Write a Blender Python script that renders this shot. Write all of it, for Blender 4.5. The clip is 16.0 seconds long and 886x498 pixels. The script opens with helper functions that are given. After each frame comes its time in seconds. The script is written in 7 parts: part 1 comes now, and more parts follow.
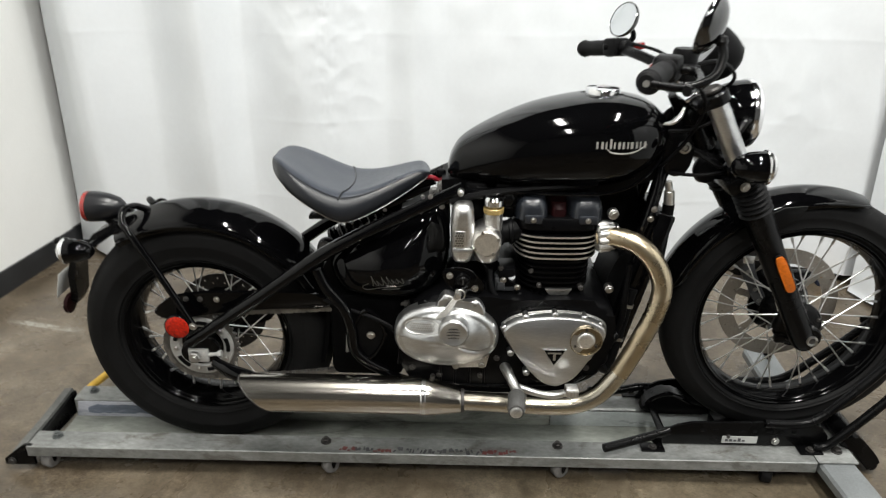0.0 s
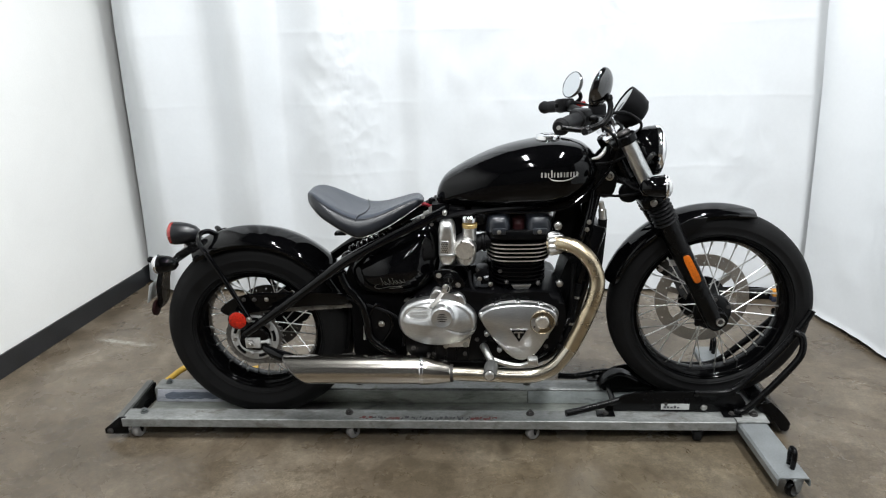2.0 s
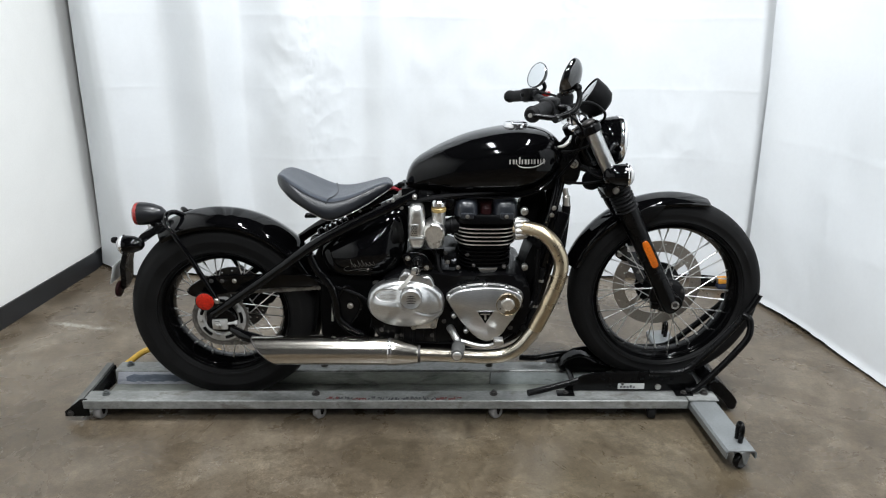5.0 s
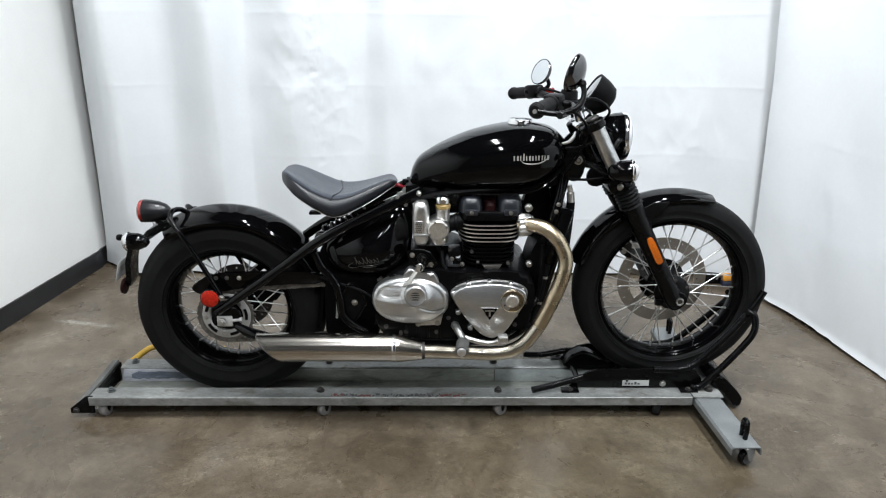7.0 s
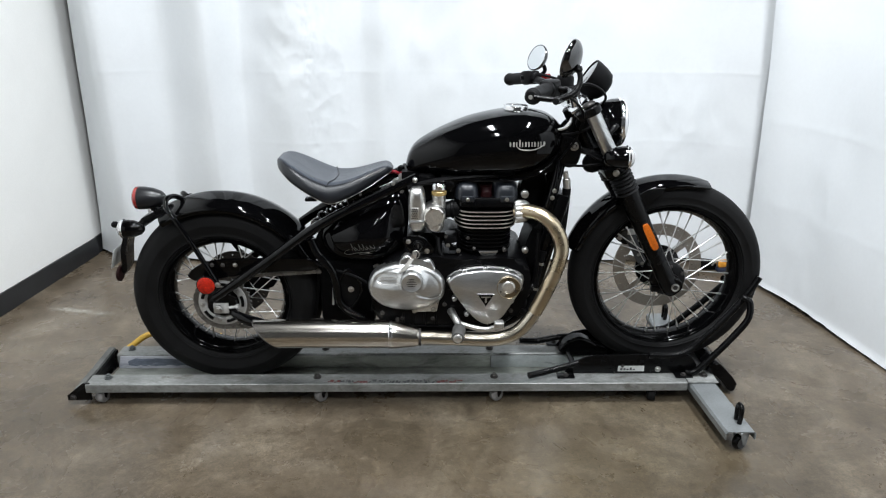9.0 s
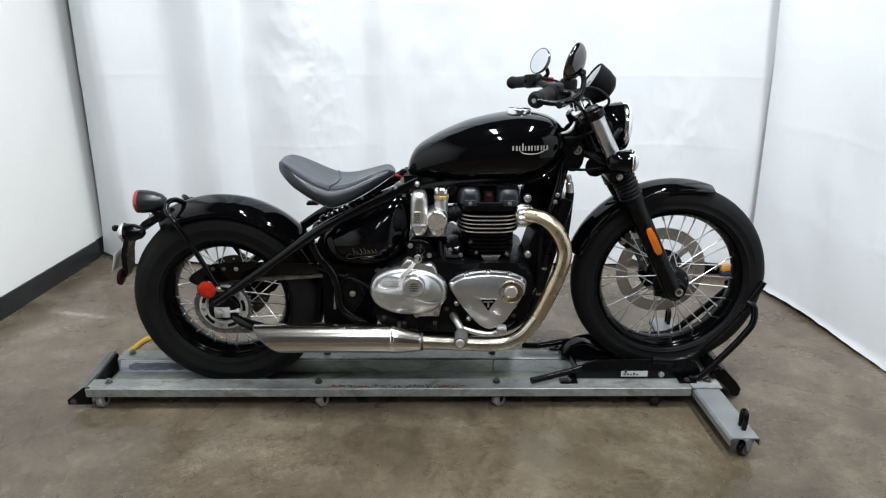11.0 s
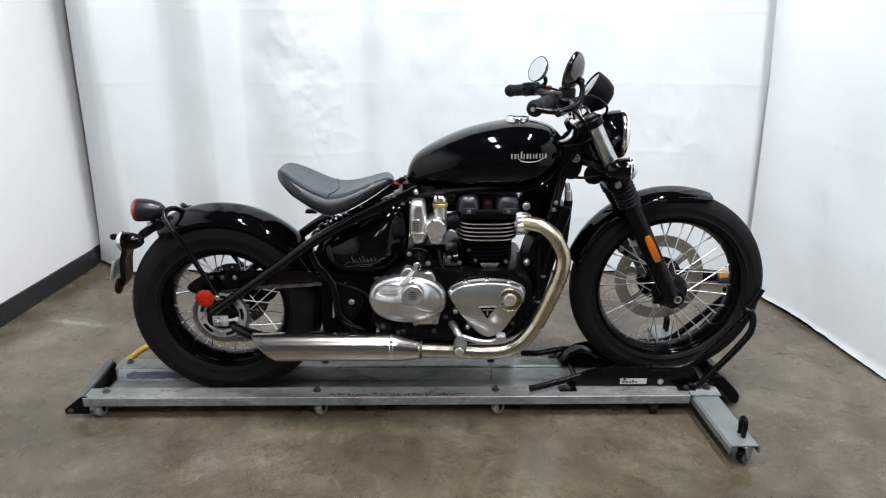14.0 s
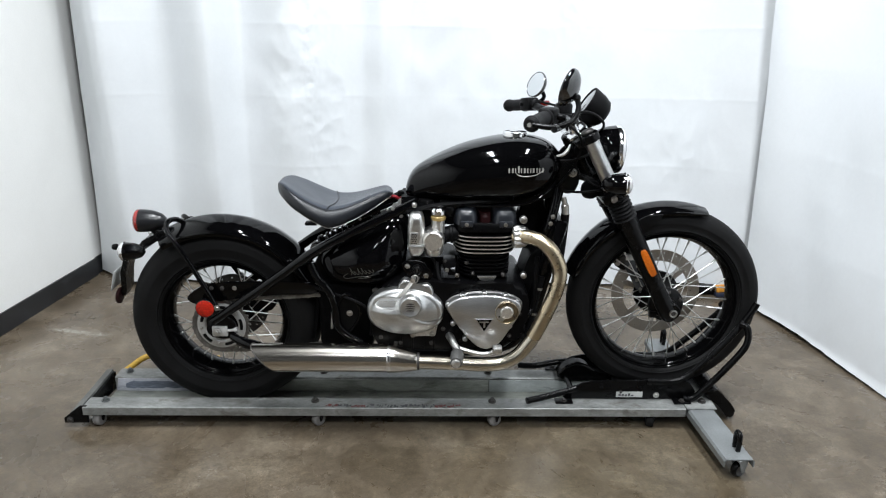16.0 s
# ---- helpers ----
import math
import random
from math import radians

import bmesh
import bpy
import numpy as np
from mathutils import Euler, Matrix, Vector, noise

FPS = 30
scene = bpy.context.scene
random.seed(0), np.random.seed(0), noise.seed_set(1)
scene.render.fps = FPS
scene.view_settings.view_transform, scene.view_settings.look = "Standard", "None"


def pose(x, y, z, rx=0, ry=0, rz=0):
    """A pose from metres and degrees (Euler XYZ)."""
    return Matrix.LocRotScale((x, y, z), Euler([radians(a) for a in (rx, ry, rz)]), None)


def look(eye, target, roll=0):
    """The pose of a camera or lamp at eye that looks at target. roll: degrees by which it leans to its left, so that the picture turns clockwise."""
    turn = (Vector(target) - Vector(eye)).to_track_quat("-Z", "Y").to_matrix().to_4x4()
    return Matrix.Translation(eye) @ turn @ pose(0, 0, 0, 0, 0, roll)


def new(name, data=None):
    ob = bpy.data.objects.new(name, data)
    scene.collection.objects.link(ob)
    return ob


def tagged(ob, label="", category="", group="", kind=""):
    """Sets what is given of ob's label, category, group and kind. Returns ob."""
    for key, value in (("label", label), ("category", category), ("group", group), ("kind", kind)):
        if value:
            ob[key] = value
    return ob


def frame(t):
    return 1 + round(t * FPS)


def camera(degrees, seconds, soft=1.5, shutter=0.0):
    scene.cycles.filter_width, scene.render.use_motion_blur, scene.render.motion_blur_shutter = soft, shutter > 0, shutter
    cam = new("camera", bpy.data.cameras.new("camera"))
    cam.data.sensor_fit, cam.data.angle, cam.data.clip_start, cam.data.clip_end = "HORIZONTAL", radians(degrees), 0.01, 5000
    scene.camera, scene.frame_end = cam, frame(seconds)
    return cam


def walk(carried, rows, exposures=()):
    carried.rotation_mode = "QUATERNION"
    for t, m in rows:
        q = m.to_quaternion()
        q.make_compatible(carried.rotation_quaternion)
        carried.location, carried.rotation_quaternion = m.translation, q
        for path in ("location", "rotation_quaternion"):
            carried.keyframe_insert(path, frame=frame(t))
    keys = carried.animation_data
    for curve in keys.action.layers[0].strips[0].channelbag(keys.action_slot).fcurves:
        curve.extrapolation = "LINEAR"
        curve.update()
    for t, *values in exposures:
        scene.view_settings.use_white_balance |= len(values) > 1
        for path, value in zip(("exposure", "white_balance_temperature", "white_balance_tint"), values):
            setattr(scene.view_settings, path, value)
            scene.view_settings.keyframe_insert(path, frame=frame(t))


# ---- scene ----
cam = camera(64.3, 16.0, soft=1.15, shutter=0.5)
PATH = [
    (0, (0.629, -1.629, 1.286), (0.6, 0.209, 0.498), 0.6),
    (0.5, (0.692, -1.814, 1.304), (0.614, 0.065, 0.625), -1.7),
    (1, (0.632, -2.034, 1.324), (0.708, -0.141, 0.684), 2.5),
    (1.5, (0.701, -2.139, 1.33), (0.667, -0.247, 0.682), -0.9),
    (2, (0.768, -2.205, 1.341), (0.647, -0.306, 0.723), -1.6),
    (2.5, (0.714, -2.236, 1.328), (0.677, -0.348, 0.669), -1.0),
    (3, (0.706, -2.256, 1.329), (0.705, -0.374, 0.654), -0.1),
    (3.5, (0.705, -2.264, 1.333), (0.712, -0.372, 0.683), -0.2),
    (4, (0.703, -2.263, 1.336), (0.734, -0.368, 0.696), 0.5),
    (6.5, (0.695, -2.259, 1.334), (0.721, -0.369, 0.681), 0.3),
    (7, (0.696, -2.263, 1.33), (0.717, -0.371, 0.682), 0.3),
    (7.5, (0.695, -2.26, 1.327), (0.72, -0.371, 0.671), 0.3),
    (8, (0.692, -2.256, 1.331), (0.725, -0.372, 0.662), 0.1),
    (8.5, (0.693, -2.263, 1.328), (0.726, -0.379, 0.657), 0.3),
    (9, (0.696, -2.265, 1.327), (0.728, -0.385, 0.646), 0.3),
    (11.5, (0.692, -2.249, 1.327), (0.717, -0.366, 0.654), 0.4),
    (12, (0.689, -2.251, 1.328), (0.717, -0.371, 0.647), 0.7),
    (12.5, (0.693, -2.252, 1.332), (0.721, -0.372, 0.651), 0.5),
    (13, (0.693, -2.249, 1.328), (0.724, -0.365, 0.656), 0.2),
    (13.5, (0.691, -2.243, 1.329), (0.725, -0.357, 0.664), 0.2),
    (14, (0.687, -2.249, 1.332), (0.724, -0.36, 0.675), 0.3),
    (14.5, (0.693, -2.254, 1.336), (0.725, -0.363, 0.685), 0.2),
    (15, (0.695, -2.26, 1.335), (0.726, -0.363, 0.703), 0.0),
    (15.5, (0.698, -2.265, 1.341), (0.729, -0.367, 0.713), 0.7),
    (16, (0.698, -2.27, 1.343), (0.731, -0.371, 0.717), 0.7),
]
# the camera's own brightness and white balance settle in the first seconds
EXPOSURES = [(0.0, 0.0, 7000, 10), (0.5, -0.02, 6850, 10), (1.0, 0.0, 6640, 10), (2.0, 0.0, 6560, 10), (4.0, 0.0, 6480, 10), (16.0, 0.0, 6400, 10)]
walk(cam, [(t, look(eye, target, roll)) for t, eye, target, roll in PATH], EXPOSURES)

# ---- world and lamps ----
world = bpy.data.worlds.new("room_world")
scene.world = world
world.use_nodes = True
world.node_tree.nodes["Background"].inputs[0].default_value = (0.9, 0.95, 1.0, 1)
world.node_tree.nodes["Background"].inputs[1].default_value = 0.05
scene.view_settings.exposure = 0.0
LAMP_POWER = 84.0
LAMP_COLOUR = (0.97, 1.0, 1.02)
CEILING_Z = 3.8


# ---- materials ----
def material(name, colour, rough=0.5, metal=0.0, coat=0.0, grain=0.0, grain_scale=200.0, blotch=0.0, blotch_scale=6.0,
             rough_var=0.0, stretch=(1, 1, 1), bump=0.0, per_object=0.0, ior=1.5, speck=None, shine=0.5):
    """A procedural surface: colour with blotches and grain, roughness variation and fine relief, in object metres."""
    m = bpy.data.materials.new(name)
    m.use_nodes = True
    nt = m.node_tree
    n, l = nt.nodes, nt.links
    b = n["Principled BSDF"]
    b.inputs["Roughness"].default_value = rough
    b.inputs["Metallic"].default_value = metal
    b.inputs["IOR"].default_value = ior
    b.inputs["Specular IOR Level"].default_value = shine
    b.inputs["Coat Weight"].default_value = coat
    b.inputs["Coat Roughness"].default_value = 0.04
    b.inputs["Base Color"].default_value = (*colour, 1)
    geo = n.new("ShaderNodeNewGeometry")
    mp = n.new("ShaderNodeMapping")
    mp.inputs["Scale"].default_value = stretch
    l.new(geo.outputs["Position"], mp.inputs["Vector"])

    def noise_of(scale, detail=4.0, rough_=0.55, distort=0.0):
        t = n.new("ShaderNodeTexNoise")
        t.inputs["Scale"].default_value = scale
        t.inputs["Detail"].default_value = detail
        t.inputs["Roughness"].default_value = rough_
        t.inputs["Distortion"].default_value = distort
        l.new(mp.outputs["Vector"], t.inputs["Vector"])
        return t.outputs["Fac"]

    def ranged(fac, lo, hi):
        r = n.new("ShaderNodeMapRange")
        r.inputs["From Min"].default_value, r.inputs["From Max"].default_value = 0.3, 0.7
        r.inputs["To Min"].default_value, r.inputs["To Max"].default_value = lo, hi
        l.new(fac, r.inputs["Value"])
        return r.outputs["Result"]

    g = noise_of(grain_scale, 3.0)
    big = noise_of(blotch_scale, 6.0, 0.62, 0.4)
    value = None
    if grain or blotch:
        mul = n.new("ShaderNodeMath")
        mul.operation = "MULTIPLY"
        l.new(ranged(g, 1 - grain, 1 + grain), mul.inputs[0])
        l.new(ranged(big, 1 - blotch, 1 + blotch), mul.inputs[1])
        value = mul.outputs[0]
    if per_object:
        info = n.new("ShaderNodeObjectInfo")
        r = n.new("ShaderNodeMapRange")
        r.inputs["To Min"].default_value, r.inputs["To Max"].default_value = 1 - per_object, 1 + per_object
        l.new(info.outputs["Random"], r.inputs["Value"])
        if value:
            mul = n.new("ShaderNodeMath")
            mul.operation = "MULTIPLY"
            l.new(value, mul.inputs[0])
            l.new(r.outputs["Result"], mul.inputs[1])
            value = mul.outputs[0]
        else:
            value = r.outputs["Result"]
    col = None
    if value:
        vm = n.new("ShaderNodeVectorMath")
        vm.operation = "SCALE"
        vm.inputs[0].default_value = colour
        l.new(value, vm.inputs["Scale"])
        col = vm.outputs["Vector"]
    if speck and col:
        mix = n.new("ShaderNodeMix")
        mix.data_type = "RGBA"
        s = noise_of(speck[1], 5.0, 0.7, 0.8)
        r = n.new("ShaderNodeMapRange")
        r.inputs["From Min"].default_value, r.inputs["From Max"].default_value = speck[2], speck[2] + 0.22
        l.new(s, r.inputs["Value"])
        l.new(r.outputs["Result"], mix.inputs["Factor"])
        l.new(col, mix.inputs["A"])
        mix.inputs["B"].default_value = (*speck[0], 1)
        col = mix.outputs["Result"]
    if col:
        l.new(col, b.inputs["Base Color"])
    if rough_var:
        l.new(ranged(big, max(0.0, rough - rough_var), min(1.0, rough + rough_var)), b.inputs["Roughness"])
    if bump:
        bn = n.new("ShaderNodeBump")
        bn.inputs["Strength"].default_value = 0.5
        bn.inputs["Distance"].default_value = bump
        l.new(g, bn.inputs["Height"])
        l.new(bn.outputs["Normal"], b.inputs["Normal"])
    return m


GLOSS = material("black_gloss_paint", (0.0012, 0.0012, 0.0014), 0.045, rough_var=0.02, blotch_scale=9, shine=0.2)
RIM = material("black_rim_paint", (0.0012, 0.0012, 0.0014), 0.12, rough_var=0.04, blotch_scale=9, shine=0.12)
SATIN = material("black_satin_steel", (0.002, 0.002, 0.0022), 0.26, shine=0.15, grain=0.2, rough_var=0.08, blotch=0.2, grain_scale=300, bump=0.0001)
MATTE = material("black_plastic", (0.0024, 0.0024, 0.0027), 0.45, shine=0.09, grain=0.2, rough_var=0.1, blotch=0.2, grain_scale=400, bump=0.0002)
DEEP = material("deep_black_plastic", (0.0014, 0.0014, 0.0016), 0.6, shine=0.04, grain=0.2, rough_var=0.1, blotch=0.2, grain_scale=400, bump=0.0002)
ENGINE = material("black_engine_paint", (0.0018, 0.0018, 0.0021), 0.3, shine=0.09, grain=0.25, blotch=0.25, rough_var=0.1, grain_scale=350, bump=0.0003)
CAMBOX = material("dark_grey_head_cover", (0.011, 0.013, 0.017), 0.33, shine=0.5, grain=0.2, blotch=0.2, rough_var=0.08, grain_scale=500, bump=0.0003)
RUBBER = material("tyre_rubber", (0.0062, 0.0062, 0.0064), 0.62, shine=0.11, grain=0.2, blotch=0.25, rough_var=0.12, grain_scale=250, blotch_scale=14, bump=0.0005)
GRIP = material("grip_rubber", (0.0045, 0.0045, 0.005), 0.6, shine=0.14, grain=0.2, blotch=0.2, rough_var=0.1, bump=0.0004)
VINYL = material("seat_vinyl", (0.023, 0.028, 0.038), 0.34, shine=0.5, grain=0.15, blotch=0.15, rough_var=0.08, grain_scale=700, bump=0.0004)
# same vinyl darkened: the shade of sides and seam is in its colour
VINYL_SHADED = material("seat_vinyl_shaded", (0.006, 0.0072, 0.0098), 0.36, shine=0.4, grain=0.15, blotch=0.15, rough_var=0.08, grain_scale=700, bump=0.0004)
CHROME = material("chrome", (0.75, 0.75, 0.76), 0.1, 1.0, rough_var=0.05, blotch=0.05, blotch_scale=30)
ALU = material("brushed_aluminium", (0.52, 0.525, 0.525), 0.33, 1.0, grain=0.09, blotch=0.10, rough_var=0.04, grain_scale=260, stretch=(0.25, 1, 2), blotch_scale=14, bump=0.00002)
SILVER = material("silver_paint", (0.42, 0.42, 0.41), 0.42, 0.3, blotch=0.15, blotch_scale=40, grain=0.08)
ALU_CAST = material("cast_aluminium", (0.62, 0.615, 0.6), 0.36, 1.0, grain=0.15, blotch=0.15, rough_var=0.1, grain_scale=300, blotch_scale=20, bump=0.0002)
STEEL = material("brushed_stainless", (0.54, 0.51, 0.46), 0.16, 1.0, grain=0.02, blotch=0.06, rough_var=0.04, grain_scale=60, stretch=(0.1, 1, 4), blotch_scale=6)
PIPE = material("straw_tinted_pipe", (0.50, 0.46, 0.385), 0.22, 1.0, grain=0.015, blotch=0.1, rough_var=0.05, grain_scale=200, blotch_scale=12)
PLATE_DARK = material("mid_grey_housing", (0.055, 0.058, 0.062), 0.35, 0.3, grain=0.15, blotch=0.25, blotch_scale=40, rough_var=0.08)
PLATE_GREY = material("dull_plate", (0.4, 0.41, 0.4), 0.5, blotch=0.1)
BRONZE = material("heat_tinted_header", (0.46, 0.385, 0.27), 0.29, 1.0, grain=0.015, blotch=0.12, rough_var=0.06, grain_scale=200, blotch_scale=14)
ZINC_SMOOTH = material("smooth_grey_arm_paint", (0.205, 0.218, 0.222), 0.44, 0.45, grain=0.08, blotch=0.1, rough_var=0.08, grain_scale=160, blotch_scale=16, bump=0.0001, speck=((0.10, 0.095, 0.085), 22.0, 0.60))
ZINC = material("galvanised_steel", (0.225, 0.232, 0.225), 0.46, 0.45, grain=0.16, blotch=0.3, rough_var=0.14, grain_scale=110, blotch_scale=13, stretch=(0.6, 1, 1), bump=0.0002, speck=((0.075, 0.062, 0.048), 16.0, 0.53))
ZINC_DARK = material("worn_channel_steel", (0.115, 0.125, 0.125), 0.4, 0.5, grain=0.12, blotch=0.35, rough_var=0.15, grain_scale=90, blotch_scale=6, stretch=(0.5, 1, 1), bump=0.0002)
SPOKE = material("spoke_steel", (0.60, 0.60, 0.59), 0.36, 0.9, per_object=0.22)
DISC = material("brake_disc_steel", (0.42, 0.4, 0.37), 0.38, 1.0, grain=0.1, blotch=0.12, rough_var=0.08, grain_scale=200)
BOLT = material("bolt_steel", (0.42, 0.415, 0.4), 0.33, 1.0, blotch=0.15, blotch_scale=60, rough_var=0.08)
BOLT_DARK = material("dark_bolt", (0.05, 0.047, 0.045), 0.5, 0.6, blotch=0.3, blotch_scale=60)
TAIL = material("black_lamp_shell", (0.006, 0.0065, 0.008), 0.28, shine=0.5, grain=0.1, blotch=0.15, rough_var=0.06)
RED = material("red_lens", (0.22, 0.008, 0.006), 0.2, coat=0.6, blotch=0.15, blotch_scale=80)
RED_PRISM = material("red_prism_reflector", (0.33, 0.011, 0.003), 0.42, shine=0.3, grain=0.7, grain_scale=210, blotch=0.35, blotch_scale=130, bump=0.0015)
RED_WIRE = material("red_insulation", (0.16, 0.006, 0.012), 0.4, blotch=0.2, blotch_scale=60)
AMBER = material("amber_reflector", (0.43, 0.093, 0.002), 0.32, coat=0.3, grain=0.25, grain_scale=260, blotch=0.2, blotch_scale=120, bump=0.0006)
DARK_RED = material("dark_red_cover", (0.010, 0.0016, 0.002), 0.55, shine=0.1, blotch=0.2, blotch_scale=40)
OIL = material("amber_cap", (0.33, 0.235, 0.09), 0.3, 0.3, blotch=0.1, blotch_scale=60)
WHITE_PLASTIC = material("white_plastic", (0.72, 0.72, 0.7), 0.4, blotch=0.06, grain=0.03)
CASTER = material("grey_caster_wheel", (0.14, 0.135, 0.13), 0.55, blotch=0.25, blotch_scale=40, grain=0.1)
YELLOW = material("yellow_strap", (0.55, 0.34, 0.05), 0.6, blotch=0.15, blotch_scale=30, grain=0.1)
BLUE = material("blue_strap", (0.006, 0.010, 0.026), 0.6, blotch=0.15, blotch_scale=30)
PALE_PRINT = material("pale_print", (0.30, 0.29, 0.27), 0.4, 0.3)
DARK_BRONZE = material("dark_bronze_ring", (0.24, 0.20, 0.14), 0.3, 1.0, blotch=0.15, blotch_scale=60, rough_var=0.06)
TURNED = material("turned_bright_metal", (0.66, 0.64, 0.6), 0.32, 0.9, blotch=0.12, blotch_scale=90, grain=0.1)
CHAIN = material("oiled_chain_steel", (0.17, 0.165, 0.155), 0.45, 0.8, blotch=0.3, blotch_scale=80, per_object=0.25)
PEG = material("grey_peg_rubber", (0.06, 0.06, 0.058), 0.5, blotch=0.2, grain=0.2)
DIM_PRINT = material("dim_grey_print", (0.042, 0.04, 0.035), 0.45, 0.2)
WORN_BAR = material("worn_grey_bar_paint", (0.09, 0.092, 0.088), 0.5, 0.2, grain=0.2, blotch=0.45, rough_var=0.1, grain_scale=120, blotch_scale=12, bump=0.0003)
ZINC_PALE = material("pale_joint_steel", (0.40, 0.43, 0.43), 0.36, 0.2, grain=0.1, blotch=0.3, rough_var=0.12, grain_scale=90, blotch_scale=9, stretch=(0.6, 1, 1), bump=0.0002)
TROUGH = material("dull_olive_steel", (0.26, 0.272, 0.245), 0.42, 0.15, grain=0.15, blotch=0.35, rough_var=0.12, grain_scale=90, blotch_scale=9, stretch=(0.4, 1, 1.6), bump=0.0002, speck=((0.07, 0.072, 0.066), 12.0, 0.56))
PALE_BLUE = material("rubbed_blue_white_paint", (0.40, 0.41, 0.455), 0.45, grain=0.1, blotch=0.18, blotch_scale=14, stretch=(0.5, 1, 1.4), speck=((0.12, 0.14, 0.19), 20.0, 0.53))
SLATE = material("dark_blue_scrape", (0.125, 0.145, 0.185), 0.5, 0.2, grain=0.2, blotch=0.5, blotch_scale=16, stretch=(0.35, 1, 1.8), speck=((0.36, 0.37, 0.41), 30.0, 0.58))
ORANGE = material("orange_webbing", (0.52, 0.22, 0.02), 0.6, grain=0.15, grain_scale=300, blotch=0.15, blotch_scale=60)
RED_PRINT = material("worn_red_print", (0.14, 0.035, 0.032), 0.6, blotch=0.4, blotch_scale=60)
DARK_PRINT = material("worn_dark_print", (0.06, 0.06, 0.065), 0.6, blotch=0.4, blotch_scale=60)
WALL = material("white_wall_paint", (0.80, 0.805, 0.79), 0.55, grain=0.015, blotch=0.03, rough_var=0.06, grain_scale=150, blotch_scale=2.5, bump=0.0004)
BASE = material("black_vinyl_base", (0.018, 0.019, 0.021), 0.42, blotch=0.3, grain=0.15, rough_var=0.1, blotch_scale=10)
CEIL = material("grey_ceiling", (0.035, 0.035, 0.035), 0.8, grain=0.04, blotch=0.05)
GREYWALL = material("grey_far_wall", (0.07, 0.07, 0.07), 0.7, grain=0.05, blotch=0.1, blotch_scale=2)
CURTAIN = material("white_vinyl_curtain", (0.672, 0.697, 0.718), 0.36, grain=0.01, blotch=0.025, rough_var=0.08, grain_scale=60, blotch_scale=3)

GLASS = bpy.data.materials.new("clear_lens")
GLASS.use_nodes = True
gb = GLASS.node_tree.nodes["Principled BSDF"]
gb.inputs["Base Color"].default_value = (0.95, 0.97, 0.97, 1)
gb.inputs["Transmission Weight"].default_value = 1.0
gb.inputs["Roughness"].default_value = 0.06
FROST = bpy.data.materials.new("ribbed_clear_lens")
FROST.use_nodes = True
gf = FROST.node_tree.nodes["Principled BSDF"]
gf.inputs["Base Color"].default_value = (0.78, 0.79, 0.79, 1)
gf.inputs["Transmission Weight"].default_value = 0.45
gf.inputs["Roughness"].default_value = 0.22
MIRROR_BACK = material("black_lacquer_mirror_shell", (0.0015, 0.0015, 0.0018), 0.07, ior=1.9, blotch_scale=9, rough_var=0.03)
MIRROR = material("mirror_glass", (0.66, 0.68, 0.69), 0.03, 1.0, blotch=0.02)
DIAL = material("instrument_face", (0.02, 0.02, 0.022), 0.15, coat=1.0, blotch=0.1, blotch_scale=60)

EMIT = bpy.data.materials.new("lamp_diffuser")
EMIT.use_nodes = True
eb = EMIT.node_tree.nodes["Principled BSDF"]
eb.inputs["Base Color"].default_value = (0.8, 0.8, 0.8, 1)
eb.inputs["Emission Color"].default_value = (*LAMP_COLOUR, 1)
eb.inputs["Emission Strength"].default_value = 4.0


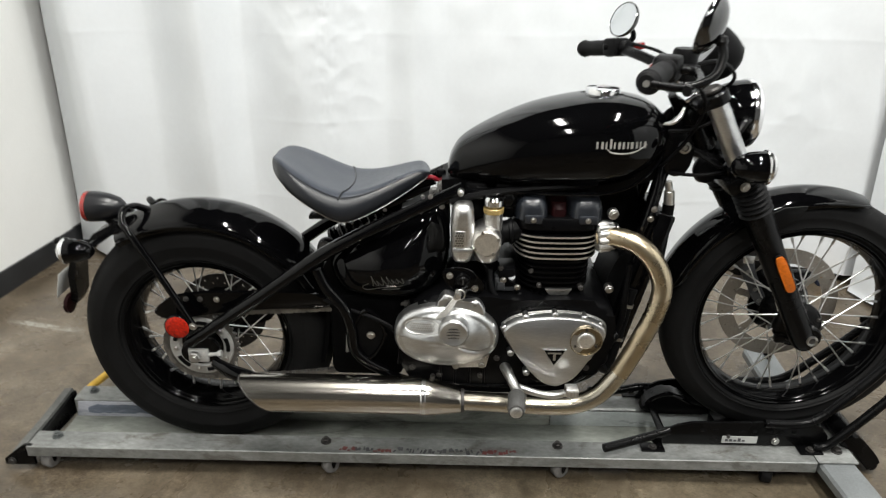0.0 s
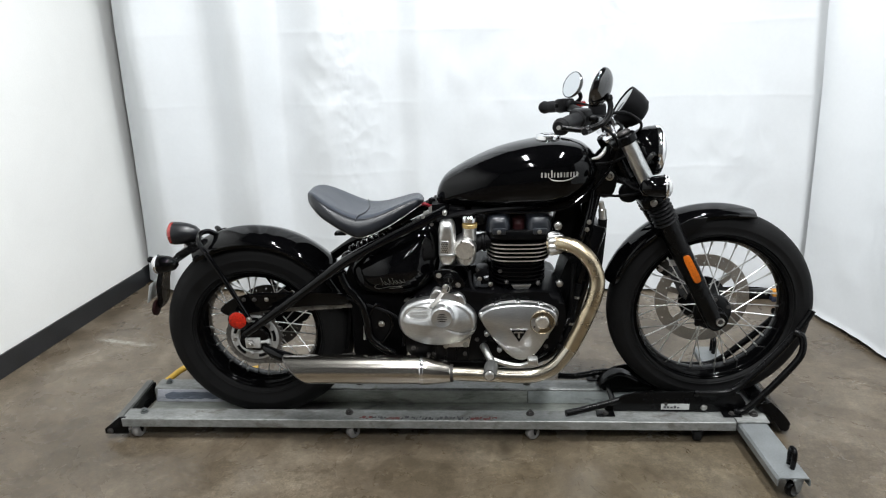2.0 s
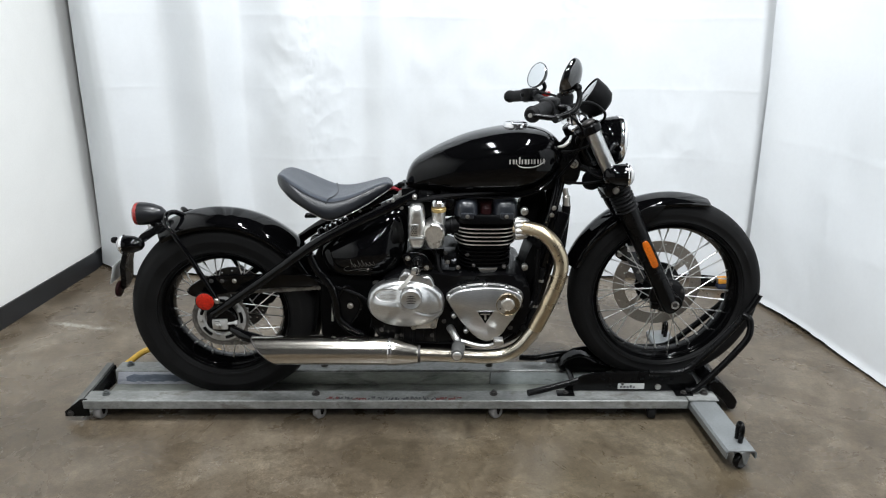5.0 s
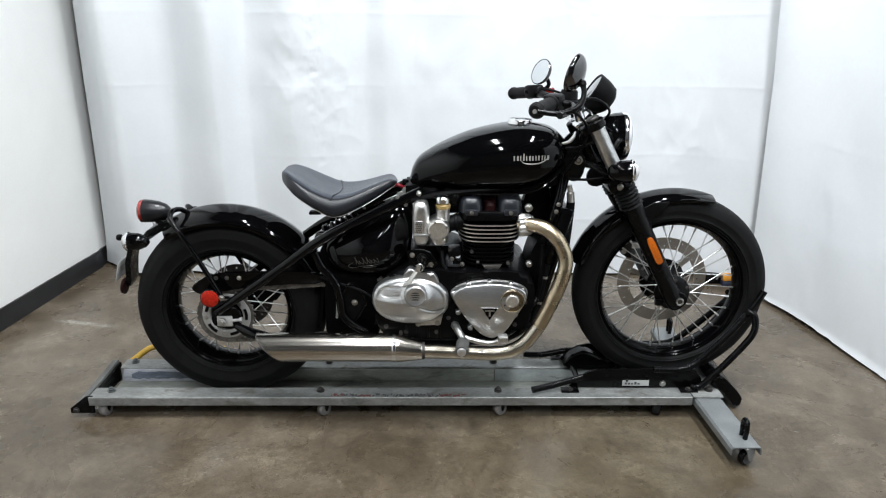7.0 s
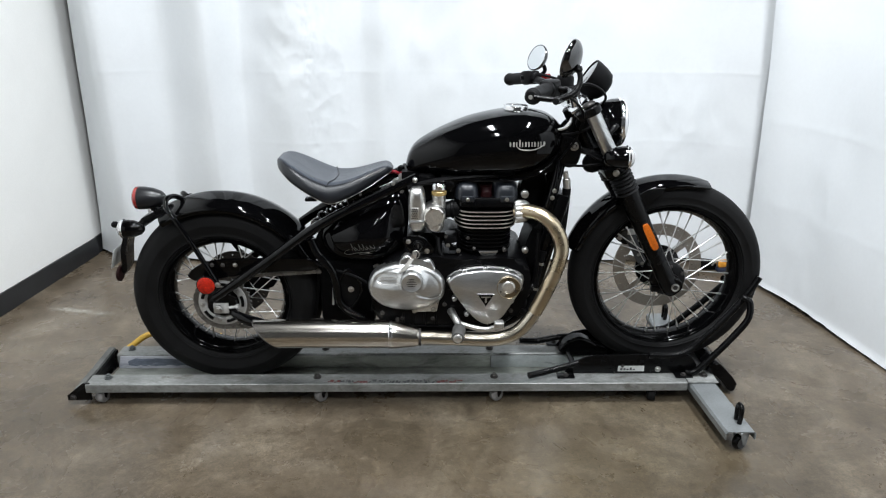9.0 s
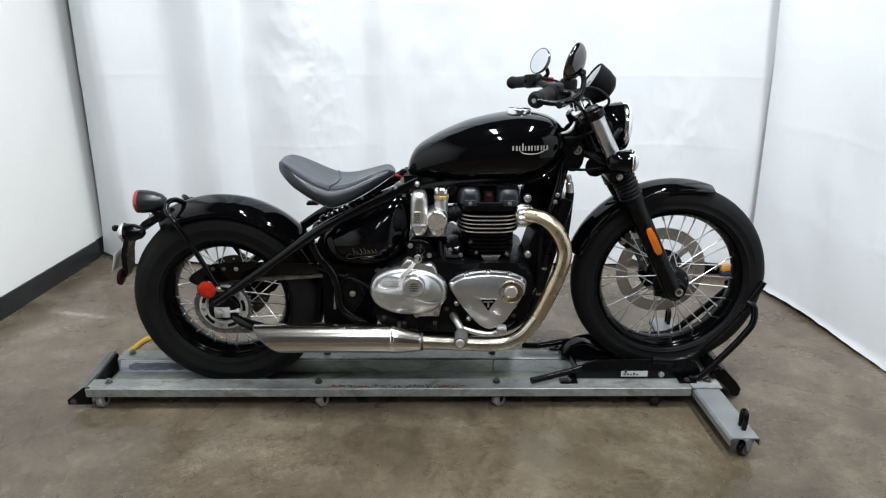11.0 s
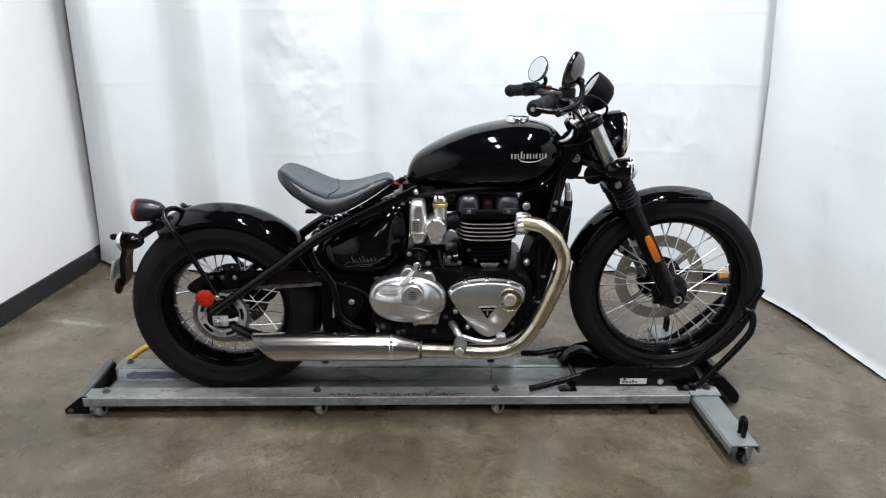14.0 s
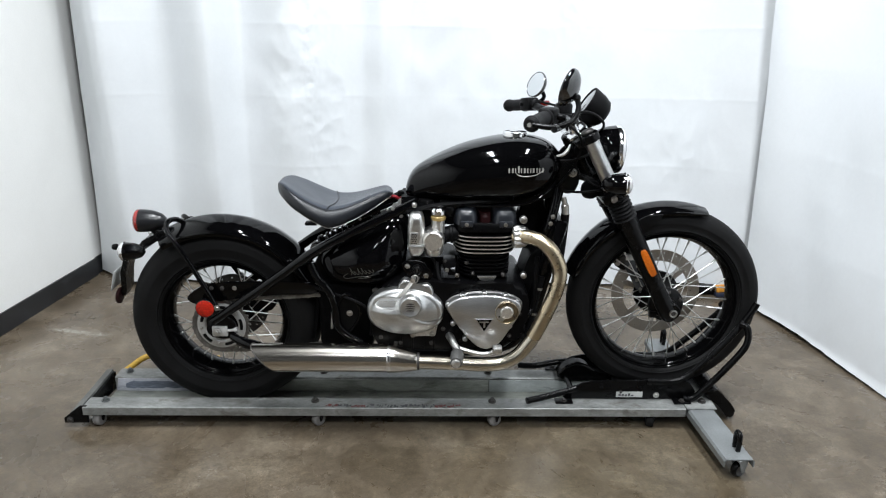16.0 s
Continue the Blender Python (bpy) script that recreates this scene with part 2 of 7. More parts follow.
def concrete():
    """Sealed, worn concrete: brown-grey clouds, paler rubbed trails, dark spots and hairline scratches."""
    m = bpy.data.materials.new("sealed_concrete")
    m.use_nodes = True
    nt = m.node_tree
    n, l = nt.nodes, nt.links
    b = n["Principled BSDF"]
    geo = n.new("ShaderNodeNewGeometry")

    def tex(scale, detail, rough, distort, stretch=(1, 1, 1)):
        mp = n.new("ShaderNodeMapping")
        mp.inputs["Scale"].default_value = stretch
        l.new(geo.outputs["Position"], mp.inputs["Vector"])
        t = n.new("ShaderNodeTexNoise")
        t.inputs["Scale"].default_value = scale
        t.inputs["Detail"].default_value = detail
        t.inputs["Roughness"].default_value = rough
        t.inputs["Distortion"].default_value = distort
        l.new(mp.outputs["Vector"], t.inputs["Vector"])
        return t.outputs["Fac"]

    def ramp(fac, stops):
        r = n.new("ShaderNodeValToRGB")
        r.color_ramp.elements[0].position, r.color_ramp.elements[0].color = stops[0][0], (*stops[0][1], 1)
        r.color_ramp.elements[1].position, r.color_ramp.elements[1].color = stops[-1][0], (*stops[-1][1], 1)
        for p, c in stops[1:-1]:
            r.color_ramp.elements.new(p).color = (*c, 1)
        l.new(fac, r.inputs["Fac"])
        return r.outputs["Color"]

    def mix(a, b_, fac, kind="MULTIPLY"):
        x = n.new("ShaderNodeMix")
        x.data_type, x.blend_type = "RGBA", kind
        x.inputs["Factor"].default_value = fac
        l.new(a, x.inputs["A"])
        l.new(b_, x.inputs["B"])
        return x.outputs["Result"]

    clouds = ramp(tex(2.1, 9, 0.66, 0.9), [(0.33, FLOOR_DARK), (0.5, FLOOR_MID), (0.72, FLOOR_PALE)])
    mottling = ramp(tex(14, 8, 0.7, 0.5), [(0.32, (0.76, 0.75, 0.73)), (0.52, (1, 1, 1)), (0.7, (1.2, 1.19, 1.17))])
    trails = ramp(tex(3.4, 7, 0.72, 1.0, (0.8, 1.25, 1)), [(0.38, (0.78, 0.77, 0.75)), (0.6, (1.12, 1.12, 1.1))])
    fine = ramp(tex(52, 6, 0.7, 0.6), [(0.36, (0.66, 0.65, 0.62)), (0.5, (1, 1, 1)), (0.64, (1.3, 1.29, 1.27))])
    grit = ramp(tex(150, 4, 0.7, 0.3), [(0.34, (0.70, 0.69, 0.67)), (0.5, (1, 1, 1)), (0.66, (1.26, 1.25, 1.24))])
    spots = ramp(tex(34, 4, 0.75, 1.0), [(0.27, (0.45, 0.42, 0.38)), (0.34, (1, 1, 1))])
    col = mix(mix(mix(mix(mix(clouds, mottling, 0.9), trails, 0.6), fine, 0.62), grit, 0.7), spots, 0.9)
    # paler ground towards the wall, and fine pale chips
    chips = ramp(tex(120, 3, 0.8, 0.3), [(0.66, (1, 1, 1)), (0.72, (1.45, 1.43, 1.38))])
    col = mix(col, chips, 0.8)
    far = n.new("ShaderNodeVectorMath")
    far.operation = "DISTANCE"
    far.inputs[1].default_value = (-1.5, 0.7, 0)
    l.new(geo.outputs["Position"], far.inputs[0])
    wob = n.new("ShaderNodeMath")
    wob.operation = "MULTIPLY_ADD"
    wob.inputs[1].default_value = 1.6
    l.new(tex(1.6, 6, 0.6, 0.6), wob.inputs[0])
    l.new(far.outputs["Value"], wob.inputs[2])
    wall_tone = ramp(wob.outputs[0], [(0.0, (1.34, 1.33, 1.33)), (1.0, (1, 1, 1))])
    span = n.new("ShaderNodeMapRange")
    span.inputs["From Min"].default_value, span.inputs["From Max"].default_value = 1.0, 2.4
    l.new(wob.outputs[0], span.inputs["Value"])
    l.new(span.outputs["Result"], wall_tone.node.inputs["Fac"])
    col = mix(col, wall_tone, 1.0)
    # an olive-brown stain in front of the dolly, also painting in its soft shadow
    near = n.new("ShaderNodeVectorMath")
    near.operation = "DISTANCE"
    near.inputs[1].default_value = (1.22, -0.52, 0)
    l.new(geo.outputs["Position"], near.inputs[0])
    wob2 = n.new("ShaderNodeMath")
    wob2.operation = "MULTIPLY_ADD"
    wob2.inputs[1].default_value = 1.2
    l.new(tex(2.3, 7, 0.65, 0.8), wob2.inputs[0])
    l.new(near.outputs["Value"], wob2.inputs[2])
    span2 = n.new("ShaderNodeMapRange")
    span2.inputs["From Min"].default_value, span2.inputs["From Max"].default_value = 0.75, 1.5
    l.new(wob2.outputs[0], span2.inputs["Value"])
    col = mix(col, ramp(span2.outputs["Result"], [(0.0, (0.71, 0.69, 0.61)), (1.0, (1, 1, 1))]), 1.0)
    # a pale rubbed scuff beside the dolly
    turned = n.new("ShaderNodeMapping")
    turned.vector_type = "TEXTURE"
    turned.inputs["Location"].default_value = (-0.85, 0.596, 0)
    turned.inputs["Rotation"].default_value = (0, 0, radians(-12.5))
    l.new(geo.outputs["Position"], turned.inputs["Vector"])
    xyz = n.new("ShaderNodeSeparateXYZ")
    l.new(turned.outputs["Vector"], xyz.inputs[0])

    def fade(out, half):
        a = n.new("ShaderNodeMath")
        a.operation = "ABSOLUTE"
        l.new(out, a.inputs[0])
        q = n.new("ShaderNodeMapRange")
        q.inputs["From Min"].default_value, q.inputs["From Max"].default_value = half, half * 0.5
        l.new(a.outputs[0], q.inputs["Value"])
        return q.outputs["Result"]

    worn = n.new("ShaderNodeMapRange")
    worn.inputs["From Min"].default_value, worn.inputs["From Max"].default_value = 0.42, 0.56
    l.new(tex(40, 5, 0.7, 0.6), worn.inputs["Value"])
    f1, f2 = n.new("ShaderNodeMath"), n.new("ShaderNodeMath")
    f1.operation = f2.operation = "MULTIPLY"
    l.new(fade(xyz.outputs["X"], 0.17), f1.inputs[0])
    l.new(fade(xyz.outputs["Y"], 0.016), f1.inputs[1])
    l.new(f1.outputs[0], f2.inputs[0])
    l.new(worn.outputs["Result"], f2.inputs[1])
    scuff = n.new("ShaderNodeMix")
    scuff.data_type = "RGBA"
    l.new(f2.outputs[0], scuff.inputs["Factor"])
    l.new(col, scuff.inputs["A"])
    scuff.inputs["B"].default_value = (0.36, 0.35, 0.31, 1)
    col = scuff.outputs["Result"]
    l.new(col, b.inputs["Base Color"])
    r = n.new("ShaderNodeMapRange")
    r.inputs["From Min"].default_value, r.inputs["From Max"].default_value = 0.3, 0.7
    r.inputs["To Min"].default_value, r.inputs["To Max"].default_value = 0.17, 0.40
    l.new(tex(4.0, 7, 0.65, 0.5), r.inputs["Value"])
    l.new(r.outputs["Result"], b.inputs["Roughness"])
    bn = n.new("ShaderNodeBump")
    bn.inputs["Strength"].default_value = 0.4
    bn.inputs["Distance"].default_value = 0.001
    l.new(tex(60, 6, 0.6, 0), bn.inputs["Height"])
    l.new(bn.outputs["Normal"], b.inputs["Normal"])
    return m


FLOOR_DARK, FLOOR_MID, FLOOR_PALE = (0.059, 0.046, 0.031), (0.092, 0.073, 0.052), (0.160, 0.135, 0.103)
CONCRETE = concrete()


# ---- mesh tools ----
from mathutils.bvhtree import BVHTree

BASES = {}


def finish(bm, sharp=38):
    bmesh.ops.recalc_face_normals(bm, faces=bm.faces)
    for f in bm.faces:
        f.smooth = True
    limit = radians(sharp)
    for e in bm.edges:
        if len(e.link_faces) != 2 or e.calc_face_angle(0) > limit:
            e.smooth = False
    return bm


def thing(name, base, label, category, group="", kind=""):
    """An Empty at a thing's base, to parent its parts."""
    ob = new(name)
    ob.location = base
    ob.empty_display_size = 0.05
    BASES[ob] = Vector(base)
    return tagged(ob, label, category, group, kind)


def part(name, bm, mat, parent=None, label="", sharp=38):
    """One mesh object from a bmesh in world metres, its origin at its middle, under a thing or part."""
    finish(bm, sharp)
    lo = Vector([min(v.co[i] for v in bm.verts) for i in range(3)])
    hi = Vector([max(v.co[i] for v in bm.verts) for i in range(3)])
    mid = (lo + hi) / 2
    bmesh.ops.translate(bm, verts=bm.verts, vec=-mid)
    me = bpy.data.meshes.new(name)
    bm.to_mesh(me)
    bm.free()
    me.materials.append(mat)
    ob = new(name, me)
    BASES[ob] = mid
    if parent:
        ob.parent = parent
        ob.location = mid - BASES[parent]
    else:
        ob.location = mid
    if label:
        tagged(ob, label)
    return ob


def single(name, bm, mat, label, category, group="", kind="", sharp=38):
    return tagged(part(name, bm, mat, None, "", sharp), label, category, group, kind)


def again(ob, m, parent):
    """Another object on ob's mesh, moved by m in the world."""
    o = ob.copy()
    scene.collection.objects.link(o)
    o.parent = parent
    w = m @ Matrix.Translation(BASES[ob])
    o.matrix_local = Matrix.Translation(-BASES[parent]) @ w
    BASES[o] = w.translation.copy()
    return o


def join(*bms):
    out = bmesh.new()
    for b in bms:
        me = bpy.data.meshes.new("tmp")
        b.to_mesh(me)
        b.free()
        out.from_mesh(me)
        bpy.data.meshes.remove(me)
    return out


def moved(bm, m):
    bmesh.ops.transform(bm, matrix=m, verts=bm.verts)
    return bm


def box(x0, x1, y0, y1, z0, z1, bevel=0.0, seg=2):
    bm = bmesh.new()
    bmesh.ops.create_cube(bm, size=1)
    for v in bm.verts:
        v.co = Vector(((x0 + x1) / 2 + v.co.x * (x1 - x0), (y0 + y1) / 2 + v.co.y * (y1 - y0), (z0 + z1) / 2 + v.co.z * (z1 - z0)))
    if bevel:
        bmesh.ops.bevel(bm, geom=bm.edges[:], offset=bevel, segments=seg, profile=0.5, affect="EDGES")
    return bm


def curve(points, steps=6, closed=False):
    """A smooth line through points (Catmull-Rom)."""
    p = [Vector(q) for q in points]
    out, n = [], len(p)
    spans = n if closed else n - 1
    for i in range(spans):
        a, b, c, d = (p[(i + k) % n] if closed else p[min(max(i + k, 0), n - 1)] for k in (-1, 0, 1, 2))
        for s in range(steps):
            t = s / steps
            out.append(0.5 * ((2 * b) + (c - a) * t + (2 * a - 5 * b + 4 * c - d) * t * t + (3 * b - a - 3 * c + d) * t ** 3))
    if not closed:
        out.append(p[-1])
    return out


def tube(points, r, seg=12, steps=6, smooth=True, closed=False, caps=True):
    """A round bar swept along points; r a number or one for each point."""
    radii = r if isinstance(r, (list, tuple)) else [r] * len(points)
    path = curve(points, steps, closed) if smooth else [Vector(q) for q in points]
    n = len(path)
    if smooth:
        rr = [v.x for v in curve([(q, 0, 0) for q in radii], steps, closed)]
    else:
        rr = list(radii)
    bm = bmesh.new()
    rings = []
    ref = None
    for i, p in enumerate(path):
        a = path[(i - 1) % n] if closed else path[max(i - 1, 0)]
        b = path[(i + 1) % n] if closed else path[min(i + 1, n - 1)]
        d = (b - a).normalized()
        if ref is None:
            ref = d.orthogonal().normalized()
        ref = (ref - d * ref.dot(d)).normalized()
        side = d.cross(ref)
        rings.append([bm.verts.new(p + rr[i] * (math.cos(2 * math.pi * k / seg) * ref + math.sin(2 * math.pi * k / seg) * side)) for k in range(seg)])
    for i in range(n if closed else n - 1):
        a, b = rings[i], rings[(i + 1) % n]
        for k in range(seg):
            bm.faces.new((a[k], a[(k + 1) % seg], b[(k + 1) % seg], b[k]))
    if caps and not closed:
        bm.faces.new(rings[0])
        bm.faces.new(rings[-1][::-1])
    return bm


def lathe(profile, centre, axis="y", seg=48, loop=False):
    """A turned body. profile: (radius, place along the axis), from end to end; loop closes it (a ring)."""
    bm = bmesh.new()
    rings = []
    for r, a in profile:
        if r < 1e-6:
            ring = [bm.verts.new((0, a, 0))]
        else:
            ring = [bm.verts.new((r * math.cos(2 * math.pi * k / seg), a, r * math.sin(2 * math.pi * k / seg))) for k in range(seg)]
        rings.append(ring)
    for i in range(len(rings) if loop else len(rings) - 1):
        a, b = rings[i], rings[(i + 1) % len(rings)]
        for k in range(seg):
            k2 = (k + 1) % seg
            if len(a) == 1 and len(b) == 1:
                continue
            if len(a) == 1:
                bm.faces.new((a[0], b[k], b[k2]))
            elif len(b) == 1:
                bm.faces.new((a[k], a[k2], b[0]))
            else:
                bm.faces.new((a[k], a[k2], b[k2], b[k]))
    if not loop:
        for ring in (rings[0], rings[-1]):
            if len(ring) > 1:
                bm.faces.new(ring)
    if isinstance(axis, Vector):
        turn = Vector((0, 1, 0)).rotation_difference(axis.normalized()).to_matrix().to_4x4()
    else:
        turn = {"y": Matrix(), "x": Matrix.Rotation(-math.pi / 2, 4, "Z"), "z": Matrix.Rotation(math.pi / 2, 4, "X")}[axis]
    return moved(bm, Matrix.Translation(centre) @ turn)


def cyl(r, a, b, seg=20, bevel=0.0):
    """A round rod from a to b with eased rims."""
    a, b = Vector(a), Vector(b)
    h = (b - a).length
    e = min(bevel, h / 3, r / 2)
    prof = [(r, 0), (r, h)] if not e else [(r - e, 0), (r, e), (r, h - e), (r - e, h)]
    return lathe(prof, a, (b - a), seg)


def loft(sections, cap=True):
    """Skin closed rings that have equal numbers of points."""
    bm = bmesh.new()
    rings = [[bm.verts.new(p) for p in s] for s in sections]
    n = len(rings[0])
    for a, b in zip(rings, rings[1:]):
        for k in range(n):
            bm.faces.new((a[k], a[(k + 1) % n], b[(k + 1) % n], b[k]))
    if cap:
        bm.faces.new(rings[0])
        bm.faces.new(rings[-1][::-1])
    return bm


def plate(outline, y0, y1, bevel=0.0, seg=2):
    """A flat piece: an outline of (x, z) given depth from y0 to y1, with eased edges."""
    bm = bmesh.new()
    a = [bm.verts.new((x, y0, z)) for x, z in outline]
    b = [bm.verts.new((x, y1, z)) for x, z in outline]
    n = len(a)
    bm.faces.new(a)
    bm.faces.new(b[::-1])
    for k in range(n):
        bm.faces.new((a[k], b[k], b[(k + 1) % n], a[(k + 1) % n]))
    if bevel:
        edges = [e for e in bm.edges if abs(e.verts[0].co.y - e.verts[1].co.y) < 1e-6]
        bmesh.ops.bevel(bm, geom=edges, offset=bevel, segments=seg, profile=0.5, affect="EDGES")
    return bm


def rounded(outline, steps=5):
    return [(v.x, v.z) for v in curve([(x, 0, z) for x, z in outline], steps, True)]


def relief(outline, y0, y1, y2, lip=0.93, shape=None, rings=24):
    """A cast cover: a side wall, an eased rim and a swelling face, on which shape(x, z) presses details inwards."""
    cx = sum(p[0] for p in outline) / len(outline)
    cz = sum(p[1] for p in outline) / len(outline)
    steps = [(1.0, y0)]
    for k in range(7):
        a = math.pi / 2 * k / 6
        steps.append((1 - (1 - lip) * (1 - math.cos(a)), y0 + (y1 - y0) * (0.55 + 0.45 * math.sin(a))))
    for k in range(1, rings):
        q = lip * (1 - k / rings)
        steps.append((q, y1 + (y2 - y1) * (1 - (q / lip) ** 2)))
    secs = []
    for q, y in steps:
        ring = []
        for x, z in outline:
            px_, pz_ = cx + q * (x - cx), cz + q * (z - cz)
            ring.append((px_, y + (shape(px_, pz_) if shape and q < 0.99 else 0.0), pz_))
        secs.append(ring)
    return loft(secs)


def fluted(r, a, b, n=12, depth=0.09, seg=72):
    """A drum from a to b with flutes along its length and eased ends."""
    a, b = Vector(a), Vector(b)
    d = (b - a).normalized()
    u = d.orthogonal().normalized()
    v = d.cross(u)
    secs = []
    for t, k in ((0.0, 0.84), (0.06, 0.95), (0.16, 1.0), (0.55, 1.0), (0.9, 0.92), (1.0, 0.82)):
        c = a.lerp(b, t)
        secs.append([c + r * k * (1 - depth * (0.5 + 0.5 * math.cos(n * q)) ** 2) * (math.cos(q) * u + math.sin(q) * v) for q in (2 * math.pi * m / seg for m in range(seg))])
    return loft(secs)


def near_face(ob):
    """A function that gives the point of an object's near face at some x and z, lifted a little."""
    base = BASES[ob]
    tree = BVHTree.FromPolygons([v.co + base for v in ob.data.vertices], [tuple(p.vertices) for p in ob.data.polygons])

    def at(x, z, lift=0.0005):
        hit = tree.ray_cast(Vector((x, -3.0, z)), Vector((0, 1, 0)))[0]
        return Vector((x, hit.y - lift, z)) if hit else None
    return at


def ellipse(cx, cz, a, b, n=40, turn=0.0, power=1.0):
    out = []
    for k in range(n):
        t = 2 * math.pi * k / n
        u = a * math.copysign(abs(math.cos(t)) ** power, math.cos(t))
        w = b * math.copysign(abs(math.sin(t)) ** power, math.sin(t))
        out.append((cx + u * math.cos(turn) - w * math.sin(turn), cz + u * math.sin(turn) + w * math.cos(turn)))
    return out


def hexbolt(c, r, d, seg=6, h=None):
    """A bolt head on a washer at c, standing along d."""
    d = Vector(d).normalized()
    c = Vector(c)
    h = h or r * 0.9
    return join(cyl(r * 1.35, c, c + d * r * 0.25, 16), cyl(r, c + d * r * 0.2, c + d * h, seg, r * 0.12))


def lerp(table, x):
    """A smooth value between (x, v, ...) rows; returns the v's."""
    for i in range(len(table) - 1):
        a, b = table[i], table[i + 1]
        if x <= b[0] or i == len(table) - 2:
            t = min(max((x - a[0]) / (b[0] - a[0]), 0), 1)
            p, q = table[max(i - 1, 0)], table[min(i + 2, len(table) - 1)]
            out = []
            for k in range(1, len(a)):
                m0 = (b[k] - p[k]) / max(b[0] - p[0], 1e-6) * (b[0] - a[0])
                m1 = (q[k] - a[k]) / max(q[0] - a[0], 1e-6) * (b[0] - a[0])
                t2, t3 = t * t, t ** 3
                out.append((2 * t3 - 3 * t2 + 1) * a[k] + (t3 - 2 * t2 + t) * m0 + (3 * t2 - 2 * t3) * b[k] + (t3 - t2) * m1)
            return out


# ---- the room ----
def slab(x0, y0, x1, y1, thick, z0, z1):
    """An upright wall piece along a line of the plan, thick to its left."""
    d = Vector((x1 - x0, y1 - y0, 0)).normalized()
    n = Vector((-d.y, d.x, 0)) * thick
    bm = bmesh.new()
    ring = [Vector((x0, y0, 0)), Vector((x1, y1, 0)), Vector((x1, y1, 0)) + n, Vector((x0, y0, 0)) + n]
    a = [bm.verts.new(p + Vector((0, 0, z0))) for p in ring]
    b = [bm.verts.new(p + Vector((0, 0, z1))) for p in ring]
    bm.faces.new(a[::-1])
    bm.faces.new(b)
    for k in range(4):
        bm.faces.new((a[k], a[(k + 1) % 4], b[(k + 1) % 4], b[k]))
    return bm


# the white wall runs slightly askew to the dolly
WX1, WY1 = -1.101, 1.3153
WX0, WY0 = -1.83, -6.0


def room():
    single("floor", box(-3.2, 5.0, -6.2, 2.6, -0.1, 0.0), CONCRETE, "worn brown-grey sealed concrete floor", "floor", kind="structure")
    single("ceiling", box(-3.2, 5.0, -6.2, 2.6, CEILING_Z, CEILING_Z + 0.1), CEIL, "plain dark grey ceiling", "ceiling", kind="structure")
    single("wall_west", slab(WX0, WY0, WX1, WY1, 0.12, 0.0, CEILING_Z - 0.003), WALL, "smooth white painted wall", "wall", kind="structure")
    single("wall_north", box(-1.9, 5.0, 2.3, 2.45, 0.0, CEILING_Z - 0.003), GREYWALL, "dark wall behind the curtain", "wall", kind="structure")
    single("wall_south", box(-1.82, 5.0, -6.15, -6.003, 0.0, CEILING_Z - 0.003), GREYWALL, "dark wall of the workshop", "wall", kind="structure")
    single("wall_east", box(4.85, 5.0, -5.99, 2.29, 0.0, CEILING_Z - 0.003), GREYWALL, "dark wall of the workshop", "wall", kind="structure")
    single("wall_corner", box(-1.3, -1.18, 1.42, 2.29, 0.0, CEILING_Z - 0.003), GREYWALL, "dark return of the wall behind the curtain", "wall", kind="structure")
    n = Vector((-(WY1 - WY0), WX1 - WX0, 0)).normalized()
    single("baseboard", slab(WX0 - 0.009 * n.x, WY0 - 0.009 * n.y, WX1 - 0.009 * n.x, WY1 - 0.009 * n.y, 0.0085, 0.002, 0.096), BASE, "black vinyl baseboard along the white wall", "baseboard", kind="structure")
    d = Vector((n.y, -n.x, 0))
    a, b = Vector((WX1, WY1, 0)) + n * 0.007 + d * 0.001, Vector((WX1, WY1, 0)) + n * 0.018 + d * 0.30
    single("wall_return", slab(a.x, a.y, b.x, b.y, 0.05, 0.0, CEILING_Z - 0.003), WALL, "white return of the wall behind the curtain edge", "wall", kind="structure")
    single("baseboard", slab(a.x - 0.008 * n.x, a.y - 0.008 * n.y, b.x - 0.008 * n.x, b.y - 0.008 * n.y, 0.0075, 0.002, 0.096), BASE, "black vinyl baseboard at the wall's return", "baseboard", kind="structure")


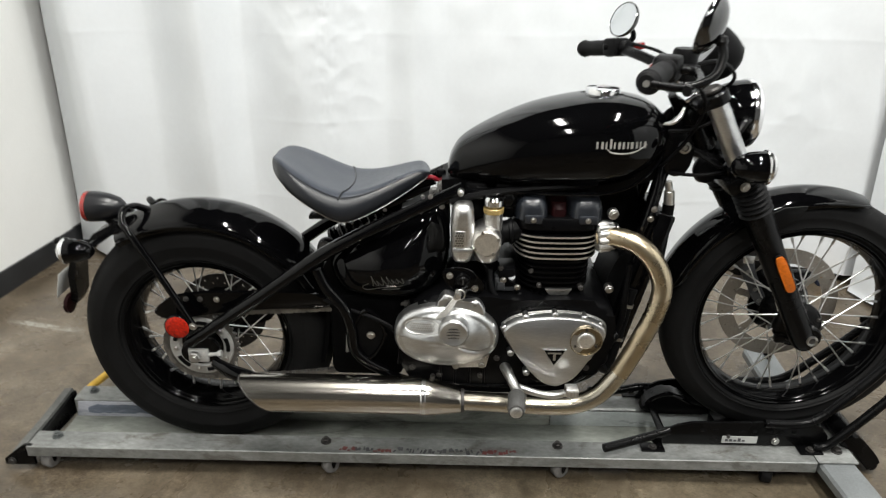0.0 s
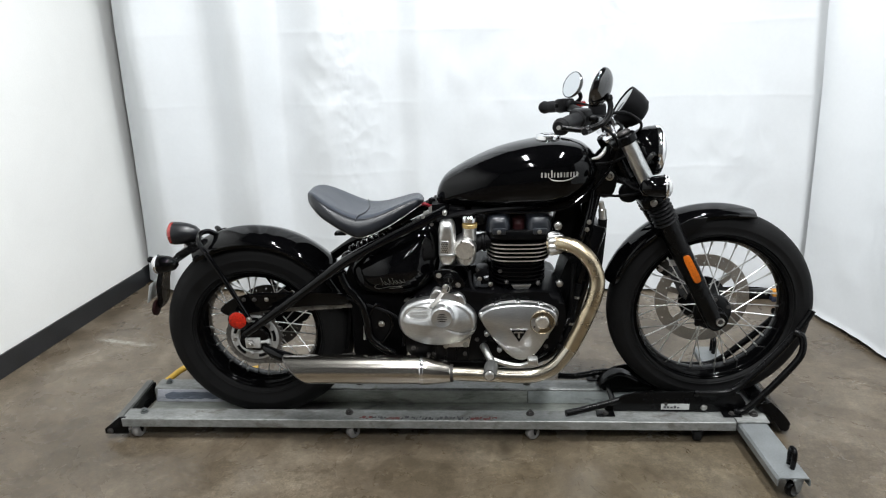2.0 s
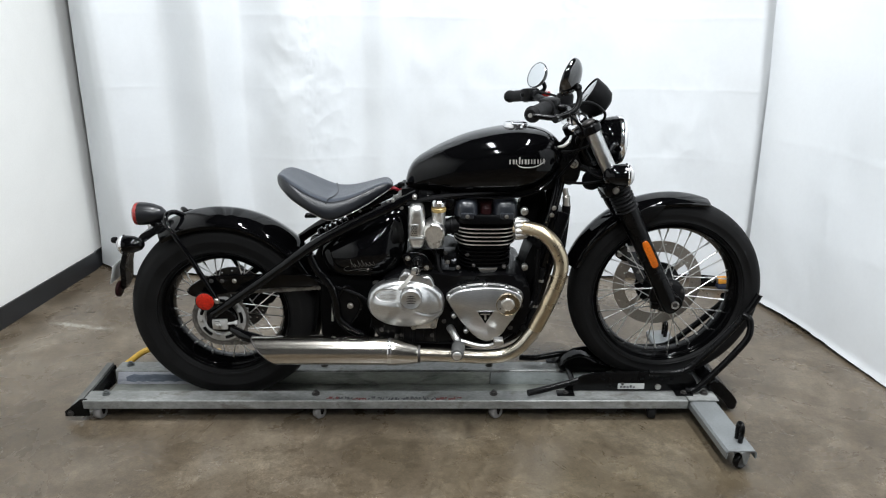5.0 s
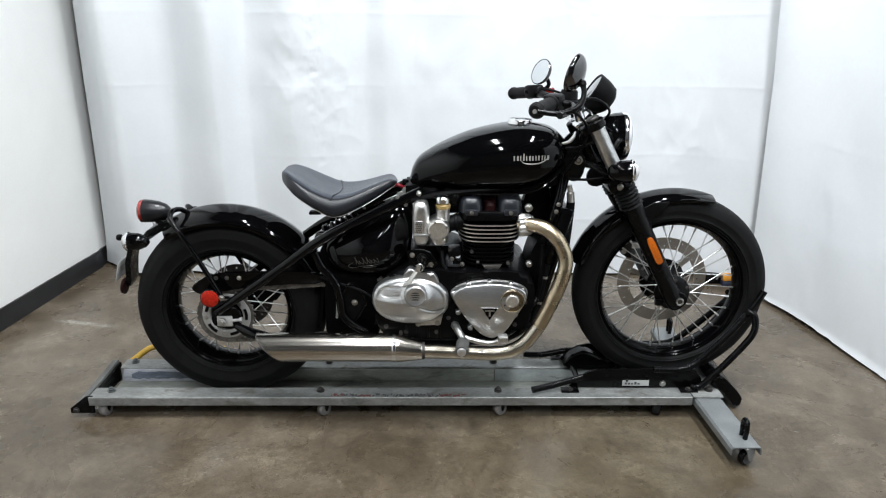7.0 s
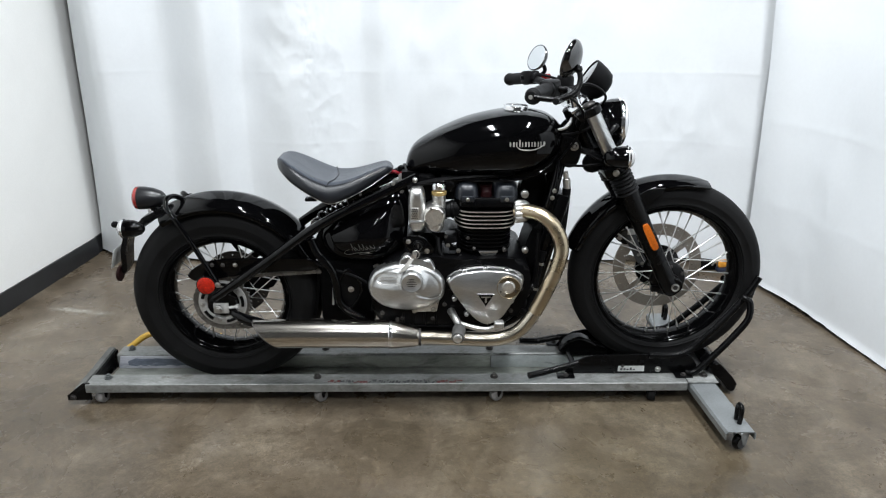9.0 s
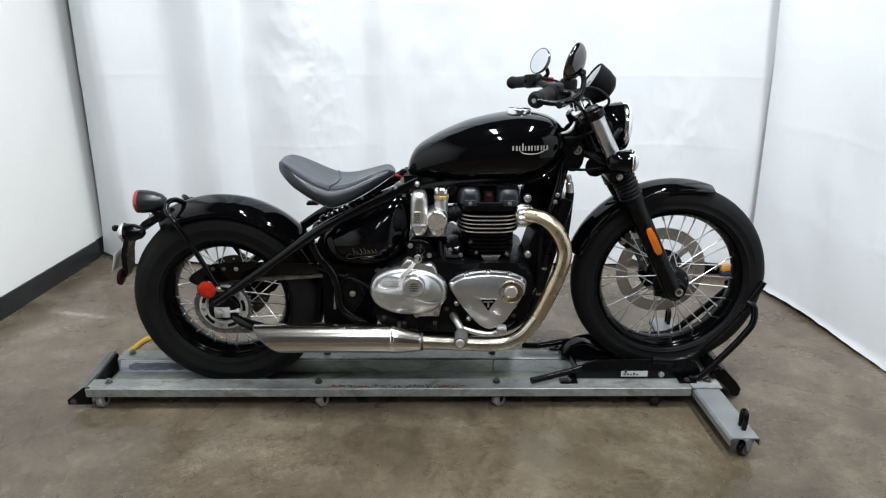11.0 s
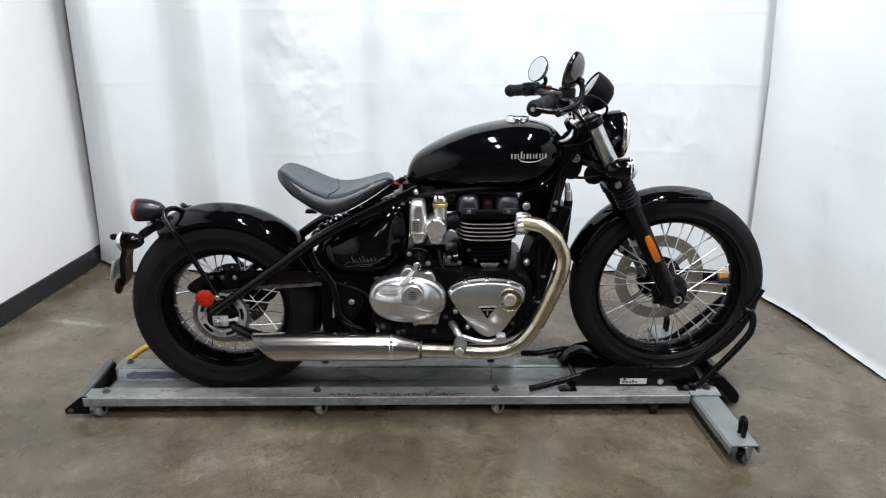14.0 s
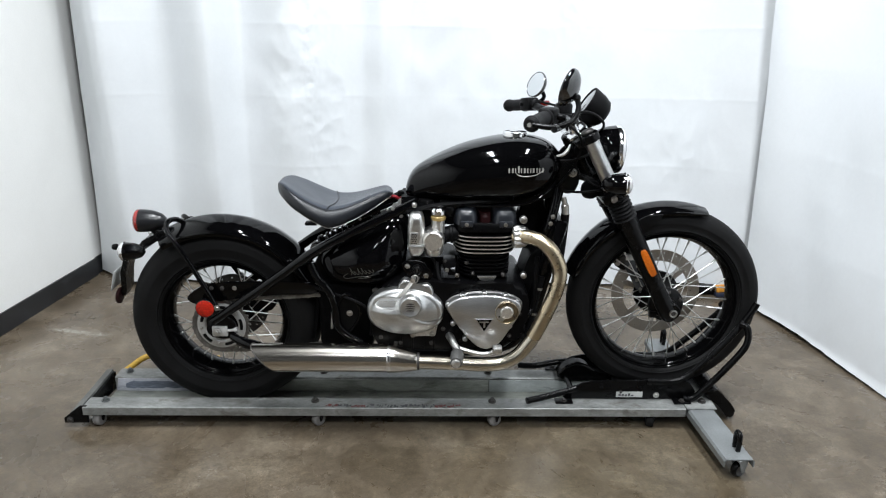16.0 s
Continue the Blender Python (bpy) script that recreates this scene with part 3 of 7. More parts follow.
def curtain_sheet(line, folds, z0, z1, wrinkles=(), nx=560, nz=270, thick=0.0025, hem=None, creases=(), lean=None):
    """A hanging sheet: line(u) gives its place in the plan and its outward side, folds(u, h) how far it swings out, h from hem to top."""
    verts, faces = [], []
    for i in range(nx + 1):
        u = i / nx
        (x, y), (sx, sy) = line(u)
        for j in range(nz + 1):
            h = j / nz
            bottom = hem(u) if hem else z0
            rise = h * 0.72 / 0.88 if h < 0.88 else 0.72 + (h - 0.88) * 0.28 / 0.12
            z = bottom + (z1 - bottom) * rise
            d = folds(u, z)
            for (cu, cz, ru, rz, amp, freq) in wrinkles:
                g = math.exp(-((u - cu) / ru) ** 2 - ((z - cz) / rz) ** 2)
                if g > 0.02:
                    p = Vector((u * 3.4 * freq, z * freq * 0.8, cu * 7))
                    bent = p + 0.35 * noise.noise_vector(p * 0.7)
                    crumple = 1.9 * noise.voronoi(bent)[0][0] - 0.8
                    crumple += 0.45 * (1 - abs(noise.noise(p * 2.1)) * 2.2)
                    d += amp * g * crumple
            for k, (cz, amp) in enumerate(creases):
                wob = 0.012 * noise.noise(Vector((u * 9, cz * 5, 3)))
                fade = 0.35 + 0.65 * max(0, noise.noise(Vector((u * 7, cz * 3, 9))) + 0.4)
                d += amp * fade * math.exp(-abs(z - cz - wob) / 0.008)
            verts.append((x + sx * d + (lean(u, z) if lean else 0.0), y + sy * d, z))
    for i in range(nx):
        for j in range(nz):
            a = i * (nz + 1) + j
            faces.append((a, a + nz + 1, a + nz + 2, a + 1))
    bm = bmesh.new()
    me = bpy.data.meshes.new("tmp")
    me.from_pydata(verts, [], faces)
    bm.from_mesh(me)
    bpy.data.meshes.remove(me)
    bmesh.ops.solidify(bm, geom=bm.faces[:], thickness=thick)
    return bm


def bump_at(u, c, w):
    return math.exp(-((u - c) / w) ** 2)


def curtains():
    def back_line(u):
        x = -1.113 + 3.55 * u
        y = 1.225 + 0.165 * max(0.0, 1 - u / 0.085) ** 1.5 - 0.03 * u - 0.12 * min(1.0, max(0.0, (u - 0.88) / 0.07)) ** 2
        return (x, y), (0.0, -1.0)

    swing = ((0.0, 0.05), (0.072, 0.105), (0.146, 0.0), (0.220, 0.130), (0.258, 0.016), (0.325, 0.098), (0.415, 0.0), (0.448, 0.04), (0.482, 0.004), (0.55, 0.028), (0.63, 0.004), (0.71, 0.022), (0.80, 0.004), (0.88, 0.02), (0.95, 0.006), (1.0, 0.02))

    def back_folds(u, z):
        t = 0.6 + 0.7 * min(1.0, max(0.0, z / 1.3))
        w = min(0.999, max(0.0, u + 0.006 * noise.noise(Vector((u * 4, z * 0.8, 2.0)))))
        k = max(i for i in range(len(swing) - 1) if swing[i][0] <= w)
        (a, p), (b, q) = swing[k], swing[k + 1]
        e = (w - a) / (b - a)
        d = (p + (q - p) * (0.15 * e + 0.85 * e * e * (3 - 2 * e))) * t
        d += 0.012 * noise.noise(Vector((u * 5, z * 0.6, 5.0))) + 0.007 * noise.noise(Vector((u * 16, z * 3.0, 8.0)))
        d += 0.004 * noise.noise(Vector((u * 40, z * 7.0, 11.0))) * (0.4 + max(0, noise.noise(Vector((u * 5, z * 1.4, 21.0)))) * 2)
        return d

    bm = curtain_sheet(back_line, back_folds, 0.012, 2.5,
                       wrinkles=((0.335, 1.15, 0.040, 0.60, 0.006, 5.0), (0.350, 1.2, 0.012, 0.6, 0.0035, 26.0), (0.345, 1.1, 0.045, 0.5, 0.002, 15.0), (0.31, 0.95, 0.03, 0.30, 0.006, 5.0), (0.375, 0.85, 0.03, 0.3, 0.006, 8.0), (0.70, 1.45, 0.04, 0.25, 0.006, 9.0), (0.86, 0.75, 0.05, 0.3, 0.006, 6.0)),
                       hem=lambda u: 0.012 + 0.012 * (0.5 + 0.5 * math.sin(u * 23)) + 0.03 * max(0, u - 0.86) / 0.14,
                       creases=((0.31, 0.002), (0.64, 0.002), (0.975, 0.0021), (1.305, 0.0021), (1.64, 0.0018)),
                       lean=lambda u, z: (0.020 + 0.045 * max(z, 0.0) ** 0.6 + 0.003 * math.sin(z * 4.2)) * bump_at(u, 0.0, 0.06))
    single("curtain", bm, CURTAIN, "creased white vinyl curtain hanging behind the motorcycle", "curtain", group="curtains", sharp=70)

    def side_line(u):
        y = 0.985 - 3.3 * u
        x = 2.25 + 0.18 * (0.985 - y) - 0.012 * (0.985 - y) ** 2
        return (x, y), (-0.98, -0.18)

    def side_folds(u, z):
        t = min(1.0, max(0.0, z / 2.6))
        d = 0.016 * math.sin(2 * math.pi * (u * 5.0 + 0.2)) * (0.2 + 0.8 * t) + 0.022 * noise.noise(Vector((u * 4, z * 0.7, 15.0)))
        d += 0.006 * noise.noise(Vector((u * 11 + z * 1.5, z * 2.5, 18.0)))
        d += 0.067 * z * bump_at(u, 0.0, 0.05) - 0.035 * z
        d += 0.007 * math.exp(-((z - 0.012) / 0.014) ** 2)
        d += 0.0025 * noise.noise(Vector((u * 60, z * 9.0, 28.0))) * math.exp(-z / 0.25)
        return d

    bm = curtain_sheet(side_line, side_folds, 0.015, 2.5, nx=320, nz=150,
                       wrinkles=((0.12, 0.45, 0.06, 0.35, 0.003, 6.0), (0.3, 0.5, 0.08, 0.4, 0.004, 5.0)),
                       hem=lambda u: 0.005 + 0.016 * math.exp(-((u - 0.12) / 0.13) ** 2) + 0.0025 * noise.noise(Vector((u * 60, 3.0, 4.0))),
                       creases=((0.42, 0.0018), (0.79, 0.0022), (1.16, 0.0018), (1.53, 0.0018)))
    single("curtain", bm, CURTAIN, "smooth white vinyl side curtain ending just above the floor", "curtain", group="curtains", sharp=70)


def curtain_rails():
    single("curtain_rail", tube([(-1.1, 1.25, 2.52), (2.45, 1.19, 2.52)], 0.016, 12, 1), BOLT, "steel rail along the top of the curtain", "rail", group="curtain rails")
    single("curtain_rail", tube([(2.25, 0.985, 2.52), (2.60, -0.8, 2.52), (2.715, -2.3, 2.52)], 0.016, 12, 4), BOLT, "steel rail along the top of the side curtain", "rail", group="curtain rails")
    for x, y in ((-1.0, 1.25), (0.7, 1.22), (2.4, 1.19), (2.34, 0.5), (2.69, -2.0)):
        single("rail_hanger", cyl(0.006, (x, y, 2.53), (x, y, CEILING_Z), 8), BOLT, "thin steel drop rod from the ceiling", "rod", group="rail hangers")


curtain_rails()


def ceiling_light(x, y, power):
    t = thing("ceiling_light", (x, y, CEILING_Z), "white strip light fixture under the ceiling", "lamp", "ceiling lights")
    part("housing", box(x - 0.09, x + 0.09, y - 0.66, y + 0.66, CEILING_Z - 0.09, CEILING_Z, 0.01), WHITE_PLASTIC, t)
    part("diffuser", box(x - 0.06, x + 0.06, y - 0.63, y + 0.63, CEILING_Z - 0.105, CEILING_Z - 0.088, 0.004), EMIT, t, "glowing white diffuser")
    lamp = bpy.data.lights.new("strip_lamp", "AREA")
    lamp.shape, lamp.size, lamp.size_y = "RECTANGLE", 0.12, 1.26
    lamp.energy, lamp.color = power, LAMP_COLOUR
    ob = new("strip_lamp", lamp)
    ob.location = (x, y, CEILING_Z - 0.112)


room()
curtains()
for lx, share in ((0.3, 0.98), (1.8, 1.2)):
    for ly, row in ((-3.2, 0.8), (-0.75, 1.13)):
        ceiling_light(lx, ly, LAMP_POWER * share * row)

# small things on the floor
st = tube([(-0.50, 0.175, 0.012), (-0.458, 0.19, 0.045), (-0.40, 0.212, 0.078), (-0.32, 0.25, 0.07), (-0.22, 0.30, 0.02), (-0.16, 0.33, 0.012)], 0.0115, 10)
single("yellow_hose", st, YELLOW, "worn yellow rubber hose lying beside the dolly", "hose")
blk = thing("strap_bundle", (2.15, 1.08, 0.0), "black and orange tie-down strap coiled on the floor by the curtain", "strap")
part("black_coil", join(box(2.04, 2.165, 1.075, 1.125, 0.0, 0.034, 0.008), box(2.06, 2.15, 1.08, 1.12, 0.03, 0.046, 0.007)), SATIN, blk, "black webbing coil")
part("blue_fold", box(2.148, 2.205, 1.04, 1.10, 0.0, 0.024, 0.006), BLUE, blk, "dark blue webbing")
part("orange_fold", moved(box(-0.026, 0.026, -0.02, 0.02, -0.016, 0.016, 0.007), Matrix.Translation((2.178, 1.07, 0.04)) @ Matrix.Rotation(radians(-6), 4, "Y")), ORANGE, blk, "orange webbing fold")
part("buckle", tube([(2.125, 1.065, 0.03), (2.135, 1.06, 0.052), (2.15, 1.06, 0.05), (2.152, 1.065, 0.028)], 0.005, 8), BOLT, blk, "bare steel buckle")


# ---- the dolly ----
RZ = 0.08
NEAR0, NEAR1, FAR0, FAR1 = -0.167, -0.097, 0.046, 0.112
X0, X1 = -0.475, 1.69


def channel(points, x0, x1, t=0.004):
    """A bent sheet profile: (y, z) points given thickness t, running from x0 to x1."""
    pts = [Vector((0, y, z)) for y, z in points]
    outer = []
    for i, p in enumerate(pts):
        a, b = pts[max(i - 1, 0)], pts[min(i + 1, len(pts) - 1)]
        d = (b - a).normalized()
        outer.append(p + Vector((0, -d.z, d.y)) * -t)
    ring = pts + outer[::-1]
    bm = bmesh.new()
    a = [bm.verts.new((x0, p.y, p.z)) for p in ring]
    b = [bm.verts.new((x1, p.y, p.z)) for p in ring]
    n = len(ring)
    for k in range(n):
        bm.faces.new((a[k], a[(k + 1) % n], b[(k + 1) % n], b[k]))
    bm.faces.new(a[::-1])
    bm.faces.new(b)
    return bm


def caster(parent, x, y, swivel, wheel_mat, top=0.05, r=0.0225):
    turn_ = Matrix.Translation((x, y, 0)) @ Matrix.Rotation(radians(swivel), 4, "Z")
    fork = [box(-0.018, 0.018, -0.018, 0.018, top - 0.004, top, 0.001)]
    fork += [plate([(-0.012, top - 0.003), (-0.011, 0.030), (-0.009, 0.020), (-0.003, 0.020), (0.0, 0.030), (0.008, top - 0.003)], q - 0.0015, q + 0.0015, 0.0005) for q in (-0.0165, 0.0165)]
    w = part("caster", moved(join(*fork), turn_), SATIN, parent, "black steel caster fork")
    wheel = lathe([(0.004, -0.013), (r - 0.006, -0.014), (r - 0.003, -0.013), (r, -0.009), (r, 0.009), (r - 0.003, 0.013), (r - 0.006, 0.014), (0.004, 0.013)], (-0.006, 0, r + 0.0005), "y", 24)
    part("caster_wheel", moved(wheel, turn_), wheel_mat, w, "grey plastic wheel" if wheel_mat is CASTER else "black rubber wheel")


def dolly():
    d = thing("motorcycle_dolly", (0.55, 0, 0), "grey galvanised steel motorcycle dolly on small casters", "dolly")
    zf = 0.05
    near = [(NEAR0, zf), (NEAR0, RZ - 0.002), (NEAR0 + 0.002, RZ), (NEAR1 - 0.004, RZ), (NEAR1, RZ - 0.004), (NEAR1, 0.024)]
    part("near_rail", channel(near, X0, 1.572), ZINC, d, "scuffed galvanised side rail")
    far = [(FAR1, zf), (FAR1, RZ - 0.002), (FAR1 - 0.002, RZ), (FAR0 + 0.004, RZ), (FAR0, RZ - 0.004), (FAR0, 0.024)]
    part("far_rail", channel(far, X0 + 0.02, 1.572, -0.004), ZINC, d, "scuffed galvanised side rail")
    part("wheel_trough", box(X0 + 0.02, X1 - 0.02, NEAR1 + 0.0045, FAR0 - 0.0045, 0.020, 0.0265, 0.001), TROUGH, d, "worn flat trough floor")
    part("trough_liner", box(-0.02, 0.911, FAR0 - 0.008, FAR0 - 0.0045, 0.027, RZ - 0.005, 0.001), TROUGH, d, "dull olive inner wall of the trough")
    part("end_liner", plate([(X0 + 0.024, 0.027), (X0 + 0.034, RZ - 0.004), (-0.024, RZ - 0.004), (-0.024, 0.027)], FAR0 - 0.008, FAR0 - 0.0045, 0.001), PALE_BLUE, d, "rubbed blue-white inner wall at the rear end")
    rag = random.Random(12)
    edge = [(-0.415 + 0.0145 * k, 0.0685 - 0.006 * max(0, 2 - k) + rag.uniform(-0.002, 0.002) - 0.0002 * k) for k in range(20)]
    edge += [(x_, 0.0385 + rag.uniform(-0.002, 0.003)) for x_, z_ in edge[::-1]]
    part("scrape", plate(edge, FAR0 - 0.0086, FAR0 - 0.0079), SLATE, d, "dark scrape in the paint")
    # joint plate of the two trough lengths
    part("joint_plate", box(0.915, 1.36, FAR0 - 0.008, FAR0 - 0.0045, 0.027, RZ - 0.006, 0.001), ZINC_PALE, d, "brighter joint plate inside the trough")
    # end bars with their brackets
    part("rear_end_bar", loft([[(x_ - 0.013, y_, z_ - 0.004), (x_ - 0.011, y_, z_ + 0.004), (x_ + 0.011, y_, z_ + 0.006), (x_ + 0.013, y_, z_ - 0.002)] for x_, y_, z_ in ((X0 - 0.036, NEAR0 + 0.012, 0.052), (X0 - 0.024, -0.04, 0.066), (X0 - 0.012, FAR1 - 0.03, RZ + 0.006))]), WORN_BAR, d, "worn grey steel end bar")
    part("end_plate", loft([[(x_, y_, 0.018), (x_, y_, z_), (x_ + 0.016, y_, z_ + 0.002), (x_ + 0.016, y_, 0.018)] for x_, y_, z_ in ((X0 - 0.024, NEAR0 + 0.03, 0.050), (X0 - 0.008, FAR1 - 0.03, RZ + 0.002))]), SATIN, d, "black end plate under the bar")
    part("end_bracket", plate([(X0 - 0.068, 0.018), (X0 - 0.068, 0.036), (X0 - 0.01, 0.082), (X0 + 0.012, 0.082), (X0 + 0.012, 0.018)], NEAR0 + 0.004, NEAR0 + 0.012, 0.001), SATIN, d, "black pivot bracket")
    part("pivot_bolt", hexbolt((X0 - 0.048, NEAR0 + 0.004, 0.03), 0.008, (0, -1, 0)), BOLT_DARK, d)
    part("front_end_bar", plate(rounded([(1.655, 0.096), (1.664, 0.122), (1.686, 0.128), (1.712, 0.108), (1.752, 0.066), (1.770, 0.034), (1.764, 0.012), (1.744, 0.012), (1.722, 0.042), (1.690, 0.074)], 5), -0.112, FAR1 - 0.01, 0.010, 3), SATIN, d, "black steel front end bar")
    part("front_crossbar", box(1.575, 1.678, NEAR0 + 0.001, FAR1 - 0.002, RZ - 0.004, RZ + 0.0015, 0.0015), ZINC, d, "galvanised front cross plate")
    # swing-out arms
    for side, (yi, yo) in (("near", (NEAR0 + 0.058, -0.449)), ("far", (FAR1 - 0.02, 0.40))):
        s = -1 if side == "near" else 1
        prof = [(-0.047, 0.048), (-0.047, RZ - 0.012), (-0.041, RZ - 0.005), (0.041, RZ - 0.005), (0.047, RZ - 0.012), (0.047, 0.048)]
        bm = bmesh.new()
        inner = [(-0.043, 0.048), (-0.043, RZ - 0.014), (-0.038, RZ - 0.009), (0.038, RZ - 0.009), (0.043, RZ - 0.014), (0.043, 0.048)]
        ring = prof + inner[::-1]
        a = [bm.verts.new((1.624 + u, yi, z)) for u, z in ring]
        b = [bm.verts.new((1.640 + u, yo, z)) for u, z in ring]
        for k in range(len(ring)):
            bm.faces.new((a[k], a[(k + 1) % len(ring)], b[(k + 1) % len(ring)], b[k]))
        bm.faces.new(a[::-1])
        bm.faces.new(b)
        arm = part("stabiliser_arm", bm, ZINC_SMOOTH, d, "galvanised swing-out stabiliser arm")
        yl = yo + 0.052 * -s
        loop = [(1.652, yl - 0.006, RZ - 0.005), (1.652, yl - 0.010, RZ + 0.036), (1.652, yl - 0.004, RZ + 0.052), (1.652, yl + 0.012, RZ + 0.052), (1.652, yl + 0.02, RZ + 0.036), (1.652, yl + 0.018, RZ - 0.005)]
        part("tie_ring", tube(loop, 0.0075, 10), SATIN, arm, "black steel tie-down ring")
        turn_ = Matrix.Translation((1.650, yo + 0.022 * -s, 0)) @ Matrix.Rotation(radians(24), 4, "Z")
        tyre = [(0.019 + 0.0075 * max(0.0, math.cos(q)), 0.011 * math.sin(q)) for q in np.linspace(-1.5708, 1.5708, 9)]
        part("arm_caster", moved(join(box(-0.02, 0.02, -0.02, 0.02, 0.064, 0.0705, 0.001), *[plate([(-0.018, 0.064), (-0.004, 0.024), (0.004, 0.020), (0.010, 0.024), (0.019, 0.064)], q - 0.0015, q + 0.0015, 0.0005) for q in (-0.0165, 0.0165)]), turn_), ZINC_SMOOTH, arm, "bright steel caster fork")
        part("tyre", moved(lathe(tyre, (0, 0, 0.0275), "y", 32, True), turn_), SATIN, arm, "black caster tyre")
        part("caster_wheel", moved(lathe([(0.003, -0.009), (0.016, -0.009), (0.0195, -0.011), (0.0195, 0.011), (0.016, 0.009), (0.003, 0.009)], (0, 0, 0.0275), "y", 28), turn_), PLATE_DARK, arm, "dark grey plastic wheel centre")
    for x, swivel, mat in ((-0.432, 68, CASTER), (0.318, 40, CASTER), (0.924, 30, CASTER), (1.46, 75, RUBBER)):
        caster(d, x, NEAR0 + 0.03, swivel, mat)
        caster(d, x, FAR1 - 0.03, swivel + 25, mat)
    for x, mat in ((-0.415, ZINC_DARK), (0.301, BOLT_DARK), (0.912, BOLT_DARK), (1.641, BOLT_DARK)):
        for y in (-0.121, 0.086):
            part("deck_bolt", join(hexbolt((x, y, RZ + (0.0015 if x > 1.5 else 0)), 0.0105, (0, 0, 1), h=0.010), cyl(0.006, (x, y, RZ), (x, y, RZ + 0.014), 10)), mat, d)
    # worn printing on the near rail, no longer legible: dark scrawl between two rubbed red patches
    rnd = random.Random(4)
    for k in range(46):
        x = 0.345 + 0.0101 * k + rnd.uniform(-0.003, 0.003)
        red = k < 4 or 9 <= k < 14 or k > 36
        w = rnd.uniform(0.003, 0.010) * (1.3 if red else 1.0)
        y = -0.150 + rnd.uniform(-0.007, 0.005)
        h = rnd.uniform(0.002, 0.008)
        part("print_bar", moved(box(-w / 2, w / 2, -h, h, 0.0, 0.0006), Matrix.Translation((x, y, RZ)) @ Matrix.Rotation(rnd.uniform(-0.5, 0.5), 4, "Z")), RED_PRINT if red else DARK_PRINT, d)


def chock():
    c = thing("wheel_chock", (1.4, 0, RZ), "black tubular steel wheel chock bolted on the dolly", "wheel chock")
    for s in (-1, 1):
        y = 0.1 * s
        ol = [(1.160, RZ + 0.008), (1.192, RZ + 0.045), (1.225, RZ + 0.063), (1.262, RZ + 0.071), (1.42, RZ + 0.074), (1.56, RZ + 0.077), (1.60, RZ + 0.064), (1.62, RZ + 0.035), (1.62, RZ + 0.002), (1.17, RZ + 0.002)]
        part("side_plate", plate(ol, y - 0.004, y + 0.004, 0.0015), SATIN, c, "black painted side plate")
        part("handle", tube([(1.027, y * (1.5 if s < 0 else 1.1), RZ + 0.020), (1.09, y * (1.3 if s < 0 else 1.0), RZ + 0.024), (1.175, y * 1.08, RZ + 0.036), (1.205, y * 1.0, RZ + 0.042)], 0.0115, 12), SATIN, c, "black tube handle")
        part("cradle_tube", tube([(1.45, y * 1.0, RZ + 0.070), (1.565, y * 1.0, RZ + 0.076), (1.65, y * 0.92, 0.228), (1.727, y * 0.82, 0.312), (1.782, y * 0.72, 0.385), (1.806, y * 0.69, 0.430)], 0.0115, 12), SATIN, c, "black cradle tube")
        part("brace_tube", tube([(1.575, y * 1.18, RZ + 0.014), (1.612, y * 1.18, RZ + 0.016), (1.675, y * 1.18, 0.165), (1.74, y * 1.18, 0.25), (1.770, y * 1.15, 0.302), (1.772, y * 1.0, 0.350), (1.752, y * 0.85, 0.362)], 0.0115, 12), SATIN, c, "black bent brace tube")
        for x in (1.16, 1.57):
            part("foot_tab", box(x - 0.030, x + 0.030, y + s * 0.004 if s > 0 else y - 0.038, y + 0.038 if s > 0 else y - 0.004, RZ + 0.0005, RZ + 0.006, 0.0015), SATIN, c, "black bolted foot tab")
            part("tab_bolt", hexbolt((x, y + s * 0.024, RZ + 0.006), 0.008, (0, 0, 1)), BOLT_DARK, c)
        part("plate_bolt", hexbolt((1.485, y + s * 0.004, RZ + 0.018), 0.008, (0, s, 0)), BOLT, c)
        part("plate_bolt", hexbolt((1.36, y + s * 0.004, RZ + 0.03), 0.005, (0, s, 0)), BOLT_DARK, c)
    for k in range(8):
        part("plate_slot", box(1.285 + 0.034 * k, 1.297 + 0.034 * k, -0.1052, -0.1036, RZ + 0.044, RZ + 0.052, 0.0005), MATTE, c)
    part("bed_plate", box(1.36, 1.62, -0.095, 0.095, RZ + 0.0022, RZ + 0.0072, 0.001), SATIN, c, "black bed plate under the tyre")
    # the rocker that holds the tyre from behind
    part("rocker", plate(rounded([(1.165, 0.098), (1.172, 0.124), (1.192, 0.148), (1.228, 0.162), (1.262, 0.150), (1.30, 0.126), (1.345, 0.108), (1.345, 0.092), (1.24, 0.090)], 5), 0.015, 0.055, 0.008, 3), SATIN, c, "black rocking wheel cradle")
    part("rocker_rim", tube([(1.172, 0.014, 0.122), (1.192, 0.013, 0.145), (1.228, 0.012, 0.158), (1.260, 0.013, 0.148), (1.29, 0.014, 0.130)], 0.006, 8, 5), GLOSS, c)
    part("pivot_bar", cyl(0.010, (1.19, -0.094, RZ + 0.03), (1.19, 0.094, RZ + 0.03), 16, 0.002), SATIN, c, "black pivot bar")
    part("sticker", box(1.345, 1.437, -0.1058, -0.1042, RZ + 0.010, RZ + 0.031), PLATE_GREY, c, "pale sticker with worn dark print")
    rnd = random.Random(9)
    for k in range(5):
        x = 1.353 + 0.011 * k
        part("sticker_print", box(x, x + 0.008, -0.1064, -0.1057, RZ + 0.015, RZ + 0.020 + rnd.uniform(0, 0.006)), DARK_PRINT, c)


dolly()
chock()


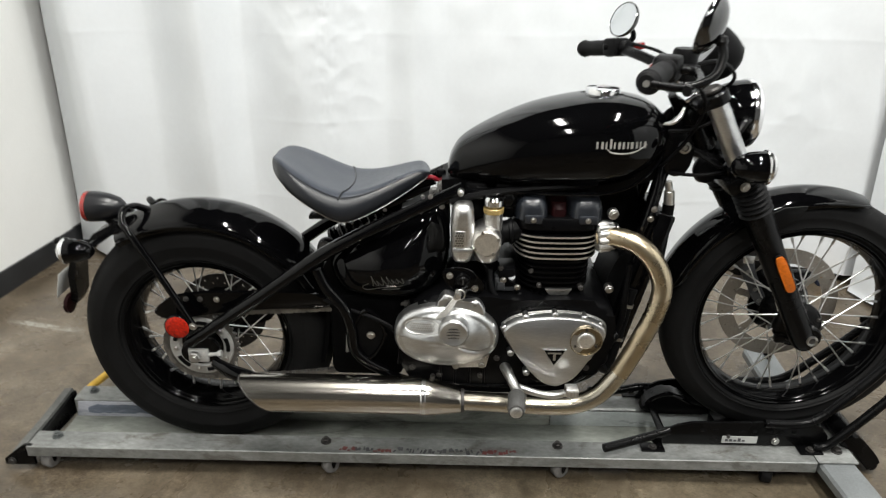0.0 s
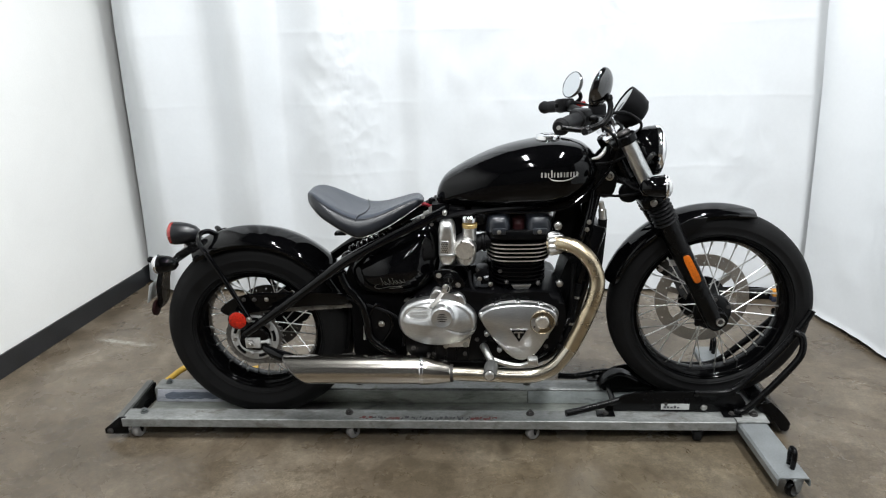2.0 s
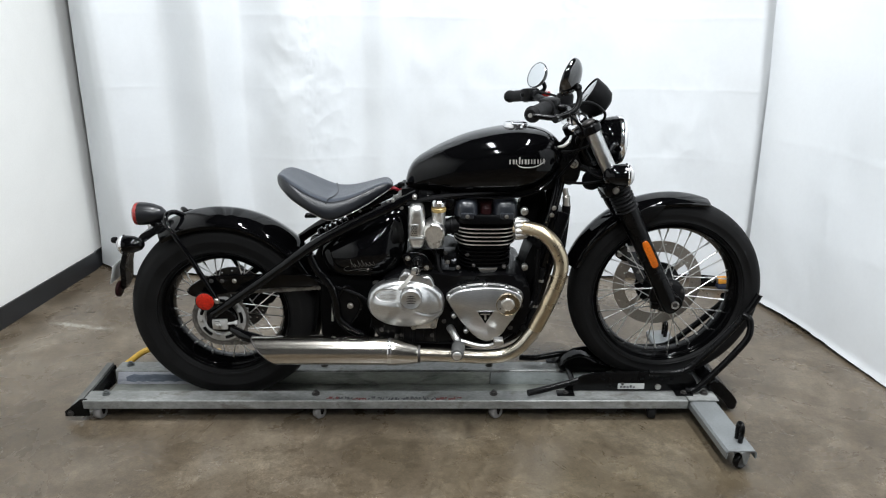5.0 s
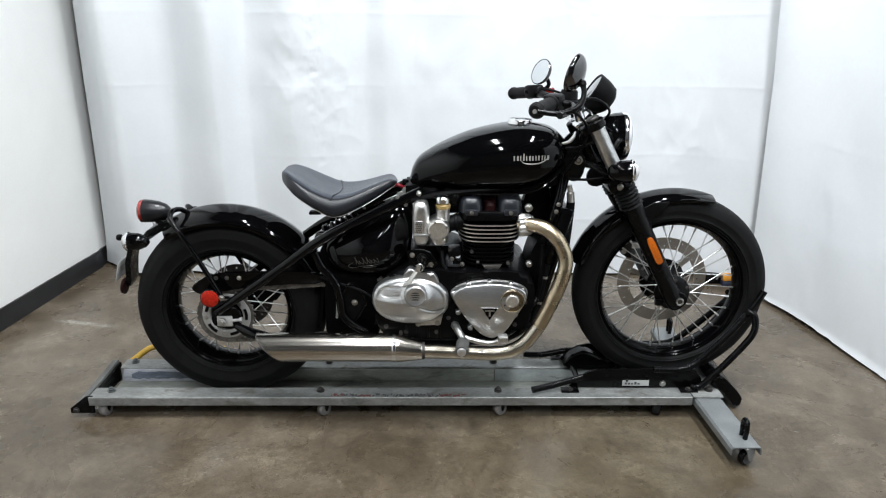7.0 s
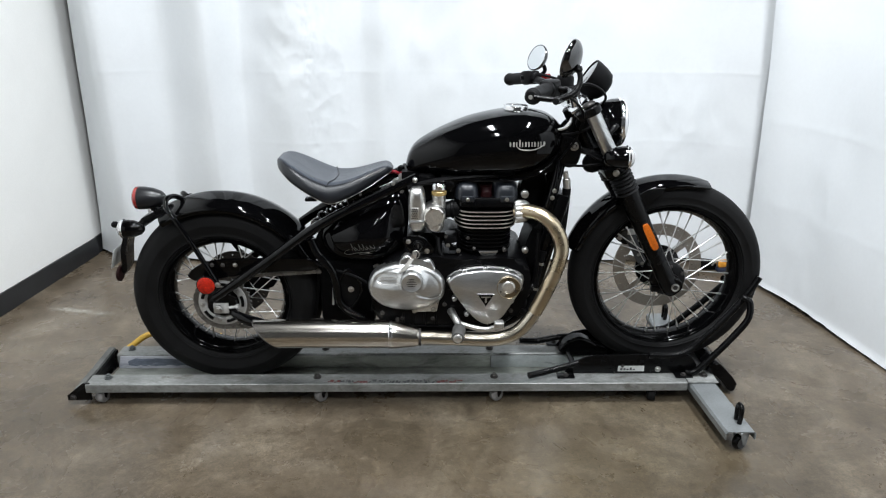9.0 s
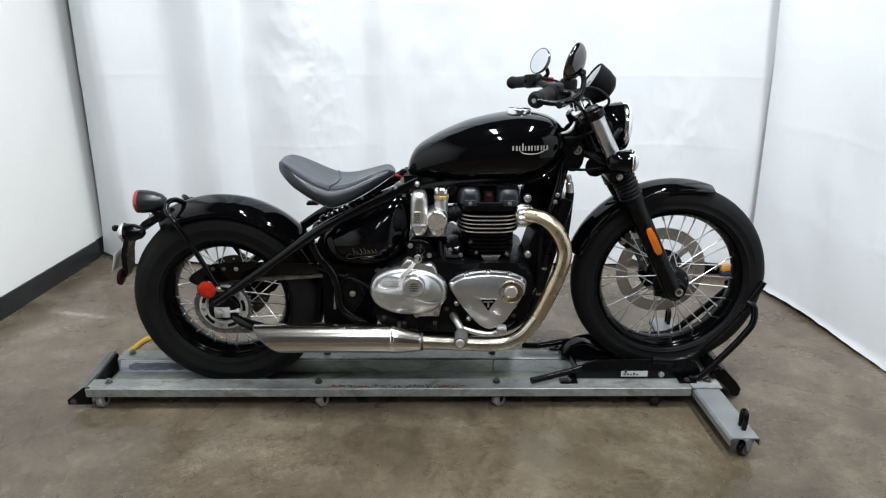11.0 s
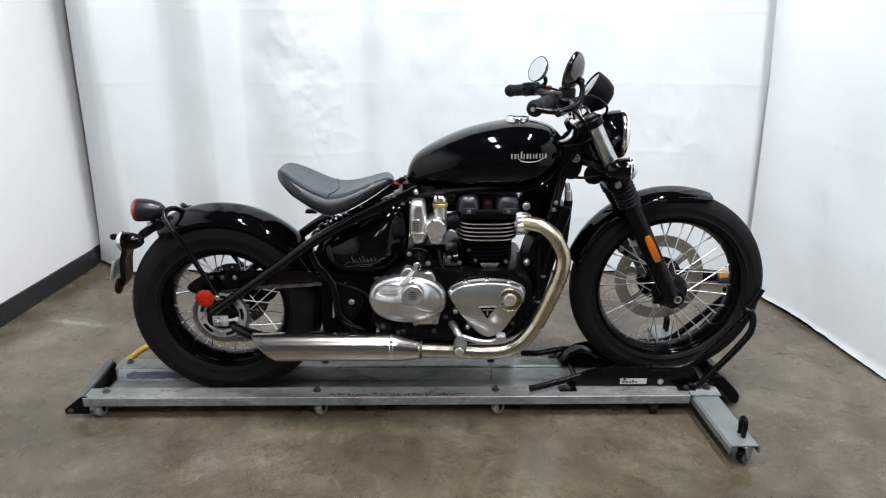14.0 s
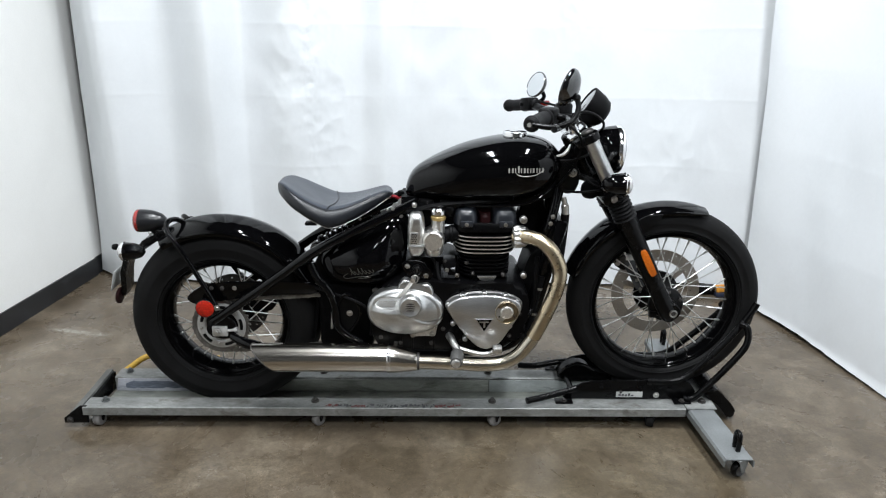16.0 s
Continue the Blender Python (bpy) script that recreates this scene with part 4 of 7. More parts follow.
# ---- the motorcycle ----
RA = Vector((-0.004, 0.0, 0.350))
FA = Vector((1.499, 0.0, 0.419))
bike = thing("motorcycle", (0.75, 0, 0.022), "black bobber motorcycle with wire wheels and a floating solo seat", "motorcycle")


def wheel(name, c, r_tyre, w, r_lip, r_bed, hub_r, hub_w, spokes, label):
    h = w / 2
    rim_w = w * 0.36
    g = (r_lip - r_bed) / 0.022
    rim = [(r_lip, -rim_w), (r_lip - 0.002 * g, -rim_w - 0.004), (r_lip - 0.0045 * g, -rim_w - 0.0045), (r_lip - 0.006 * g, -rim_w - 0.001), (r_lip - 0.008 * g, -rim_w + 0.001), (r_lip - 0.0095 * g, -rim_w - 0.001), (r_lip - 0.011 * g, -rim_w - 0.0005), (r_lip - 0.0125 * g, -rim_w + 0.003),
           (r_bed + 0.008 * g, -rim_w + 0.006), (r_bed + 0.0065 * g, -rim_w + 0.007), (r_bed + 0.005 * g, -rim_w + 0.012), (r_bed, -rim_w * 0.45),
           (r_bed - 0.004, 0), (r_bed, rim_w * 0.45), (r_bed + 0.012, rim_w - 0.012), (r_lip - 0.012, rim_w + 0.002), (r_lip - 0.004, rim_w + 0.004), (r_lip, rim_w),
           (r_lip - 0.004, rim_w - 0.006), (r_bed + 0.018, rim_w * 0.4), (r_bed + 0.018, -rim_w * 0.4), (r_lip - 0.004, -rim_w + 0.006)]
    body = part(name, lathe(rim, c, "y", 96, True), RIM, bike, label)
    d = r_tyre - r_lip
    tyre = [(r_lip - 0.003, -rim_w + 0.002), (r_lip + 0.003, -rim_w - 0.009), (r_lip + 0.006, -rim_w - 0.011), (r_lip + 0.008, -rim_w - 0.008), (r_lip + 0.012, -rim_w - 0.0135), (r_lip + 0.0145, -rim_w - 0.0125), (r_lip + 0.024, -h * 0.93), (r_lip + d * 0.42, -h * 1.0),
            (r_lip + d * 0.45, -h * 1.012), (r_lip + d * 0.48, -h * 1.0), (r_lip + d * 0.64, -h * 0.97), (r_lip + d * 0.8, -h * 0.84), (r_lip + d * 0.92, -h * 0.58),
            (r_lip + d * 0.98, -h * 0.3), (r_tyre, 0)]
    full = tyre + [(r, -y) for r, y in tyre[-2::-1]]
    bm = lathe(full, c, "y", 144, True)
    part("tyre", bm, RUBBER, body, "black rubber tyre with worn tread", 50)
    hub = [(hub_r * 0.55, -hub_w), (hub_r, -hub_w), (hub_r, -hub_w + 0.008), (hub_r * 0.6, -hub_w + 0.016), (hub_r * 0.55, 0), (hub_r * 0.6, hub_w - 0.016), (hub_r, hub_w - 0.008), (hub_r, hub_w), (hub_r * 0.55, hub_w)]
    part("hub", lathe(hub, c, "y", 40), SATIN, body, "black hub")
    n = spokes // 4
    for side in (-1, 1):
        for lean in (-1, 1):
            pitch, swing = 2 * math.pi / n, lean * 0.78
            rim_a = pitch * ({-1: 0.0, 1: 0.5}[lean] + (0.0 if side < 0 else 0.25))
            a0 = rim_a - swing
            p = c + Vector((hub_r * 0.93 * math.cos(a0), side * (hub_w - 0.004 + 0.004 * lean), hub_r * 0.93 * math.sin(a0)))
            q = c + Vector((r_bed * math.cos(rim_a), side * rim_w * 0.14, r_bed * math.sin(rim_a)))
            nip = q.lerp(p, 0.10)
            bm = join(cyl(0.0019, p, q, 7), cyl(0.0034, nip, q.lerp(p, -0.01), 8, 0.0008))
            first = part("spoke", bm, SPOKE, body)
            for k in range(1, n):
                again(first, Matrix.Translation(c) @ Matrix.Rotation(2 * math.pi * k / n, 4, "Y") @ Matrix.Translation(-c), body)
    return body


def tread(body, c, r_tyre, w, n, name, depth):
    """Slanted tread grooves: thin dark inlays following the crown."""
    for side in (-1, 1):
        pts = []
        for k in range(5):
            t = k / 4
            y = side * w * (0.10 + 0.31 * t)
            r = r_tyre - 0.0012 - depth * float(np.interp(0.2 + 0.62 * t, (0, 0.3, 0.58, 0.84), (0, 0.02, 0.08, 0.2)))
            a = 0.10 * t
            pts.append(c + Vector((r * math.cos(a), y, r * math.sin(a))))
        first = part(name, tube(pts, 0.0017, 5, 2), GRIP, body)
        for k in range(1, n):
            again(first, Matrix.Translation(c) @ Matrix.Rotation(2 * math.pi * (k + (0.5 if side > 0 else 0)) / n, 4, "Y") @ Matrix.Translation(-c), body)


def drilled_disc(parent, name, c, y, r0, r1, holes, rows, mat, step=8):
    """A brake disc whose drillings go right through."""
    n = holes * step
    bm = bmesh.new()
    radii = [r0]
    for q in rows:
        radii += [q - 0.0027, q + 0.0027]
    radii.append(r1)
    for face_y in (y - 0.0022, y + 0.0022):
        grid = [[bm.verts.new((c.x + r * math.cos(2 * math.pi * k / n), face_y, c.z + r * math.sin(2 * math.pi * k / n))) for k in range(n)] for r in radii]
        for i in range(len(radii) - 1):
            for k in range(n):
                if i % 2 == 1 and (k + step // 2 * (i // 2)) % step == 0:
                    continue
                bm.faces.new((grid[i][k], grid[i][(k + 1) % n], grid[i + 1][(k + 1) % n], grid[i + 1][k]))
    bm.verts.ensure_lookup_table()
    m = len(bm.verts) // 2
    for i in (0, len(radii) - 1):
        for k in range(n):
            a, b = i * n + k, i * n + (k + 1) % n
            bm.faces.new((bm.verts[a], bm.verts[b], bm.verts[b + m], bm.verts[a + m]))
    return part(name, bm, mat, parent, "drilled steel brake disc")


def fender(name, c, r, half, edge, a0, a1, drop=0.0, taper=0.0, label="", tip=0.0):
    """A mudguard: an arched sheet rolled round the tyre, with turned edges."""
    prof = [(-half, r - edge), (-half * 1.004, r - edge * 0.84), (-half * 0.975, r - edge * 0.66), (-half * 0.90, r - edge * 0.52), (-half * 0.78, r - edge * 0.385), (-half * 0.60, r - edge * 0.255), (-half * 0.40, r - edge * 0.145), (-half * 0.2, r - edge * 0.055), (-half * 0.08, r - edge * 0.012), (0, r)]
    prof = prof + [(-y, q) for y, q in prof[-2::-1]]
    inner = [(y * 0.97, q - 0.004) for y, q in prof]
    ring = prof + inner[::-1]
    secs = []
    n = 56
    for i in range(n + 1):
        t = i / n
        a = radians(a0 + (a1 - a0) * t)
        end = min(t, 1 - t) * n
        k = 1 - taper * max(0, 1 - end / 5) ** 2
        g = 1 - tip * max(0, 1 - i / 16) ** 1.5
        secs.append([(c.x + (r - (r - q) * g + drop * t) * math.cos(a), y * k, c.z + (r - (r - q) * g + drop * t) * math.sin(a)) for y, q in ring])
    guard = part(name, loft(secs), GLOSS, bike, label)
    for s in (-1, 1):
        edge_line = []
        for i in range(0, n + 1, 2):
            a = radians(a0 + (a1 - a0) * i / n)
            k = 1 - taper * max(0, 1 - min(i, n - i) / 5) ** 2
            q = r - edge * 0.82 * (1 - tip * max(0, 1 - i / 16) ** 1.5) + drop * i / n
            edge_line.append((c.x + q * math.cos(a), s * half * 1.012 * k, c.z + q * math.sin(a)))
        part("rolled_edge", tube(edge_line, 0.0042, 8, 1), GLOSS, guard)
    return guard


# wheels
rear = wheel("rear_wheel", RA, 0.323, 0.144, 0.214, 0.188, 0.062, 0.062, 32, "black wire-spoked rear wheel")
tread(rear, RA, 0.323, 0.144, 34, "tread_groove", 0.109)
front = wheel("front_wheel", FA, 0.331, 0.108, 0.250, 0.228, 0.045, 0.055, 36, "black wire-spoked front wheel")
tread(front, FA, 0.331, 0.108, 40, "tread_groove", 0.081)

# rear sprocket, chain and disc
SY = -0.088
sp = []
for k in range(37 * 4):
    r = 0.0955 if k % 4 in (0, 1) else 0.0885
    a = 2 * math.pi * k / (37 * 4)
    sp.append((RA.x + r * math.cos(a), RA.z + r * math.sin(a)))
bm = bmesh.new()
inner = [(RA.x + 0.079 * math.cos(2 * math.pi * k / 148), RA.z + 0.079 * math.sin(2 * math.pi * k / 148)) for k in range(148)]
rows_ = [[bm.verts.new((x, y, z)) for x, z in o] for y, o in ((SY - 0.004, sp), (SY + 0.004, sp), (SY + 0.004, inner), (SY - 0.004, inner))]
for i in range(4):
    a, b = rows_[i], rows_[(i + 1) % 4]
    for k in range(148):
        bm.faces.new((a[k], a[(k + 1) % 148], b[(k + 1) % 148], b[k]))
part("sprocket", bm, CHAIN, rear, "steel rear sprocket")
part("sprocket_carrier", lathe([(0.055, -0.003), (0.058, -0.006), (0.076, -0.007), (0.080, -0.005), (0.0815, 0.0), (0.080, 0.006), (0.055, 0.006)], (RA.x, SY - 0.003, RA.z), "y", 56, True), SILVER, rear, "silver cast carrier ring of the sprocket")
part("cush_drive", lathe([(0.0, -0.012), (0.030, -0.012), (0.036, -0.006), (0.052, -0.004), (0.056, 0.004), (0.0, 0.01)], (RA.x, SY + 0.004, RA.z), "y", 40), SATIN, rear, "black hub end")
for k in range(5):
    arc = [RA + Vector((0.0675 * math.cos(q), SY - 0.0085 - RA.y, 0.0675 * math.sin(q))) for q in (2 * math.pi * k / 5 + 0.1 + 0.14 * m for m in range(-2, 3))]
    part("carrier_slot", tube(arc, 0.0058, 8, 2), MATTE, rear)
    q = 2 * math.pi * (k + 0.5) / 5 + 0.1
    part("carrier_bolt", hexbolt((RA.x + 0.068 * math.cos(q), SY - 0.009, RA.z + 0.068 * math.sin(q)), 0.0055, (0, -1, 0)), BOLT, rear)
part("rear_caliper", plate(rounded([(0.050, 0.336), (0.048, 0.372), (0.078, 0.404), (0.118, 0.410), (0.146, 0.388), (0.142, 0.354), (0.104, 0.330)], 4), 0.06, 0.125, 0.008), MATTE, bike, "black rear brake caliper")
drilled_disc(rear, "brake_disc", RA, 0.085, 0.075, 0.118, 18, (0.090, 0.104), BOLT_DARK, 7)
part("rear_hub", lathe([(0.016, -0.070), (0.048, -0.066), (0.052, -0.052), (0.040, -0.030), (0.042, 0.030), (0.060, 0.062), (0.078, 0.078), (0.078, 0.083), (0.016, 0.083)], RA, "y", 44, True), SATIN, rear, "black hub body with the disc flange")


def chain_link(i):
    w = 0.0042 if i % 2 else 0.0062
    return join(*[plate(ellipse(0, 0, 0.0108, 0.0062, 14), s * w - 0.0007, s * w + 0.0007) for s in (-1, 1)], cyl(0.0042, (-0.0079, -w - 0.001, 0), (-0.0079, w + 0.001, 0), 8))


PITCH = 0.01588
CX, CZ = 0.531, 0.437
run = []
k = 0
x = RA.x + 0.01
top = lambda x_: (RA.z + 0.0925) + (CZ + 0.045 - RA.z - 0.0925) * (x_ - RA.x) / (CX - RA.x) - 0.006 * math.sin(math.pi * (x_ - RA.x) / CX)
low = lambda x_: (RA.z - 0.0925) + (CZ - 0.112 - RA.z + 0.0925) * (x_ - RA.x) / (CX - RA.x) - 0.018 * math.sin(math.pi * (x_ - RA.x) / CX)
while x < CX:
    run += [(x, top(x)), (x, low(x))]
    x += PITCH
links = [chain_link(0), chain_link(1)]
link_obs = []
for i in range(2):
    ob = part("chain_link", links[i], CHAIN, bike, "steel chain link")
    link_obs.append(ob)
for i, (lx, lz) in enumerate(run):
    which = (i // 2) % 2
    m = Matrix.Translation((lx, SY, lz))
    if i in (0, 2):
        link_obs[which].matrix_local = Matrix.Translation(-BASES[bike]) @ m @ Matrix.Translation(BASES[link_obs[which]])
    else:
        again(link_obs[which], m, bike)
n_arc = 16
for i in range(n_arc):
    a = math.pi / 2 + math.pi * (i + 0.5) / n_arc
    again(link_obs[i % 2], Matrix.Translation((RA.x + 0.0925 * math.cos(a), SY, RA.z + 0.0925 * math.sin(a))) @ Matrix.Rotation(-a + math.pi / 2, 4, "Y"), bike)

# rear mudguard, stays and tail
fender("rear_mudguard", RA, 0.3585, 0.086, 0.048, 24, 124, 0.004, 0.12, "gloss black rear mudguard")
for s in (-1, 1):
    part("mudguard_stay", tube([(0.004, s * 0.148, 0.438), (-0.06, s * 0.132, 0.553), (-0.128, s * 0.112, 0.657), (-0.150, s * 0.098, 0.686 - 0.012 * (s + 1)), (-0.152, s * 0.072, 0.705 - 0.012 * (s + 1)), (-0.138, s * 0.04, 0.704 - 0.006 * (s + 1)), (-0.118, s * 0.02, 0.687)], 0.0085, 10), GLOSS, bike, "black tubular mudguard stay")
    part("stay_bolt", hexbolt((0.005, s * 0.154, 0.440), 0.007, (0, s, 0)), BOLT, bike)
tl = part("tail_light", lathe([(0.0, 0.108), (0.012, 0.105), (0.024, 0.092), (0.033, 0.068), (0.0375, 0.042), (0.0385, 0.022), (0.036, 0.02)], (-0.290, 0, 0.687), "x", 36), TAIL, bike, "black egg-shaped tail light")
part("lens", lathe([(0.0, 0.0), (0.018, 0.001), (0.031, 0.005), (0.0375, 0.011), (0.0385, 0.021), (0.0, 0.021)], (-0.290, 0, 0.687), "x", 36), RED, tl, "red lens")
part("tail_bracket", join(loft([[(x_, y_ * w_, z_ + dz_) for y_, dz_ in ((-1, -0.016), (-1, 0.011), (1, 0.011), (1, -0.016))] for x_, w_, z_ in ((-0.146, 0.05, 0.653), (-0.204, 0.04, 0.645), (-0.261, 0.03, 0.615), (-0.294, 0.028, 0.578))]),
                          tube([(-0.205, 0, 0.643), (-0.229, 0, 0.661), (-0.234, 0, 0.677)], 0.016, 10), tube([(-0.245, -0.13, 0.618), (-0.25, 0, 0.607), (-0.245, 0.13, 0.607)], 0.008, 10)), SATIN, bike, "black tail bracket")


def turn_signal(x, y, z, d, size=1.0):
    """A bullet indicator whose lens faces d along x."""
    at, ax_ = (x, y, z), Vector((d, 0, 0))
    grown = lambda prof: [(r_ * size, a_ * (0.5 + 0.5 * size)) for r_, a_ in prof]
    b = part("turn_signal", lathe(grown([(0.0, -0.042), (0.008, -0.041), (0.018, -0.032), (0.026, -0.012), (0.0285, 0.008), (0.029, 0.026), (0.027, 0.026)]), at, ax_, 32), GLOSS, bike, "black bullet turn signal")
    part("ring", lathe(grown([(0.0285, 0.02), (0.031, 0.022), (0.031, 0.027), (0.0285, 0.028)]), at, ax_, 32, True), CHROME, b, "chrome ring")
    part("lens", lathe(grown([(0.0, 0.044), (0.012, 0.042), (0.022, 0.036), (0.028, 0.026), (0.0, 0.022)]), at, ax_, 32), FROST, b, "clear ribbed lens")
    part("reflector_bowl", lathe(grown([(0.0, -0.005), (0.014, 0.004), (0.0255, 0.0205), (0.024, 0.0205)]), at, ax_, 24), CHROME, b)


turn_signal(-0.256, -0.128, 0.622, -1)
turn_signal(-0.256, 0.128, 0.610, -1)
part("plate_lamp", join(lathe([(0.0, -0.010), (0.007, -0.008), (0.0105, -0.003), (0.0105, 0.008), (0.0, 0.012)], (-0.353, -0.03, 0.604), "x", 20), tube([(-0.345, -0.03, 0.602), (-0.31, -0.015, 0.597), (-0.288, 0.0, 0.592)], 0.006, 8)), MATTE, bike, "small black plate lamp")
part("plate_bracket", loft([[(x_ + dx_, y_, z_) for dx_, y_ in ((-0.008, -w_), (0.010, -w_), (0.010, w_), (-0.008, w_))] for x_, z_, w_ in ((-0.289, 0.593, 0.03), (-0.323, 0.56, 0.032), (-0.337, 0.515, 0.035), (-0.343, 0.45, 0.03), (-0.355, 0.426, 0.02))]), SATIN, bike, "black licence plate bracket")
part("licence_plate", moved(box(-0.0012, 0.0012, -0.07, 0.07, -0.034, 0.034, 0.001), Matrix.Translation((-0.374, 0.03, 0.484)) @ Matrix.Rotation(radians(14), 4, "Y")), PLATE_GREY, bike, "blank pale licence plate")
part("rear_reflector", moved(lathe([(0.0, -0.006), (0.026, -0.006), (0.028, -0.003), (0.028, 0.004), (0.0, 0.006)], (0, 0, 0), "x", 28), Matrix.Translation((-0.362, -0.02, 0.428)) @ Matrix.Rotation(radians(8), 4, "Y")), DARK_RED, bike, "round red rear reflector")
part("side_reflector", lathe([(0.0, -0.0075), (0.014, -0.007), (0.024, -0.006), (0.0285, -0.004), (0.030, -0.001), (0.030, 0.006), (0.0, 0.006)], (-0.033, -0.152, 0.437), "y", 32), RED_PRISM, bike, "round red prismatic side reflector")
part("reflector_rim", lathe([(0.029, -0.004), (0.0315, -0.002), (0.0315, 0.008), (0.029, 0.008)], (-0.033, -0.152, 0.437), "y", 32, True), GLOSS, bike)

# swing cage, swingarm and chain guard
for s in (-1, 1):
    part("swing_cage_tube", tube([(-0.013, s * 0.142, 0.388), (0.055, s * 0.142, 0.435), (0.189, s * 0.138, 0.529), (0.309, s * 0.132, 0.614), (0.410, s * 0.122, 0.670), (0.537, s * 0.112, 0.729), (0.651, s * 0.104, 0.783)], [0.0145, 0.015, 0.016, 0.0165, 0.0165, 0.016, 0.016], 14), GLOSS, bike, "black rear frame tube")
    part("axle_plate", plate(rounded([(-0.040, 0.355), (-0.028, 0.384), (0.015, 0.398), (0.046, 0.388), (0.056, 0.360), (0.044, 0.336), (-0.001, 0.326), (-0.030, 0.333)]), s * 0.132 - 0.006, s * 0.132 + 0.006, 0.002), SATIN, bike, "black axle plate")
    part("axle_block", join(box(-0.021, 0.029, s * 0.139 - 0.006, s * 0.139 + 0.006, 0.333, 0.369, 0.003), cyl(0.005, (0.028, s * 0.139, 0.352), (0.059, s * 0.139, 0.356), 10, 0.001), cyl(0.009, (0.052, s * 0.139, 0.355), (0.061, s * 0.139, 0.356), 6)), SILVER, bike, "cast chain adjuster block")
    part("axle_nut", join(cyl(0.015, (-0.001, s * 0.145, 0.352), (-0.002, s * 0.158, 0.352), 6, 0.002), cyl(0.008, (-0.001, s * 0.157, 0.352), (-0.002, s * 0.164, 0.352), 16, 0.001)), BOLT, bike, "steel axle nut")
part("axle", cyl(0.009, (-0.001, -0.146, 0.352), (0.008, 0.146, 0.344), 16), BOLT, bike)
part("chain_guard", plate(rounded([(-0.104, 0.454), (-0.061, 0.492), (0.015, 0.508), (0.111, 0.511), (0.247, 0.513), (0.316, 0.506), (0.316, 0.474), (0.209, 0.470), (0.120, 0.462), (0.054, 0.454), (-0.022, 0.441), (-0.070, 0.434)]), -0.112, -0.098, 0.004), GLOSS, bike, "black leaf-shaped chain guard")
for gx in (-0.02, 0.015, 0.055):
    part("guard_bolt", hexbolt((gx, -0.112, 0.492), 0.0055, (0, -1, 0), 12), BOLT if gx > 0.04 else BOLT_DARK, bike)
part("exhaust_hanger", tube([(0.043, -0.145, 0.336), (0.086, -0.165, 0.323), (0.134, -0.175, 0.312), (0.192, -0.18, 0.296)], [0.012, 0.017, 0.018, 0.013], 12), GLOSS, bike, "black exhaust hanger")
part("inner_mudguard", loft([[(x_, y_, z_) for y_ in (-0.075, 0.075) for x_, z_ in (((xa, za), (xa + 0.01, za)) if y_ < 0 else ((xa + 0.01, za), (xa, za)))] for xa, za in ((0.317, 0.495), (0.313, 0.426), (0.305, 0.355), (0.292, 0.295))]), DEEP, bike, "black splash guard ahead of the rear tyre")
part("battery_tray", box(0.324, 0.508, -0.1, 0.1, 0.272, 0.506, 0.02), DEEP, bike, "black electrics tray")

# frame
for s in (-1, 1):
    part("seat_frame_tube", tube([(0.309, s * 0.128, 0.585), (0.330, s * 0.135, 0.540), (0.370, s * 0.142, 0.491), (0.386, s * 0.142, 0.436), (0.393, s * 0.142, 0.376), (0.428, s * 0.14, 0.337), (0.468, s * 0.135, 0.312)], 0.0145, 12), GLOSS, bike, "black frame tube")
    ring_ = rounded([(0.424, 0.486), (0.452, 0.462), (0.468, 0.425), (0.455, 0.385), (0.424, 0.350), (0.400, 0.382), (0.389, 0.420), (0.400, 0.458)])
    part("pivot_plate", plate(ring_, s * 0.136 - 0.005, s * 0.136 + 0.005, 0.002), MATTE, bike, "black swingarm pivot plate")
    part("pivot_rim", tube([(x_, s * 0.142, z_) for x_, z_ in ring_[::2]], 0.006, 8, 2, closed=True), GLOSS, bike)
    part("pivot_bolt", hexbolt((0.433, s * 0.145, 0.420), 0.0075, (0, s, 0)), BOLT, bike)
    part("down_tube", tube([(1.131, s * 0.028, 0.882), (1.094, s * 0.055, 0.736), (1.060, s * 0.075, 0.533), (1.025, s * 0.085, 0.370), (0.962, s * 0.09, 0.280), (0.791, s * 0.1, 0.259), (0.540, s * 0.12, 0.268), (0.459, s * 0.13, 0.307)], 0.0155, 14), GLOSS, bike, "black cradle frame tube")
    part("tank_rail", tube([(0.616, s * 0.095, 0.766), (0.774, s * 0.09, 0.772), (0.975, s * 0.06, 0.804), (1.106, s * 0.03, 0.866)], 0.014, 12), GLOSS, bike, "black upper frame tube")
    part("head_gusset", plate(rounded([(1.070, 0.817), (1.102, 0.902), (1.141, 0.948), (1.167, 0.919), (1.154, 0.858), (1.120, 0.817)]), s * 0.036 - 0.004, s * 0.036 + 0.004, 0.002), SATIN, bike, "black steering head gusset")
    part("gusset_bolt", join(cyl(0.019, (1.146, s * 0.036, 0.872), (1.146, s * 0.058, 0.872), 24, 0.003), hexbolt((1.146, s * 0.058, 0.872), 0.009, (0, s, 0))), BOLT_DARK, bike)
part("steering_head", cyl(0.03, (1.213, 0, 0.853), (1.139, 0, 0.992), 24, 0.004), SATIN, bike, "black steering head")
part("stay_tube", tube([(1.097, -0.075, 0.831), (1.087, -0.095, 0.776), (1.069, -0.105, 0.705), (1.058, -0.105, 0.675)], 0.0095, 10), GLOSS, bike, "black engine stay")
for bz, bx in ((0.720, 1.078), (0.743, 1.084)):
    part("stay_bolt", hexbolt((bx, -0.114, bz), 0.0055, (0, -1, 0), 12), BOLT, bike)

